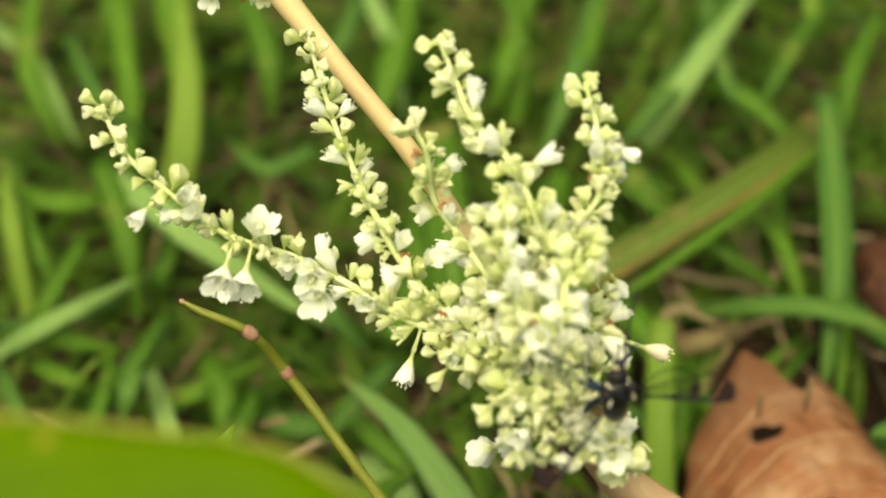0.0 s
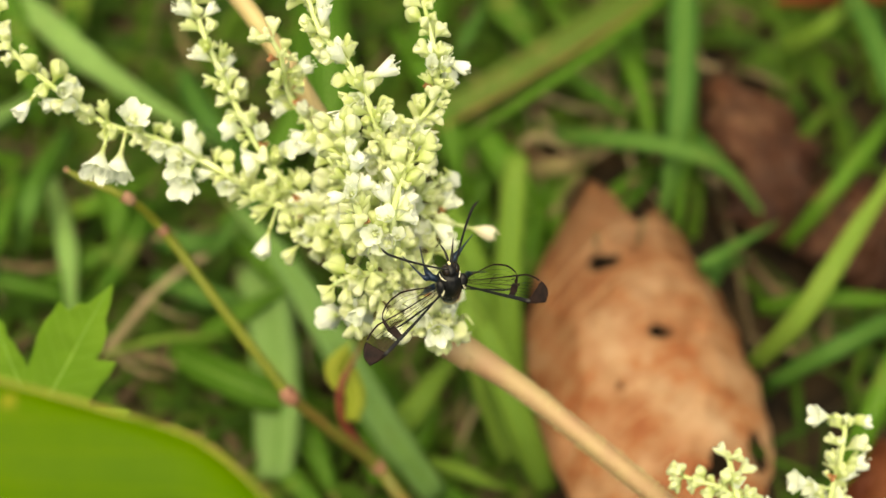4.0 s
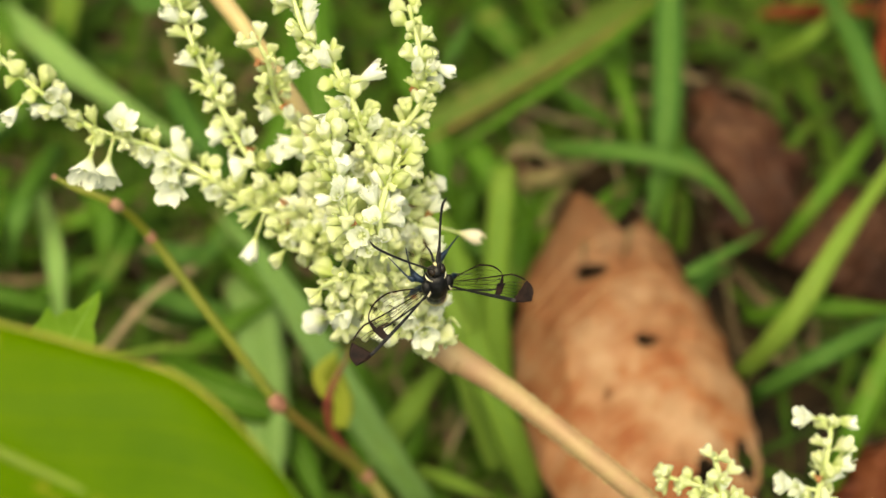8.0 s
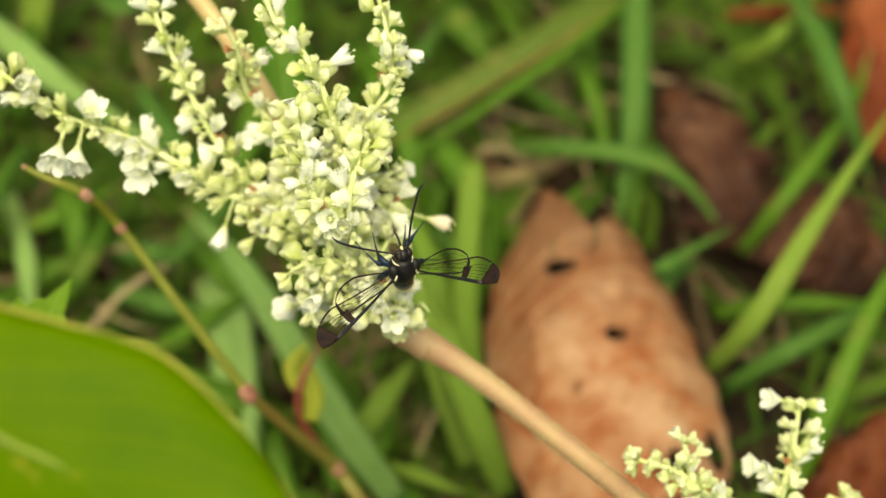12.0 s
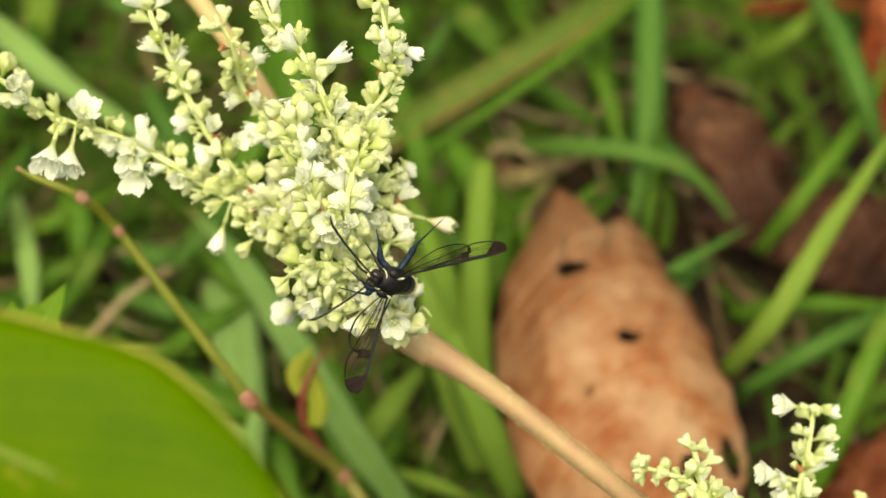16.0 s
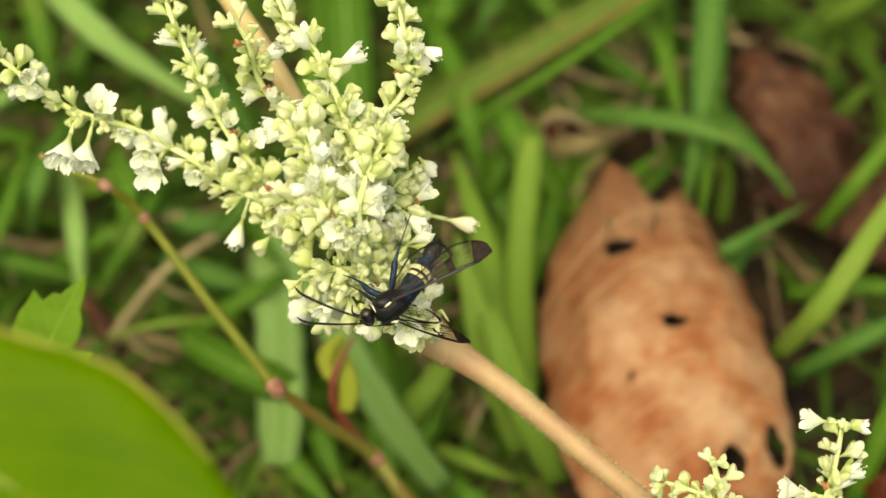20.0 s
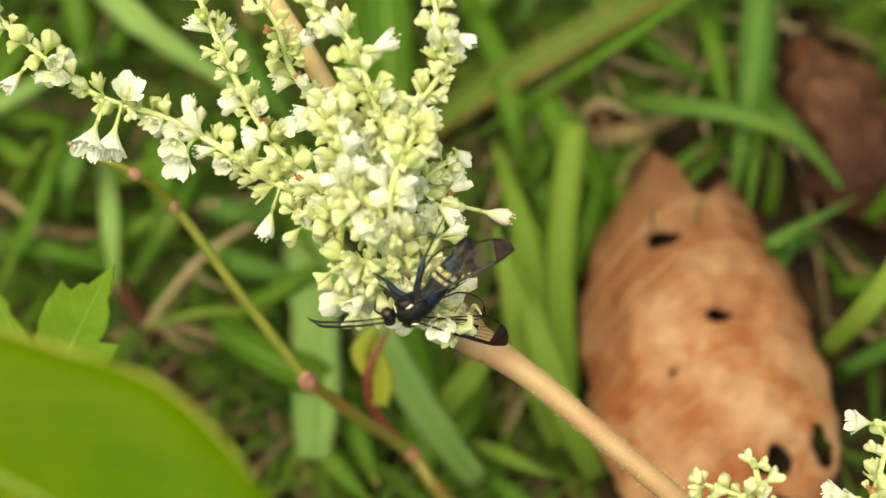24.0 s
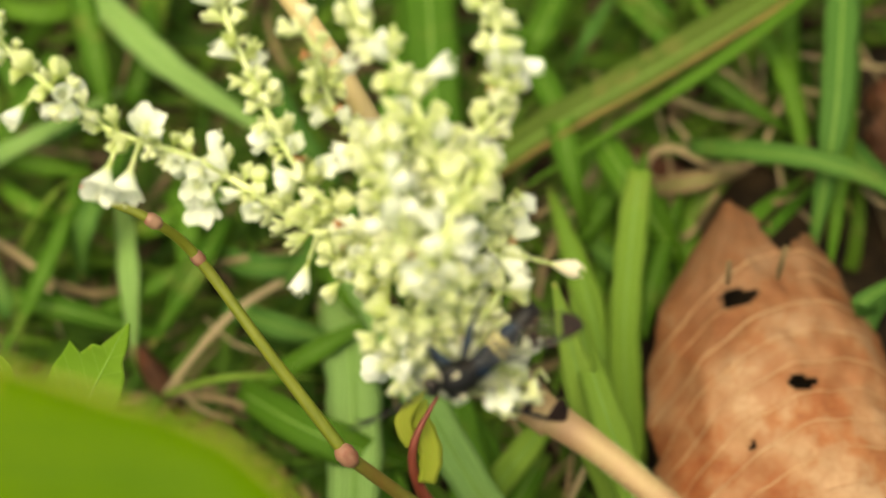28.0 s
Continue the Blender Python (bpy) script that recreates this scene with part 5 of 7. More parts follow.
def raceme(pts, seed, flowers=(), spacing=0.00175, thick=0.00055, per=2, small=0.65, start=0.0, open_share=0.15):
    """A raceme from its foot to its tip, set with buds; flowers are open ones at given places."""
    rng = random.Random(seed)
    path = smooth_path([rel(q) for q in pts], 8)
    bm = bmesh.new()
    tube(bm, path, [thick, thick * 0.85, thick * 0.7, thick * 0.5], 8)
    ax = part("raceme", bm, AXIS, plant)
    lens = [0.0]
    for a, b in zip(path, path[1:]):
        lens.append(lens[-1] + (b - a).length)
    total = lens[-1]
    d = start * total
    spin = rng.random() * 6.28
    while d < total:
        size = (1.2 - (1.2 - small * 1.1) * (d / total) ** 1.5)
        # buds sit in knots of a few, young ones between their elders
        for k in range(per + 2):
            e = min(total * 0.999, max(0.0, d + rng.uniform(-0.0006, 0.0006)))
            i = min(max(q for q in range(len(lens)) if lens[q] <= e), len(path) - 2)
            f = (e - lens[i]) / max(1e-9, lens[i + 1] - lens[i])
            c = path[i].lerp(path[i + 1], f)
            tan = (path[i + 1] - path[i]).normalized()
            o1 = tan.orthogonal().normalized()
            o2 = tan.cross(o1)
            spin += 2.4 + rng.uniform(-0.6, 0.6)
            out = math.cos(spin) * o1 + math.sin(spin) * o2
            di = (out + tan * rng.uniform(0.15, 1.3) + TOWARD * 0.12).normalized()
            r = rng.random()
            if r < 0.03:
                me, sz = BROWN_BUD, 0.55
            elif r < 0.03 + open_share and d < total * 0.8:
                me, sz = FLOWERS[rng.choice((0, 1, 4, 5, 4, 5))], rng.uniform(0.72, 1.0)
            else:
                me, sz = (rng.choice(BUDS) if d < total * 0.75 else BUDS[rng.randrange(CLOSED)]), size * rng.choice((0.55, 0.72, 0.84, 0.93, 1.02)) * rng.uniform(0.9, 1.1)
            ob = part("flower" if me in FLOWERS else "bud", me, None, ax)
            ob.matrix_basis = aim(c + out * thick * 0.4, di, sz, rng.random() * 6.28)
        d += spacing * 1.2 * rng.uniform(0.75, 1.25)
    for place, kind, size in flowers:
        p = rel(place)
        foot = min(path, key=lambda q: (q - p).length)
        di = (p - foot).normalized()
        reach = (p - foot).length
        ob = part("flower", FLOWERS[kind], None, ax)
        base = p - di * 0.0028 * size
        ob.matrix_basis = aim(base, (di + TOWARD * 0.12), size * 0.9, kind * 1.3)
        if reach > 0.003:
            bm = bmesh.new()
            tube(bm, smooth_path([foot, foot.lerp(base, 0.5), base], 3), [0.00025, 0.0002, 0.0003], 6)
            part("pedicel", bm, AXIS, ax)
    return ax


# main axis of the panicle, then its racemes
raceme([(0.0028, -0.0068, 0.0768), (0.0004, -0.0042, 0.0819), (-0.0022, -0.0016, 0.0869), (-0.0055, 0.0025, 0.0903), (-0.0085, 0.0071, 0.0928), (-0.0112, 0.0118, 0.0952)], 1, spacing=0.0017, per=3, thick=0.0008, small=1.0, start=0.15, open_share=0.3,
       flowers=[((0.0009, -0.0124, 0.0891), 0, 1.2), ((-0.0012, -0.0103, 0.0896), 4, 1.1), ((-0.0110, 0.0013, 0.0970), 1, 1.0), ((-0.0030, 0.0005, 0.0990), 5, 1.15), ((-0.0081, -0.0067, 0.0878), 4, 1.1), ((-0.0075, 0.0071, 0.1001), 2, 0.9)])
raceme([(-0.0080, 0.0017, 0.0887), (-0.0152, 0.0055, 0.0882), (-0.0226, 0.0084, 0.0885), (-0.0293, 0.0122, 0.0905), (-0.0360, 0.0147, 0.0931), (-0.0438, 0.0159, 0.0962), (-0.0509, 0.0195, 0.1005), (-0.0558, 0.0231, 0.1037), (-0.0583, 0.0281, 0.1063)], 2, small=0.85,
       flowers=[((-0.0441, 0.0083, 0.0956), 0, 1.5), ((-0.0418, 0.0087, 0.0942), 1, 1.5), ((-0.0390, 0.0157, 0.0988), 2, 1.35), ((-0.0332, 0.0075, 0.0929), 3, 1.4), ((-0.0338, 0.0094, 0.0940), 0, 1.2), ((-0.0273, 0.0075, 0.0929), 4, 1.15),
                ((-0.0230, 0.0036, 0.0835), 5, 1.15), ((-0.0479, 0.0172, 0.1018), 4, 1.1), ((-0.0538, 0.0146, 0.1004), 5, 1.0)])
raceme([(-0.0119, 0.0048, 0.0891), (-0.0172, 0.0079, 0.0895), (-0.0205, 0.0107, 0.0910), (-0.0244, 0.0152, 0.0946), (-0.0276, 0.0207, 0.0987), (-0.0302, 0.0255, 0.1025), (-0.0322, 0.0312, 0.1055), (-0.0339, 0.0365, 0.1084)], 3, small=0.8,
       flowers=[((-0.0189, 0.0115, 0.0963), 3, 0.85)])
raceme([(-0.0088, 0.0056, 0.0900), (-0.0129, 0.0100, 0.0945), (-0.0161, 0.0155, 0.0955), (-0.0190, 0.0188, 0.0985), (-0.0196, 0.0203, 0.1050), (-0.0217, 0.0226, 0.1081)], 4, small=0.8)
raceme([(-0.0066, 0.0044, 0.0938), (-0.0062, 0.0081, 0.1006), (-0.0080, 0.0125, 0.1054), (-0.0107, 0.0173, 0.1079), (-0.0142, 0.0209, 0.1098), (-0.0160, 0.0251, 0.1121), (-0.0179, 0.0296, 0.1145)], 5, per=2, small=0.85,
       flowers=[((-0.0117, 0.0102, 0.1054), 4, 1.4), ((-0.0052, 0.0164, 0.1082), 4, 1.2), ((-0.0099, 0.0124, 0.1066), 2, 0.9)])
raceme([(-0.0067, 0.0008, 0.0943), (-0.0049, 0.0070, 0.0988), (-0.0025, 0.0116, 0.1013), (0.0005, 0.0147, 0.1041), (0.0003, 0.0195, 0.1079), (-0.0011, 0.0244, 0.1117)], 6, per=2, small=0.85,
       flowers=[((-0.0028, 0.0106, 0.1020), 1, 1.05), ((-0.0010, 0.0091, 0.0999), 2, 1.0)])
raceme([(-0.0004, 0.0173, 0.1055), (0.0013, 0.0183, 0.1073), (0.0025, 0.0190, 0.1089)], 7, spacing=0.0024, per=1)
raceme([(-0.0067, 0.0011, 0.0895), (-0.0033, 0.0045, 0.0914), (-0.0005, 0.0074, 0.0929), (0.0023, 0.0098, 0.0929)], 8, spacing=0.0019, per=3, open_share=0.25,
       flowers=[((0.0027, 0.0099, 0.0918), 4, 1.0), ((0.0018, 0.0024, 0.0902), 5, 1.15)])
raceme([(-0.0029, -0.0037, 0.0870), (-0.0002, -0.0002, 0.0888), (0.0004, 0.0045, 0.0901), (0.0003, 0.0087, 0.0911)], 9, spacing=0.0019, per=3, thick=0.00045, open_share=0.3,
       flowers=[((0.0075, 0.0052, 0.0850), 6, 1.2)])
raceme([(-0.0050, -0.0049, 0.0912), (-0.0082, -0.0055, 0.0934), (-0.0111, -0.0060, 0.0931), (-0.0130, -0.0059, 0.0907)], 10, per=3, spacing=0.0019, small=0.9)
raceme([(-0.0043, -0.0049, 0.0888), (-0.0076, -0.0074, 0.0899), (-0.0102, -0.0085, 0.0881)], 11, per=2, small=1.0,
       flowers=[((-0.0138, -0.0048, 0.0797), 0, 1.3), ((-0.0100, -0.0057, 0.0823), 2, 1.4)])
raceme([(-0.0086, 0.0024, 0.0878), (-0.0132, 0.0024, 0.0878), (-0.0173, 0.0026, 0.0867), (-0.0193, 0.0062, 0.0874)], 12, per=2, small=0.9)
raceme([(-0.0056, -0.0023, 0.0975), (-0.0087, -0.0020, 0.1014), (-0.0104, 0.0031, 0.1040), (-0.0115, 0.0102, 0.1054)], 13, per=3, spacing=0.0018, small=1.0, open_share=0.3)
raceme([(-0.0044, -0.0041, 0.0966), (-0.0049, -0.0009, 0.1007), (-0.0035, 0.0043, 0.1022), (-0.0021, 0.0072, 0.1026)], 14, per=3, spacing=0.0018, small=1.0, open_share=0.3)
raceme([(0.0033, -0.0094, 0.0827), (0.0002, -0.0092, 0.0865), (-0.0030, -0.0091, 0.0884), (-0.0061, -0.0097, 0.0875)], 23, per=3, spacing=0.0017, thick=0.0004, small=1.0, open_share=0.35)
raceme([(0.0026, -0.0091, 0.0841), (0.0005, -0.0076, 0.0874), (-0.0023, -0.0059, 0.0895), (-0.0040, -0.0042, 0.0916)], 24, per=3, spacing=0.0018, thick=0.0004, small=1.0, open_share=0.35)
# lower panicle
LOW = (0.0493, -0.0369, 0.0620)
raceme([LOW, (0.0466, -0.0327, 0.0704), (0.0425, -0.0309, 0.0738), (0.0384, -0.0286, 0.0762), (0.0328, -0.0269, 0.0771)], 15, small=0.85, start=0.15, per=3, spacing=0.0017)
raceme([(0.0402, -0.0298, 0.0756), (0.0394, -0.0265, 0.0773), (0.0387, -0.0240, 0.0787)], 16, spacing=0.0026, per=1, open_share=0.0)
raceme([LOW, (0.0525, -0.0307, 0.0690), (0.0537, -0.0264, 0.0725), (0.0548, -0.0224, 0.0746), (0.0556, -0.0180, 0.0769)], 17, small=0.95, spacing=0.0021, per=3, start=0.2,
       flowers=[((0.0508, -0.0186, 0.0779), 0, 1.05), ((0.0481, -0.0263, 0.0738), 1, 1.1), ((0.0500, -0.0270, 0.0734), 3, 0.9), ((0.0581, -0.0185, 0.0755), 4, 0.9)])
raceme([LOW, (0.0569, -0.0327, 0.0655), (0.0606, -0.0308, 0.0665), (0.0633, -0.0279, 0.0681)], 18, small=0.95, spacing=0.0024, start=0.4)
# next panicle up the stem
raceme([(-0.0405, 0.0560, 0.0995), (-0.0447, 0.0540, 0.1006), (-0.0488, 0.0551, 0.1036)], 19, spacing=0.0022, flowers=[((-0.0479, 0.0497, 0.1019), 0, 1.0)])

# ---- thin stem with red joints ----
twig = thing("thin_stem", "thin yellow-green stem with reddish joints and a dry tip", "plant", (0.0081, -0.0146, 0.0000))
TW = twig.location.copy()
TWIG = [(-0.0513, 0.0169, 0.0820), (-0.0488, 0.0157, 0.0814), (-0.0430, 0.0142, 0.0787), (-0.0391, 0.0134, 0.0709), (-0.0309, 0.0046, 0.0633), (-0.0213, -0.0052, 0.0535), (-0.0153, -0.0061, 0.0417), (-0.0089, -0.0068, 0.0291), (-0.0038, -0.0120, 0.0239)]
TPATH = [Vector(q) - TW for q in TWIG] + [Vector((0, 0, -0.003))]
bm = bmesh.new()
tube(bm, smooth_path(TPATH[:6], 7), [0.00025, 0.0005, 0.00062, 0.00070, 0.00075, 0.00085], 10)
part("stem", bm, THIN_STEM, twig)
bm = bmesh.new()
tube(bm, smooth_path(TPATH[5:], 7), [0.00085, 0.00095, 0.00105, 0.0011, 0.0012], 10)
part("stem", bm, TWIG_RED, twig, "olive stem flushed red-brown")
for i, (k, wdt) in enumerate(((0, 0.0007), (2, 0.0019), (3, 0.0018), (5, 0.0027), (7, 0.0026))):
    bm = bmesh.new()
    ball(bm, TPATH[k], TPATH[k + 1] - TPATH[max(0, k - 1)], wdt * 1.25, wdt, 10, 6, profile=[0.5, 0.85, 1, 0.95, 1, 0.8, 0.5])
    part("stem_joint", bm, NODE_RED, twig, "reddish swollen joint")
bm = bmesh.new()
tube(bm, smooth_path([Vector(q) - TW for q in ((-0.0089, -0.0068, 0.0291), (-0.0137, -0.0034, 0.0370), (-0.0143, 0.0002, 0.0438), (-0.0110, 0.0061, 0.0476))], 7), [0.0009, 0.0008, 0.0006, 0.0002], 8)
part("stipule", bm, RED_LEAF, twig, "curved dark red stipule")
part("young_leaf", blade_mesh([Vector(q) - TW for q in ((-0.0127, -0.0033, 0.0395), (-0.0121, -0.0002, 0.0424), (-0.0135, 0.0037, 0.0444), (-0.0130, 0.0066, 0.0448))], 0.0032, YOUNG_LEAF, 0.2), None, twig, "tiny folded yellow-green young leaf")
part("young_leaf", blade_mesh([Vector(q) - TW for q in ((-0.0146, 0.0004, 0.0434), (-0.0156, 0.0034, 0.0454), (-0.0128, 0.0066, 0.0474))], 0.0024, YOUNG_LEAF, 0.2), None, twig, "tiny folded yellow-green young leaf")


# ---- lobed leaf ----
def leaf_part(name, outline, thickness, material, parent, pts_frame, label="", cup=0.0):
    """A flat leaf blade from a half-width function, on a frame of origin, along and across."""
    o, al, ac = pts_frame
    nrm = al.cross(ac).normalized()
    bm = bmesh.new()
    uv = bm.loops.layers.uv.new("UVMap")
    n, m = 60, 14
    L = al.length
    grid = []
    for i in range(n + 1):
        s = i / n
        wl, wr = outline(s, -1), outline(s, 1)
        row = []
        for j in range(m + 1):
            v = 2 * j / m - 1
            w = (wr if v > 0 else wl) * abs(v)
            x = math.copysign(w, v)
            z = cup * (v * v) * L * 0.1 - cup * 0.25 * L * (s - 0.4) ** 2 + 0.0004 * noise.noise((s * 8, v * 3, L * 100))
            row.append((bm.verts.new(o + al * s + ac.normalized() * x + nrm * z), (v + 1) / 2, s))
        grid.append(row)
    for a, b in zip(grid, grid[1:]):
        for j in range(m):
            q = (a[j], a[j + 1], b[j + 1], b[j])
            f = bm.faces.new([p[0] for p in q])
            for lp, p in zip(f.loops, q):
                lp[uv].uv = (p[1], p[2])
    ob = part(name, bm, material, parent, label)
    so = ob.modifiers.new("thickness", "SOLIDIFY")
    so.thickness = thickness
    return ob


LOBED_OUTLINE = [(10.5, 15.1), (9.6, 13.2), (8.1, 12.4), (7.5, 10.8), (6.9, 10.1), (6.0, 8.9), (4.6, 8.1), (7.4, 7.9), (10.1, 8.0), (12.9, 7.8), (14.9, 7.1), (17.0, 6.6),
                 (15.9, 5.1), (17.8, 3.9), (18.0, 2.9), (22.5, 0.4), (20.0, -0.2), (17.2, -0.3), (15.6, -1.2), (13.1, -1.4), (10.7, -0.9), (12.0, -3.9), (9.7, -3.7),
                 (7.0, -2.8), (3.8, -1.9), (2.4, -2.1), (4.1, -4.7), (5.4, -7.8), (2.8, -7.5), (-0.9, -6.7), (-5.0, -2.9), (-6.0, 2.3), (-5.6, 8.1), (-4.7, 12.7),
                 (-3.3, 17.1), (-1.6, 17.4), (0.9, 19.2), (2.6, 17.0), (6.1, 17.8), (6.1, 16.2)]
LOBE_RIBS = [((-3.0, 4.5), (21.5, 0.8)), ((-3.0, 4.5), (9.6, 14.8)), ((-3.0, 4.5), (4.9, -7.2))]
lobed = thing("lobed_leaf", "fresh green toothed lobed leaf on a thin stalk", "leaf", (-0.0665, -0.0030, 0.0000))
LO = lobed.location.copy()
LEAF_FOOT = Vector((-0.0519, -0.0123, 0.0616)) - LO
LEAF_ALONG, LEAF_ACROSS, LEAF_UP = Vector((0.3575, 0.5675, 0.7417)), Vector((-0.9092, 0.3929, 0.1376)), Vector((-0.2133, -0.7236, 0.6564))


def near_segment(p, a, b):
    """The nearest place to p on the line from a to b, and how far along it lies."""
    d = b - a
    f = max(0.0, min(1.0, (p - a).dot(d) / d.length_squared))
    return a + d * f, f


def lobed_place(q, lift=0.0):
    """A place on the lobed leaf: it is folded up a little along each rib and wavy at the rim."""
    ribs = [near_segment(q, Vector(a), Vector(b)) for a, b in LOBE_RIBS]
    off = min((q - c).length for c, _ in ribs)
    z = 0.10 * off - 0.010 * (q.x / 10) ** 2 * 10 + 0.25 * noise.noise((q.x * 0.35, q.y * 0.35, 2)) + 0.08 * noise.noise((q.x * 1.1, q.y * 1.1, 6))
    return LEAF_FOOT + (LEAF_ALONG * q.x + LEAF_ACROSS * q.y + LEAF_UP * (z + lift)) / 1000


def lobed_blade():
    ring = [Vector(q) for q in LOBED_OUTLINE]
    edges = list(zip(ring, ring[1:] + ring[:1]))

    def inside(p):
        hit = False
        for a, b in edges:
            if (a.y > p.y) != (b.y > p.y) and p.x < (b.x - a.x) * (p.y - a.y) / (b.y - a.y) + a.x:
                hit = not hit
        return hit

    step = 0.28
    bm = bmesh.new()
    uv = bm.loops.layers.uv.new("UVMap")
    grid = {}
    cells = [(i, j) for i in range(-26, 84) for j in range(-30, 72) if inside(Vector(((i + 0.5) * step, (j + 0.5) * step)))]
    kept = set(cells)
    for i, j in cells:
        for c in ((i, j), (i + 1, j), (i + 1, j + 1), (i, j + 1)):
            if c in grid:
                continue
            p = Vector((c[0] * step, c[1] * step))
            if not all(k in kept for k in ((c[0] - 1, c[1] - 1), (c[0], c[1] - 1), (c[0] - 1, c[1]), (c[0], c[1]))):
                p = min((near_segment(p, a, b)[0] for a, b in edges), key=lambda q: (q - p).length)
            best = min(((p - near_segment(p, Vector(a), Vector(b))[0]).length, Vector(a), Vector(b)) for a, b in LOBE_RIBS)
            d = (best[2] - best[1]).normalized()
            across = (p - best[1]).x * d.y - (p - best[1]).y * d.x
            grid[c] = (bm.verts.new(lobed_place(p)), 0.5 + across / 22, (p - best[1]).dot(d) / 25)
    for i, j in cells:
        q = [grid[c] for c in ((i, j), (i + 1, j), (i + 1, j + 1), (i, j + 1))]
        f = bm.faces.new([v[0] for v in q])
        for lp, v in zip(f.loops, q):
            lp[uv].uv = (v[1], v[2])
    ob = part("blade", bm, LOBED_LEAF, lobed)
    ob.modifiers.new("thickness", "SOLIDIFY").thickness = 0.00025
    for a, b in LOBE_RIBS:
        bm = bmesh.new()
        tube(bm, [lobed_place(Vector(a).lerp(Vector(b), k / 16), 0.02) for k in range(17)], [0.00028, 0.0002, 0.00014, 0.00006], 6)
        part("midrib", bm, LOBED_RIB, lobed, "pale rib of a lobe")


LOBED_RIB = speckled("lobed_rib", (0.17, 0.33, 0.04), (0.22, 0.38, 0.055), 200, 0.5)
lobed_blade()
bm = bmesh.new()
joint = lobed_place(Vector((-3.0, 4.5)))
tube(bm, smooth_path([joint, joint + Vector((-0.002, -0.004, -0.012)), Vector((0, 0, 0.02)), Vector((0, 0, -0.003))], 6), [0.0006, 0.0008, 0.0009, 0.001], 8)
part("stalk", bm, THIN_STEM, lobed)

# ---- near leaf on a shoot, moving in the breeze ----
shoot = thing("leafy_shoot", "broad glossy yellow-green leaf on a shoot close by", "plant", (-0.085, -0.075, 0.0))
SH = shoot.location.copy()
leaf_tip, leaf_foot = Vector((-0.0035, -0.0574, 0.1331)) - SH, Vector((-0.0685, -0.0306, 0.1473)) - SH
bm = bmesh.new()
tube(bm, smooth_path([Vector((0, 0, -0.004)), Vector((-0.006, 0.0, 0.06)), Vector((-0.012, 0.004, 0.12)), leaf_foot + Vector((-0.006, 0.0, 0.004))], 8), [0.0022, 0.002, 0.0017, 0.0012], 10)
part("stem", bm, THIN_STEM, shoot)
along = leaf_tip - leaf_foot
across = along.cross(TOWARD).normalized()


def oval(width):
    def f(s, side):
        g = (s / 0.62) ** 0.45 if s < 0.62 else 1 - ((s - 0.62) / 0.38) ** 1.6
        return max(0.0002, width * g)
    return f


near_leaf = leaf_part("leaf", oval(0.0137), 0.0003, NEAR_LEAF, shoot, (leaf_foot, along, across), "broad yellow-green leaf with a pale midrib", cup=0.35)
bm = bmesh.new()
tube(bm, smooth_path([leaf_foot + along * s + TOWARD * (0.0001 - 0.35 * 0.25 * along.length * (s - 0.4) ** 2) for s in (0.0, 0.25, 0.5, 0.75, 0.97)], 6), [0.0009, 0.0007, 0.0005, 0.0003, 0.0001], 8)
part("midrib", bm, MIDRIB, near_leaf, "pale yellow midrib")
for side in (-1, 1):
    edge = oval(0.0137)
    L = along.length
    bm = bmesh.new()
    tube(bm, [leaf_foot + along * q + across.normalized() * side * (edge(q, side) - 0.00015) + along.cross(across).normalized() * (0.035 * L - 0.0875 * L * (q - 0.4) ** 2)
              for q in [0.03 + 0.95 * k / 40 for k in range(41)]], [0.00012, 0.00028, 0.00028, 0.00012], 6)
    part("leaf_margin", bm, MARGIN, near_leaf, "yellow-brown rim of the leaf")
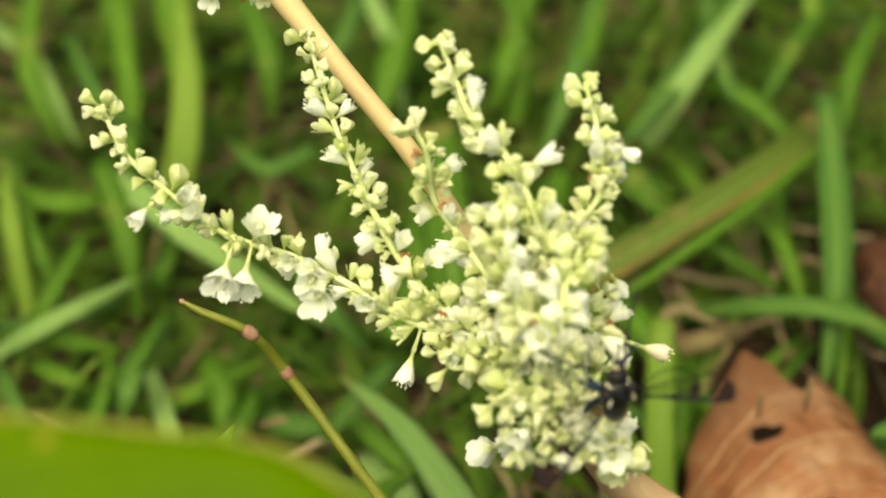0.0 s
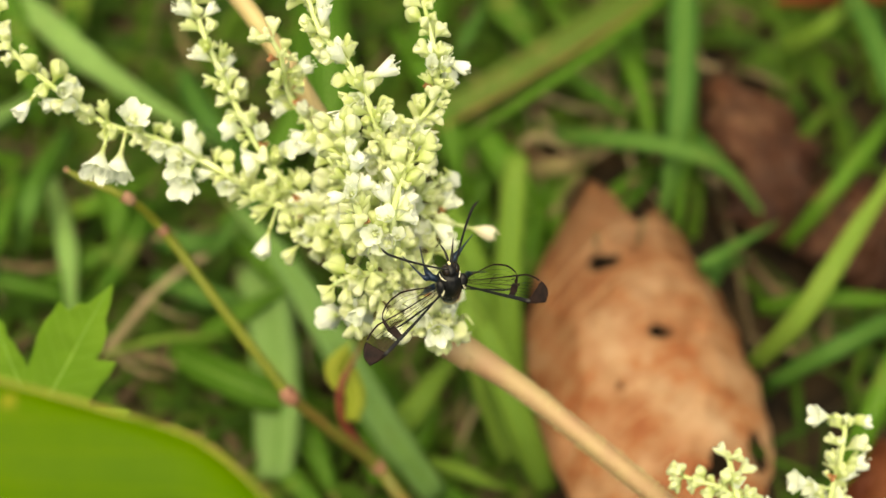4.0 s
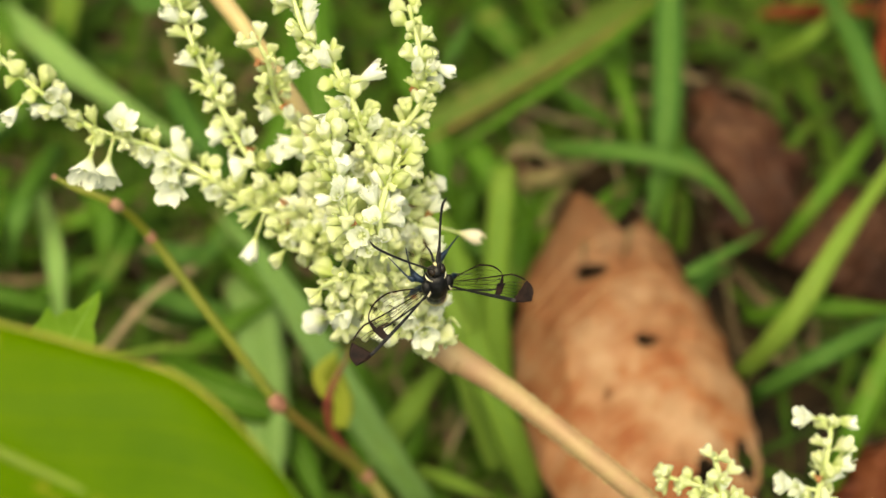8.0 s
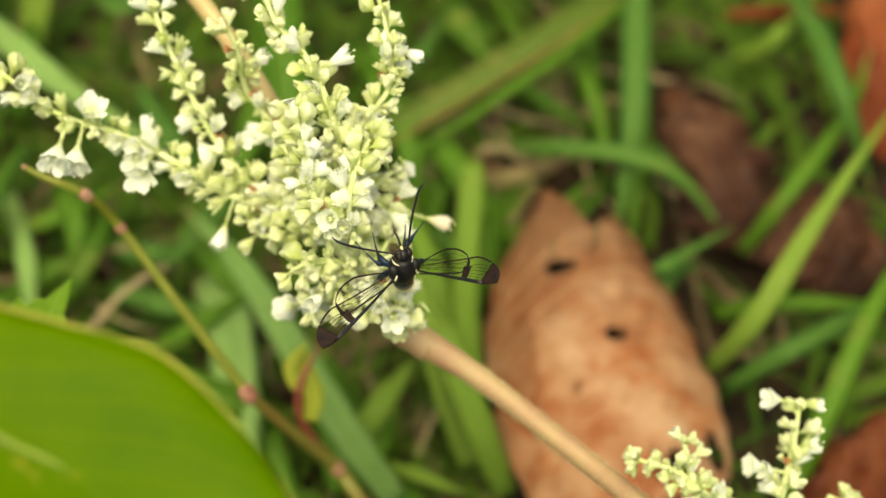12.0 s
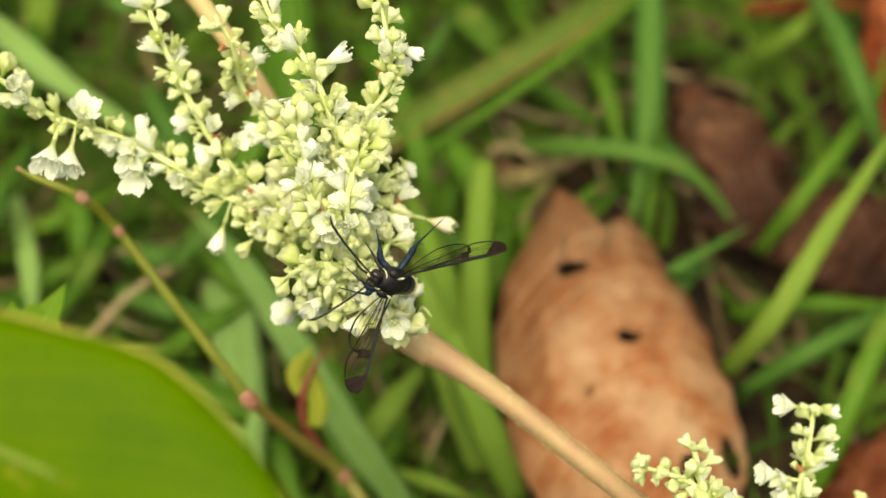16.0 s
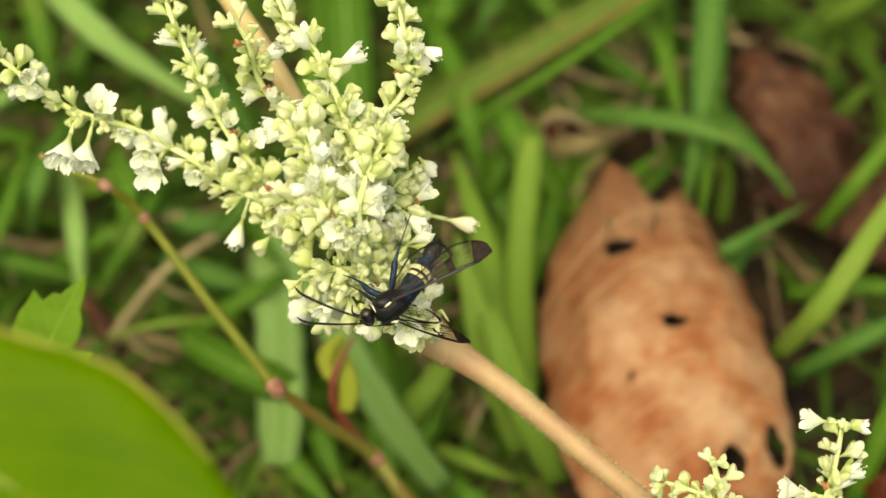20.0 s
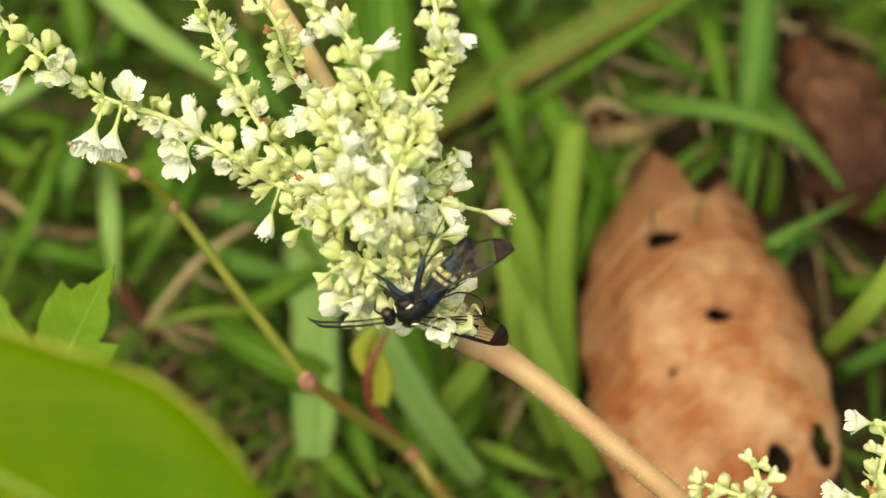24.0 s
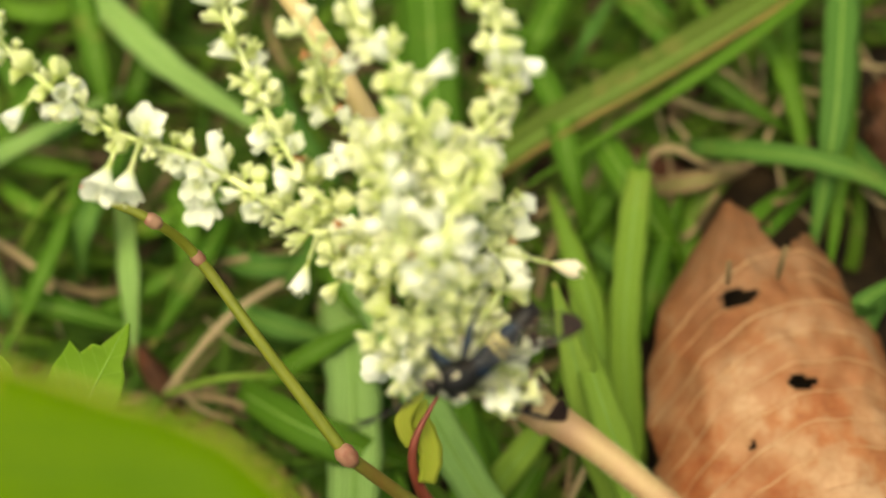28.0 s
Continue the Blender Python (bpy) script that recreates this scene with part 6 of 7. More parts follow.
LEAF_ROWS = [(0, -0.0061, -0.0068, -0.0036, 8), (0.2, -0.0037, -0.0097, -0.0051, 8), (0.4, -0.0014, -0.0103, -0.0055, 8), (0.6, -0.0021, -0.0041, -0.0022, 2), (0.8, -0.0010, -0.0036, -0.0019, -0), (1, 0.0011, -0.0106, -0.0057, 4), (1.3, 0.0016, -0.0119, -0.0063, 2), (1.6, 0.0011, -0.0046, -0.0024, -0), (1.9, -0.0008, -0.0080, -0.0042, -0), (2.2, -0.0018, -0.0095, -0.0051, -0), (2.5, -0.0018, -0.0097, -0.0051, -0), (2.8, -0.0011, -0.0098, -0.0052, -0), (3.1, -0.0004, -0.0074, -0.0039, -0), (3.4, -0.0001, -0.0084, -0.0044, -0), (3.7, -0.0015, -0.0093, -0.0049, -0), (4.1, -0.0001, -0.0105, -0.0056, -0), (4.5, 0.0011, -0.0080, -0.0043, -0), (6.5, -0.0011, -0.0072, -0.0038, -0), (7, -0.0009, -0.0078, -0.0042, -0), (7.5, -0.0017, -0.0063, -0.0034, -0), (8, -0.0011, -0.0056, -0.0030, -0), (8.4, -0.0002, -0.0068, -0.0036, -0), (8.8, -0.0009, -0.0070, -0.0037, -0), (9.2, -0.0005, -0.0064, -0.0034, -0), (9.6, 0.0008, -0.0082, -0.0044, -0), (10, 0.0004, -0.0062, -0.0033, -0), (10.4, -0.0001, -0.0080, -0.0042, -0), (10.8, 0.0002, -0.0069, -0.0037, -0), (11.2, 0.0005, -0.0062, -0.0033, -0), (11.5, -0.0003, -0.0064, -0.0034, -0), (11.8, -0.0003, -0.0069, -0.0037, -0), (12.1, -0.0003, -0.0060, -0.0032, -0), (12.5, 0.0005, -0.0068, -0.0036, -0), (14.5, 0.0000, 0.0000, 0.0000, -0), (14.9, -0.0001, 0.0003, 0.0001, -0), (15.3, -0.0024, -0.0023, -0.0012, -0), (15.7, -0.0006, -0.0041, -0.0022, -0), (16, 0.0011, -0.0059, -0.0031, -0), (16.3, 0.0002, 0.0001, 0.0000, -0), (16.6, -0.0003, -0.0003, -0.0002, -0), (16.9, 0.0009, -0.0055, -0.0029, -0), (17.2, 0.0021, -0.0003, -0.0001, -0), (17.5, 0.0022, 0.0019, 0.0010, -0), (17.8, 0.0010, -0.0030, -0.0016, -0), (18.1, 0.0004, -0.0011, -0.0006, -0), (18.4, 0.0023, -0.0024, -0.0013, -0), (18.7, 0.0016, -0.0028, -0.0015, -0), (19, 0.0028, -0.0020, -0.0010, -0), (19.3, 0.0034, -0.0035, -0.0019, -0), (19.6, 0.0025, -0.0027, -0.0014, -0), (20, 0.0006, -0.0034, -0.0018, -0), (20.4, 0.0020, -0.0046, -0.0024, -0), (20.8, 0.0023, -0.0056, -0.0030, -0), (21.2, 0.0011, -0.0045, -0.0024, -0), (21.5, 0.0005, -0.0046, -0.0024, -0), (23.5, 0.0007, -0.0041, -0.0022, -0), (24, 0.0031, -0.0047, -0.0025, -0), (24.5, 0.0031, -0.0057, -0.0030, -0), (25, 0.0026, -0.0065, -0.0034, -0), (25.5, 0.0040, -0.0068, -0.0036, -0), (26, 0.0046, -0.0072, -0.0038, -0), (26.5, 0.0035, -0.0062, -0.0033, -0), (27, 0.0060, -0.0068, -0.0036, -0), (27.5, 0.0064, -0.0055, -0.0029, -0), (28, 0.0069, -0.0031, -0.0016, -0)]

# ---- moth ----
moth = thing("clearwing_moth", "black clearwing moth with yellow bands feeding on the flowers", "moth")
bm = bmesh.new()
ball(bm, (0, 0, 0), (1, 0, 0.05), 0.0046, 0.0036, 18, 14, profile=[0.40, 0.70, 0.88, 0.97, 1, 1, 0.97, 0.90, 0.78, 0.52])
part("thorax", bm, MOTH_BLACK, moth, "glossy black thorax")
rng = random.Random(12)
bm = bmesh.new()
for _ in range(260):
    a, x = rng.uniform(-0.6, 3.74), rng.uniform(-0.0023, 0.0018)
    r = 0.0017 * math.sqrt(max(0.1, 1 - (x / 0.0028) ** 2))
    p = Vector((x, r * math.cos(a), r * math.sin(a)))
    tube(bm, [p * 0.96, p * 1.03 + Vector((rng.uniform(-0.0005, -0.0002), 0, rng.uniform(-0.0001, 0.0001)))], [0.00006, 0.00002], 3)
tagged(part("thorax_hairs", bm, MOTH_BLACK, moth, "short black hairs on the thorax"), kind="stuff")
for y in (-1, 1):
    bm = bmesh.new()
    ball(bm, (0.0007, y * 0.0014, 0.0008), (1, y * 0.15, -0.2), 0.0025, 0.0015, 12, 8)
    part("shoulder_scale", bm, MOTH_BLACK, moth, "glossy black shoulder scale")
    bm = bmesh.new()
    ball(bm, (0.0005, y * 0.00142, 0.00146), (1, -y * 0.35, -0.2), 0.0013, 0.00034, 10, 6)
    part("thorax_stripe", bm, MOTH_CREAM, moth, "cream stripe")
bm = bmesh.new()
ball(bm, (0.0030, 0, 0.0001), (1, 0, -0.2), 0.0016, 0.0019, 14, 10)
head = part("head", bm, MOTH_BLACK, moth)
for y in (-1, 1):
    bm = bmesh.new()
    ball(bm, (0.0032, y * 0.00072, 0.0002), (0.2, y, 0.1), 0.0010, 0.0015, 12, 8)
    part("eye", bm, MOTH_EYE, head, "glossy dark eye")
    bm = bmesh.new()
    tube(bm, [Vector((0.0021, y * 0.00130 * math.cos(a), 0.00130 * math.sin(a))) for a in [k * 0.2 - 0.3 for k in range(7)]], [0.00004, 0.00011, 0.00004], 6)
    part("collar", bm, MOTH_CREAM, head, "small cream collar patch")
bm = bmesh.new()
tube(bm, smooth_path([(0.0038, 0, -0.0006), (0.0044, 0, -0.0018), (0.0040, 0, -0.0032)], 5), [0.00018, 0.00014, 0.00008], 6)
part("proboscis", bm, MOTH_BLACK, head)
bm = bmesh.new()
ball(bm, (0.0038, 0, -0.0003), (0, 0, 1), 0.0007, 0.0004, 8, 5)
part("face", bm, MOTH_YELLOW, head, "pale yellow face")
# abdomen in rings, two of them edged with yellow
ab_path = smooth_path([(0.0006, 0, 0.0), (-0.0020, 0, 0.0001), (-0.0046, 0, 0.0), (-0.0067, 0, -0.0002)], 8)
ab_r = [0.0011, 0.00128, 0.00132, 0.00134, 0.0013, 0.00118, 0.0009]
bm = bmesh.new()
tube(bm, ab_path, [r * (1 + 0.05 * (k % 2)) for r in ab_r for k in range(3)], 16)
abdomen = part("abdomen", bm, MOTH_BLUE, moth, "blue-black abdomen with yellow bands")
for t in (0.50, 0.66):
    c = ab_path[int(t * (len(ab_path) - 1))]
    bm = bmesh.new()
    tube(bm, [c + Vector((0.00034, 0, 0)), c, c - Vector((0.00034, 0, 0))], [0.00132, 0.00147, 0.00132], 16)
    part("band", bm, MOTH_YELLOW, abdomen, "yellow band")
rng = random.Random(44)
bm = bmesh.new()
ball(bm, (-0.0074, 0, -0.0003), (1, 0, 0.05), 0.0034, 0.0022, 12, 8, profile=[0.5, 0.85, 1, 1, 0.95, 0.85, 0.7])
for k in range(46):
    a, f = rng.uniform(0, 6.28), math.sqrt(rng.random())
    y, z = math.cos(a) * f, math.sin(a) * f
    tube(bm, smooth_path([(-0.0062, 0.0008 * y, -0.0002 + 0.0007 * z), (-0.0076, 0.0009 * y, -0.0002 + 0.0008 * z), (-0.0092 - 0.0004 * rng.random(), 0.0009 * y, -0.0003 + 0.0006 * z)], 3), [0.0001, 0.0001, 0.00008, 0.00003], 4)
part("tail_tuft", bm, MOTH_BLACK, abdomen, "brush of black scales at the tail")


def wing_shape(length, width, side, tip_from, name, fore):
    """A clear wing in its own frame: root at the origin, tip towards +X, trailing edge towards -Y * side."""
    wing = new(name)
    wing.empty_display_size = 0.003

    def lead(t):
        return width * (0.05 * math.sin(3.14 * t)) - width * 0.40 * max(0, t - 0.80) ** 2 * 10

    def trail(t):
        if fore:
            w = 0.20 + 0.80 * min(1.0, t / 0.68) ** 1.1
        else:
            w = 0.25 + 0.75 * min(1.0, t / 0.5) ** 0.7
        e = 0.66 if fore else 0.6
        if t > e:
            w *= math.sqrt(max(0.0, 1 - ((t - e) / (1 - e)) ** 2.4)) * 0.95 + 0.05
        return lead(t) - width * w

    def lift(t, v):
        """The wing is a little corrugated across and bowed along."""
        return 0.0003 * math.sin(t * 3.0) + 0.00007 * math.sin(v * 16)

    def strip(t0, t1, v0, v1, z, th, material, nm, lab="", slant=0.0):
        bm = bmesh.new()
        rows = []
        k, m = 14, 6
        for i in range(k + 1):
            row = []
            for j in range(m + 1):
                v = v0 + (v1 - v0) * j / m
                t = min(1.0, t0 + (t1 - t0) * i / k + slant * (v - v0) * (1 - i / k))
                a, b = lead(t), trail(t)
                row.append(bm.verts.new((t * length, side * (a + (b - a) * v), z + lift(t, v))))
            rows.append(row)
        for a, b in zip(rows, rows[1:]):
            for j in range(m):
                bm.faces.new((a[j], a[j + 1], b[j + 1], b[j]))
        ob = part(nm, bm, material, wing, lab)
        if material is not MEMBRANE:
            so = ob.modifiers.new("thickness", "SOLIDIFY")
            so.thickness, so.offset = th, 0.0
        return ob

    strip(0.02, tip_from + 0.03, 0.04, 0.97, 0, 0.00002, MEMBRANE, "membrane", "clear wing membrane")
    strip(tip_from, 1.0, 0.0, 1.0, 0.00003, 0.00008, WING_DARK, "wing_tip", "dark brown wing tip", slant=0.05 if fore else 0.0)
    strip(0.0, tip_from + 0.03, 0.0, 0.13 if fore else 0.06, 0.00004, 0.00018, MOTH_BLACK, "leading_edge")
    strip(0.04, tip_from + 0.03, 0.945, 1.0, 0.00004, 0.0001, WING_DARK, "trailing_edge")

    def vein(t0, t1, v0, v1, r):
        bm = bmesh.new()
        pth = []
        for i in range(9):
            t, v = t0 + (t1 - t0) * i / 8, v0 + (v1 - v0) * i / 8
            pth.append(Vector((t * length, side * (lead(t) + (trail(t) - lead(t)) * v), 0.00003 + lift(t, v))))
        tube(bm, pth, [r, r, r * 0.8], 5)
        part("wing_vein", bm, WING_DARK, wing)

    if fore:
        strip(0.60, 0.655, 0.0, 0.62, 0.00005, 0.00014, WING_DARK, "crossbar", "dark bar across the wing", slant=-0.04)
        for v0, v1 in ((0.5, 0.34), (0.62, 0.56), (0.8, 0.80)):
            vein(0.05, 0.60, v0, v1, 0.000034)
        vein(0.40, 0.62, 0.56, 0.92, 0.00003)
        for v in (0.24, 0.38, 0.52, 0.66, 0.80):
            vein(0.64, tip_from + 0.02, 0.14 + 0.75 * (v - 0.14), v, 0.00003)
    else:
        for v0, v1 in ((0.3, 0.22), (0.45, 0.42), (0.6, 0.62), (0.75, 0.82)):
            vein(0.05, tip_from, v0, v1, 0.00002)
        vein(0.52, 0.60, 0.25, 0.62, 0.00005)
    return wing


def wing_part(name, length, width, side, tip_from, label, fore):
    w = wing_shape(length, width, side, tip_from, name, fore)
    w.parent = moth
    return tagged(w, label)


fore_l = wing_part("forewing", 0.0142, 0.0035, 1, 0.815, "narrow clear forewing with a dark tip", True)
fore_r = wing_part("forewing", 0.0142, 0.0035, -1, 0.815, "narrow clear forewing with a dark tip", True)
hind_l = wing_part("hindwing", 0.0090, 0.0036, 1, 0.95, "clear hindwing", False)
hind_r = wing_part("hindwing", 0.0090, 0.0036, -1, 0.95, "clear hindwing", False)


def antenna():
    bm = bmesh.new()
    tube(bm, smooth_path([(0, 0, 0), (0.003, 0, 0.0002), (0.006, 0, 0.0002), (0.0082, 0, 0), (0.0092, 0, -0.0005)], 5), [0.00010, 0.00013, 0.00015, 0.00017, 0.00016, 0.00005], 7)
    return part("antenna", bm, MOTH_BLACK, moth, "black clubbed antenna")


ant_l, ant_r = antenna(), antenna()
STOUT = [0.00034, 0.00046, 0.00044, 0.00040, 0.00014, 0.00009, 0.00006]
THICK, SLIM = [0.00030, 0.00044, 0.00040, 0.00046, 0.00016, 0.00009, 0.00006], [0.00026, 0.00032, 0.00024, 0.00022, 0.00013, 0.00008, 0.00006]
LEGS = [("foreleg", MOTH_BLACK, SLIM, [(0.0014, -0.0008, -0.0010), (0.0018, -0.0010, -0.0018), (0.0024, -0.0016, -0.0030), (0.0032, -0.0022, -0.0042)]),
        ("foreleg", MOTH_BLUE, STOUT, [(0.0010, 0.0014, -0.0002), (0.0014, 0.0022, -0.0010), (0.0016, 0.0024, -0.0024), (0.0030, 0.0022, -0.0046)]),
        ("midleg", MOTH_BLUE, STOUT, [(0.0003, -0.0010, -0.0010), (0.0013, -0.0014, -0.0022), (0.0021, -0.0030, -0.0031), (0.0035, -0.0046, -0.0036)]),
        ("midleg", MOTH_BLUE, THICK, [(0.0003, 0.0010, -0.0010), (0.0012, 0.0024, -0.0009), (0.0017, 0.0033, -0.0012), (0.0030, 0.0048, -0.0040)]),
        ("hindleg", MOTH_BLUE, THICK, [(-0.0008, -0.0012, -0.0006), (-0.0021, -0.0030, -0.0016), (-0.0034, -0.0044, -0.0027), (-0.0071, -0.0076, -0.0046)]),
        ("hindleg", MOTH_BLUE, THICK, [(-0.0010, 0.0010, -0.0008), (-0.0026, 0.0017, -0.0018), (-0.0050, 0.0022, -0.0030), (-0.0074, 0.0026, -0.0042)])]
for nm, mat, thick, pts in LEGS:
    bm = bmesh.new()
    tube(bm, smooth_path(pts, 6), thick, 8)
    part(nm, bm, mat, moth, "slender dark leg" if thick is SLIM else "stout blue-black leg")
    if nm == "hindleg":  # spurs at the end of the shank
        for k in (-1, 1):
            bm = bmesh.new()
            c = Vector(pts[2])
            tube(bm, [c, c + Vector((-0.0007, 0.0003 * k, -0.0004 * k))], [0.00010, 0.00003], 5)
            part("spur", bm, MOTH_BLACK, moth, "short dark spur")

# ---- passing fly ----
fly = thing("fly", "small blue-black fly with smoky wings darting past", "fly")
bm = bmesh.new()
ball(bm, (0, 0, 0), (1, 0, 0), 0.0042, 0.0036, 12, 8)
part("thorax", bm, MOTH_BLUE, fly)
bm = bmesh.new()
ball(bm, (-0.0040, 0, -0.0004), (1, 0, 0.1), 0.0058, 0.0038, 12, 8, profile=[0.2, 0.6, 0.9, 1, 1, 0.9, 0.6])
part("abdomen", bm, MOTH_BLUE, fly)
bm = bmesh.new()
ball(bm, (0.0027, 0, 0.0), (1, 0, 0), 0.0018, 0.0029, 12, 8)
part("head", bm, MOTH_EYE, fly)
for y in (-1, 1):
    bm = bmesh.new()
    rows = []
    for i in range(9):
        t = i / 8
        w = 0.0021 * math.sin(3.14 * min(1, 0.12 + t * 0.85)) ** 0.7
        c = Vector((-0.0005 - 0.0040 * t, y * (0.0014 + 0.0085 * t), 0.0014 + 0.0010 * t))
        rows.append([bm.verts.new(c + Vector((k * w, -y * k * w * 0.3, 0))) for k in (-1, 0, 1)])
    for p, q in zip(rows, rows[1:]):
        for k in range(2):
            bm.faces.new((p[k], p[k + 1], q[k + 1], q[k]))
    part("wing", bm, SMOKY_WING, fly, "smoky brown see-through wing")
for y in (-1, 1):
    for x in (0.0008, 0.0, -0.0008):
        bm = bmesh.new()
        tube(bm, smooth_path([(x, y * 0.0008, -0.0008), (x * 2, y * 0.0020, -0.0014), (x * 3, y * 0.0022, -0.0030)], 3), [0.00014, 0.0001, 0.00005], 5)
        part("leg", bm, MOTH_BLACK, fly)

# right, up and out of the flowers towards the light, for the moth's stance
RIGHT, UP, OUT = Vector((1, 0, 0)), Vector((0, 0.883, 0.469)), Vector((0, -0.469, 0.883))


def stance(place, fwd, back):
    """A pose with +X along fwd and +Z near back, both given in right, up, out."""
    x = (RIGHT * fwd[0] + UP * fwd[1] + OUT * fwd[2]).normalized()
    z = RIGHT * back[0] + UP * back[1] + OUT * back[2]
    z = (z - x * z.dot(x)).normalized()
    y = z.cross(x)
    return Matrix.Translation(place) @ Matrix((x, y, z)).transposed().to_4x4()


def seen(v):
    return RIGHT * v[0] + UP * v[1] + OUT * v[2]


def limb(body, root, way, back, flip=1):
    """A limb's pose on the moth whose pose is body: +X along way, -Y * flip along back, both given in right, up, out."""
    inv = body.to_3x3().transposed()
    x = (inv @ seen(way)).normalized()
    y = inv @ seen(back) * -flip
    y = (y - x * y.dot(x)).normalized()
    return Matrix.Translation(root) @ Matrix((x, y, x.cross(y))).transposed().to_4x4()


FACING = ((0.03, 0.60, 0.80), (0.36, -0.71, 0.51))
TURNED = ((-0.68, 0.12, 0.72), (0.45, -0.62, 0.62))
MIDWAY = ((-0.98, -0.06, 0.15), (0.34, -0.32, 0.86))
SWINGING = ((-0.94, -0.21, 0.17), (0.37, -0.39, 0.83))
SIDEWAYS = ((-0.87, -0.44, 0.20), (0.42, -0.50, 0.77))
LEVEL = ((-0.92, -0.35, 0.15), (0.35, -0.55, 0.76))
# time, place, stance, abdomen's way, right wing's way and chord, left wing's way and chord
PHASES = [(0.0, (0.0010, -0.0078, 0.0956), FACING, (0.05, -0.10, -1.0), (0.68, -0.17, 0.71), (0.15, 0.75, -0.3), (-0.50, -0.72, 0.50), (-0.6, 0.7, -0.1)),
          (1.0, (0.0018, -0.0079, 0.0958), FACING, (0.05, -0.10, -1.0), (0.68, -0.17, 0.71), (0.15, 0.75, -0.3), (-0.60, -0.66, 0.46), (-0.6, 0.7, -0.1)),
          (2.0, (0.0022, -0.0083, 0.0966), FACING, (0.05, -0.10, -1.0), (0.68, -0.17, 0.71), (0.15, 0.75, -0.3), (-0.60, -0.66, 0.46), (-0.6, 0.7, -0.1)),
          (12.5, (0.0018, -0.0094, 0.0978), FACING, (0.05, -0.10, -1.0), (0.68, -0.17, 0.71), (0.15, 0.75, -0.3), (-0.60, -0.66, 0.46), (-0.6, 0.7, -0.1)),
          (14.5, (0.0009, -0.0099, 0.0971), TURNED, (0.15, -0.05, -0.99), (0.90, 0.16, 0.38), (-0.2, 0.50, -0.80), (-0.28, -0.80, 0.50), (-0.8, 0.2, -0.5)),
          (16.0, (0.0006, -0.0100, 0.0970), TURNED, (0.15, -0.05, -0.99), (0.90, 0.18, 0.38), (-0.2, 0.50, -0.80), (-0.20, -0.82, 0.50), (-0.8, 0.2, -0.5)),
          (17.3, (-0.0003, -0.0098, 0.0971), TURNED, (0.45, -0.18, -0.87), (0.90, 0.22, 0.32), (-0.2, 0.50, -0.80), (-0.12, -0.84, 0.45), (-0.7, 0.1, -0.6)),
          (17.8, (-0.0008, -0.0101, 0.0963), MIDWAY, (0.36, 0.05, -0.93), (0.86, 0.50, 0.05), (-0.45, 0.6, -0.65), (0.36, -0.58, -0.70), (-0.2, 0.1, -0.97)),
          (18.0, (-0.0009, -0.0102, 0.0961), SWINGING, (0.34, 0.18, -0.92), (0.88, 0.44, 0.05), (-0.45, 0.66, -0.57), (0.42, -0.53, -0.71), (-0.24, 0.12, -0.94)),
          (18.3, (-0.0010, -0.0105, 0.0957), SIDEWAYS, (0.42, 0.42, -0.80), (0.87, 0.49, 0.05), (-0.45, 0.75, -0.45), (0.50, -0.45, -0.72), (-0.30, 0.15, -0.90)),
          (19.0, (-0.0010, -0.0109, 0.0949), SIDEWAYS, (0.46, 0.76, -0.44), (0.90, 0.43, 0.0), (-0.45, 0.82, -0.35), (0.62, -0.30, -0.72), (-0.45, 0.45, -0.75)),
          (21.5, (-0.0012, -0.0109, 0.0942), SIDEWAYS, (0.56, 0.70, -0.42), (0.90, 0.41, 0.0), (-0.45, 0.82, -0.35), (0.64, -0.28, -0.72), (-0.30, 0.60, -0.70)),
          (23.5, (-0.0019, -0.0107, 0.0922), LEVEL, (0.56, 0.83, 0.0), (0.87, 0.49, 0.0), (-0.45, 0.85, -0.25), (0.72, -0.26, -0.64), (0.2, 0.95, 0.1)),
          (25.0, (-0.0030, -0.0110, 0.0919), LEVEL, (0.66, 0.75, 0.0), (0.93, 0.33, 0.0), (-0.35, 0.86, -0.3), (0.73, -0.28, -0.62), (0.2, 0.95, 0.1)),
          (28.0, (-0.0034, -0.0112, 0.0918), LEVEL, (0.70, 0.71, 0.0), (0.93, 0.32, 0.0), (-0.35, 0.86, -0.3), (0.73, -0.28, -0.62), (0.2, 0.95, 0.1))]
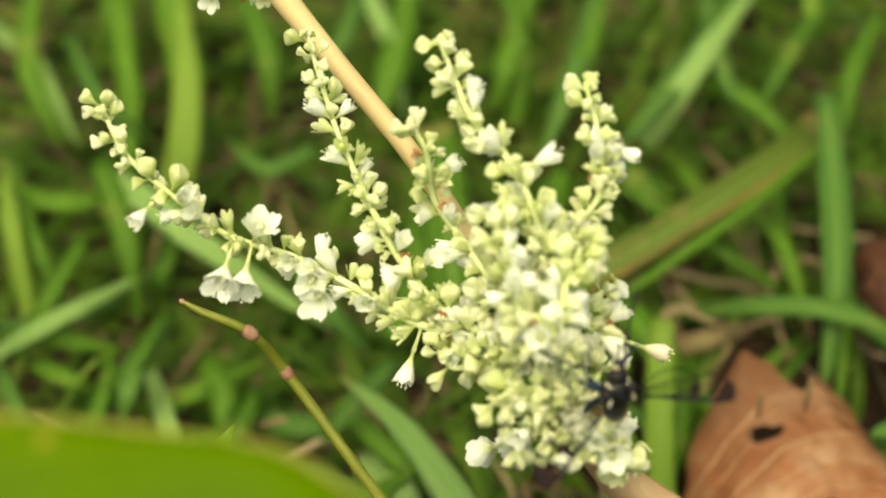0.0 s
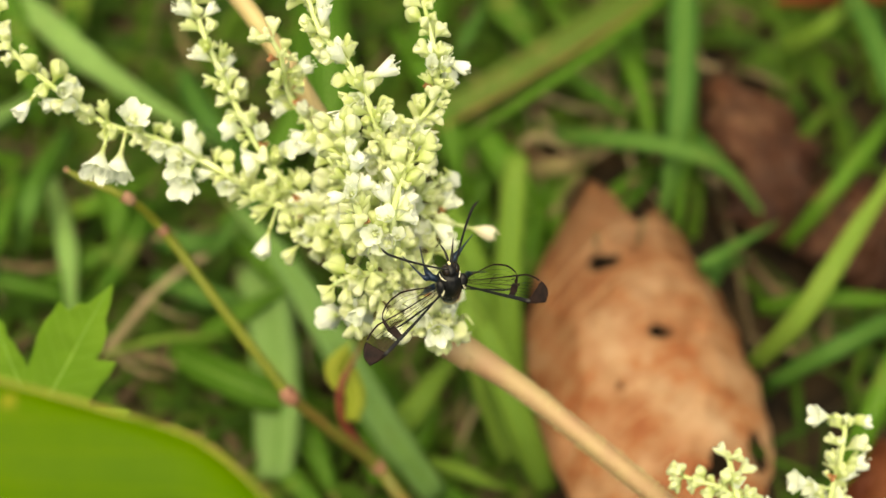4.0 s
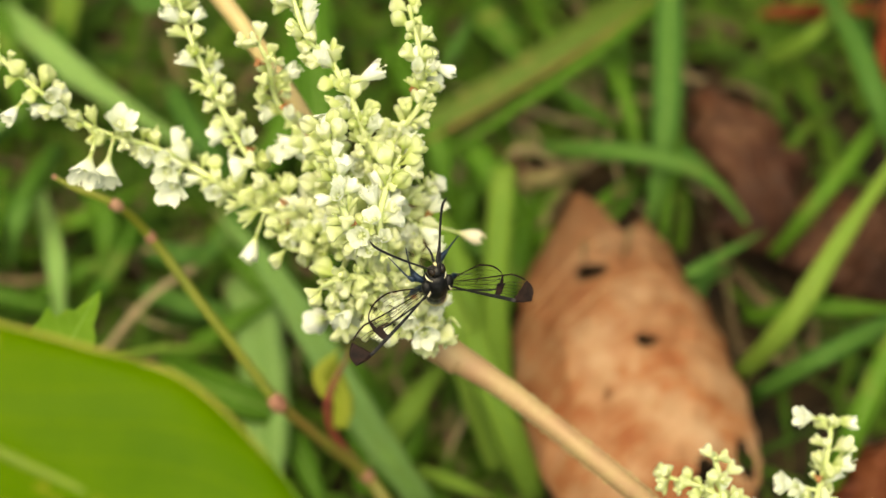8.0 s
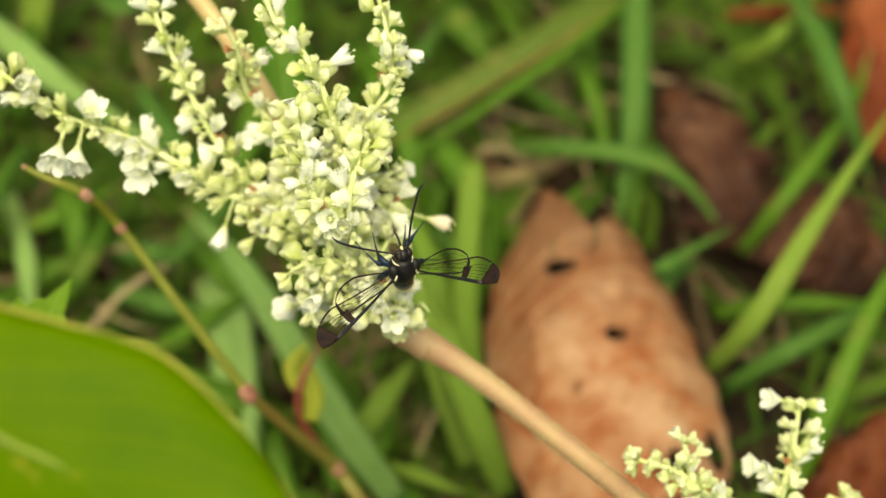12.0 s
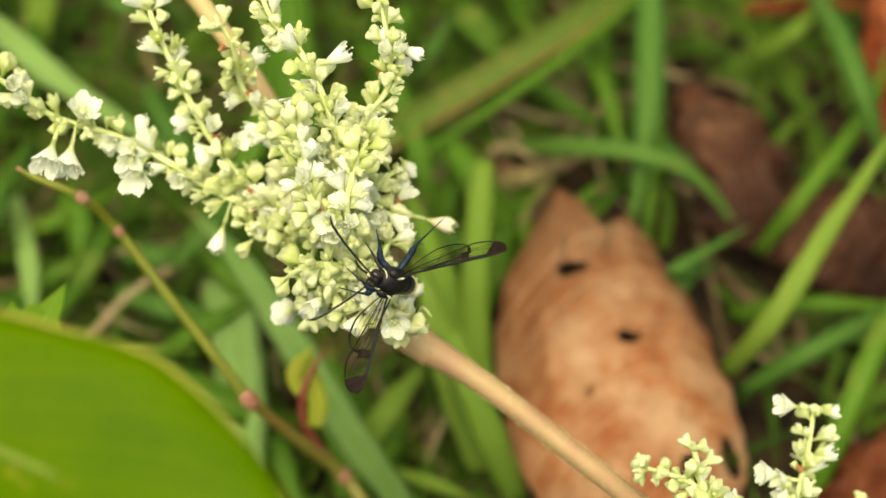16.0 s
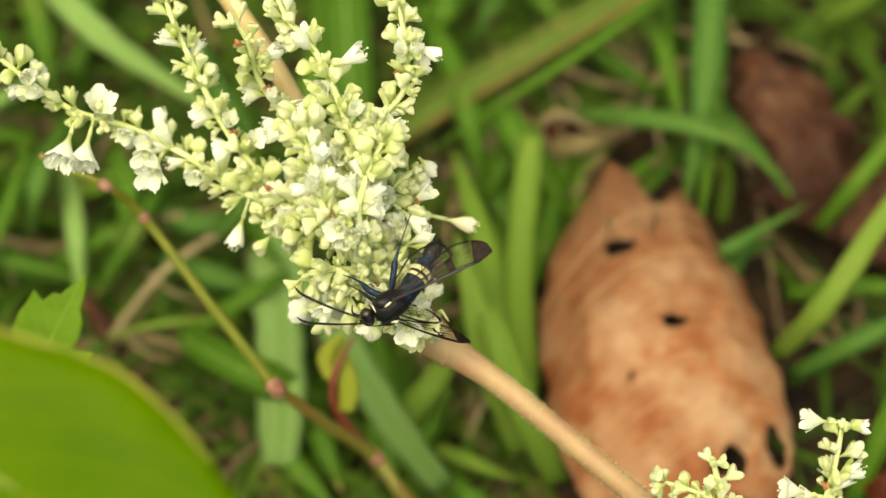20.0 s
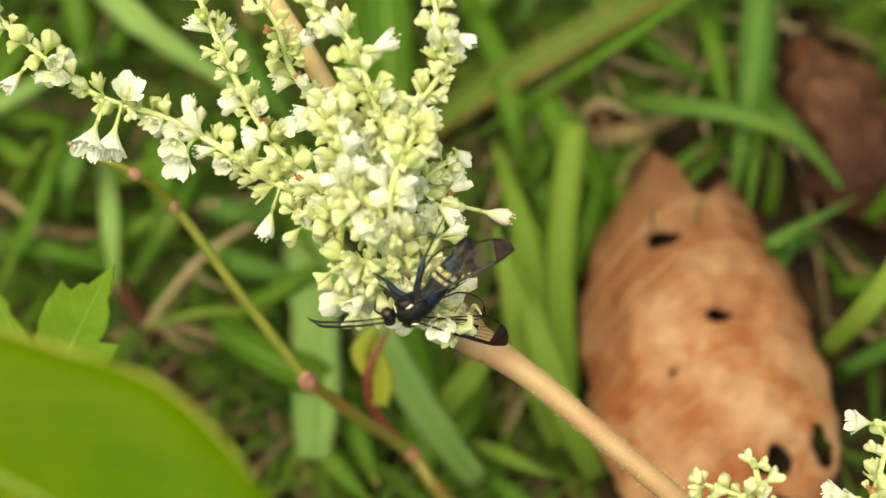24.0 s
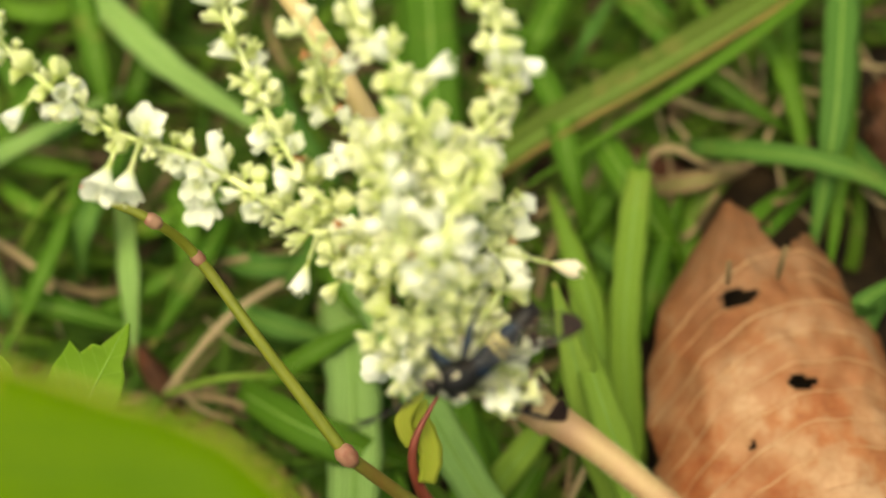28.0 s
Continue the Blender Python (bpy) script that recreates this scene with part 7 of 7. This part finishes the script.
# time and the ways of the right and the left antenna
FEELERS = [(0.0, (0.18, 0.97, 0.3), (-0.93, 0.25, 0.3)), (1.0, (0.35, 0.9, 0.3), (-0.9, 0.36, 0.3)), (3.0, (0.04, 0.98, 0.3), (-0.93, 0.36, 0.3)), (4.0, (0.28, 0.95, 0.3), (-0.95, 0.25, 0.3)),
           (7.0, (0.45, 0.88, 0.3), (-0.98, 0.1, 0.3)), (8.0, (0.03, 0.98, 0.3), (-0.92, 0.36, 0.3)), (11.0, (0.33, 0.92, 0.3), (-0.98, 0.02, 0.3)), (12.5, (0.12, 0.97, 0.3), (-0.93, 0.3, 0.3)),
           (14.5, (-0.28, 0.95, 0.2), (-0.98, -0.05, 0.2)), (15.0, (0.03, 0.98, 0.2), (-0.98, -0.16, 0.2)), (16.0, (-0.6, 0.77, 0.2), (-0.83, -0.54, 0.2)), (17.0, (-0.31, 0.95, 0.2), (-0.99, -0.05, 0.2)),
           (17.4, (-0.6, 0.75, 0.2), (-0.85, -0.4, 0.2)), (18.0, (-0.83, 0.53, 0.2), (-0.69, -0.70, 0.1)), (18.6, (-0.9, 0.35, 0.2), (-0.95, -0.1, -0.2)), (19.4, (-0.95, 0.25, 0.1), (-0.85, -0.4, -0.2)),
           (20.0, (-0.92, 0.37, 0.1), (-0.98, 0.0, -0.3)), (21.0, (-0.98, 0.0, 0.1), (-0.8, -0.55, -0.2)), (21.5, (-0.98, 0.0, 0.1), (-0.72, -0.65, -0.2)), (23.5, (-0.93, 0.2, 0.1), (-0.98, -0.05, -0.3)),
           (24.0, (-0.98, -0.06, 0.1), (-0.98, -0.08, -0.2)), (25.0, (-0.98, -0.17, 0.1), (-0.97, -0.12, -0.3)), (26.0, (-0.97, -0.1, 0.1), (-0.95, -0.25, -0.3)), (26.5, (-0.85, -0.5, 0.1), (-0.9, -0.4, -0.3)),
           (28.0, (-0.85, -0.5, 0.1), (-0.9, -0.4, -0.3))]


def body_at(t):
    """The moth's pose at t, between its phases."""
    for a, b in zip(PHASES, PHASES[1:]):
        if a[0] <= t <= b[0]:
            return stance(a[1], *a[2]).lerp(stance(b[1], *b[2]), (t - a[0]) / (b[0] - a[0]))


def motions():
    hinge = leaf_foot.lerp(leaf_tip, 0.65)
    walk(near_leaf, [(t, Matrix.Translation(hinge + Vector((x, y, z))) @ Matrix.Rotation(radians(a), 4, OUT) @ Matrix.Translation(-hinge)) for t, x, y, z, a in LEAF_ROWS])
    bodies = [(ph[0], stance(ph[1], *ph[2])) for ph in PHASES]
    walk(moth, bodies)
    walk(abdomen, [(t, limb(m, (-0.0016, 0, 0), [-c for c in ph[3]], ph[2][1], 1) @ Matrix.Rotation(radians(90), 4, "X")) for (t, m), ph in zip(bodies, PHASES)])
    for wing, root, way, chord, flip, hind in ((fore_r, (0.0004, -0.0013, 0.0012), 4, 5, -1, 0.0), (fore_l, (0.0004, 0.0013, 0.0012), 6, 7, 1, 0.0),
                                               (hind_r, (-0.0006, -0.0012, 0.0010), 4, 5, -1, 0.20), (hind_l, (-0.0006, 0.0012, 0.0010), 6, 7, 1, 0.20)):
        walk(wing, [(t, limb(m, root, [a + hind * b for a, b in zip(ph[way], ph[chord])], ph[chord], flip)) for (t, m), ph in zip(bodies, PHASES)])
    walk(ant_r, [(t, limb(body_at(t), (0.0037, -0.0004, 0.0006), r, (0, 0, 1))) for t, r, _ in FEELERS])
    walk(ant_l, [(t, limb(body_at(t), (0.0037, 0.0004, 0.0006), q, (0, 0, 1))) for t, _, q in FEELERS])
    # a fly that darts past behind the flowers
    line = [(0.0, (2.8, -0.3, 0.0031)), (8.6, (2.8, -0.3, 0.0031)), (9.6, (0.21, -0.045, 0.045)), (9.8, (0.1045, -0.0010, 0.0475)), (9.9, (0.0731, 0.0121, 0.0540)), (10.0, (0.0408, 0.0252, 0.0669)),
            (10.1, (0.0121, 0.0389, 0.0800)), (10.2, (-0.019, 0.0520, 0.0930)), (10.5, (-0.12, 0.095, 0.135)), (11.6, (-2.8, 0.6, 0.0031)), (28.0, (-2.8, 0.6, 0.0031))]
    walk(fly, [(t, stance(p, (-0.85, 0.40, 0.10), (0.1, 0.2, 0.95))) for t, p in line])


motions()
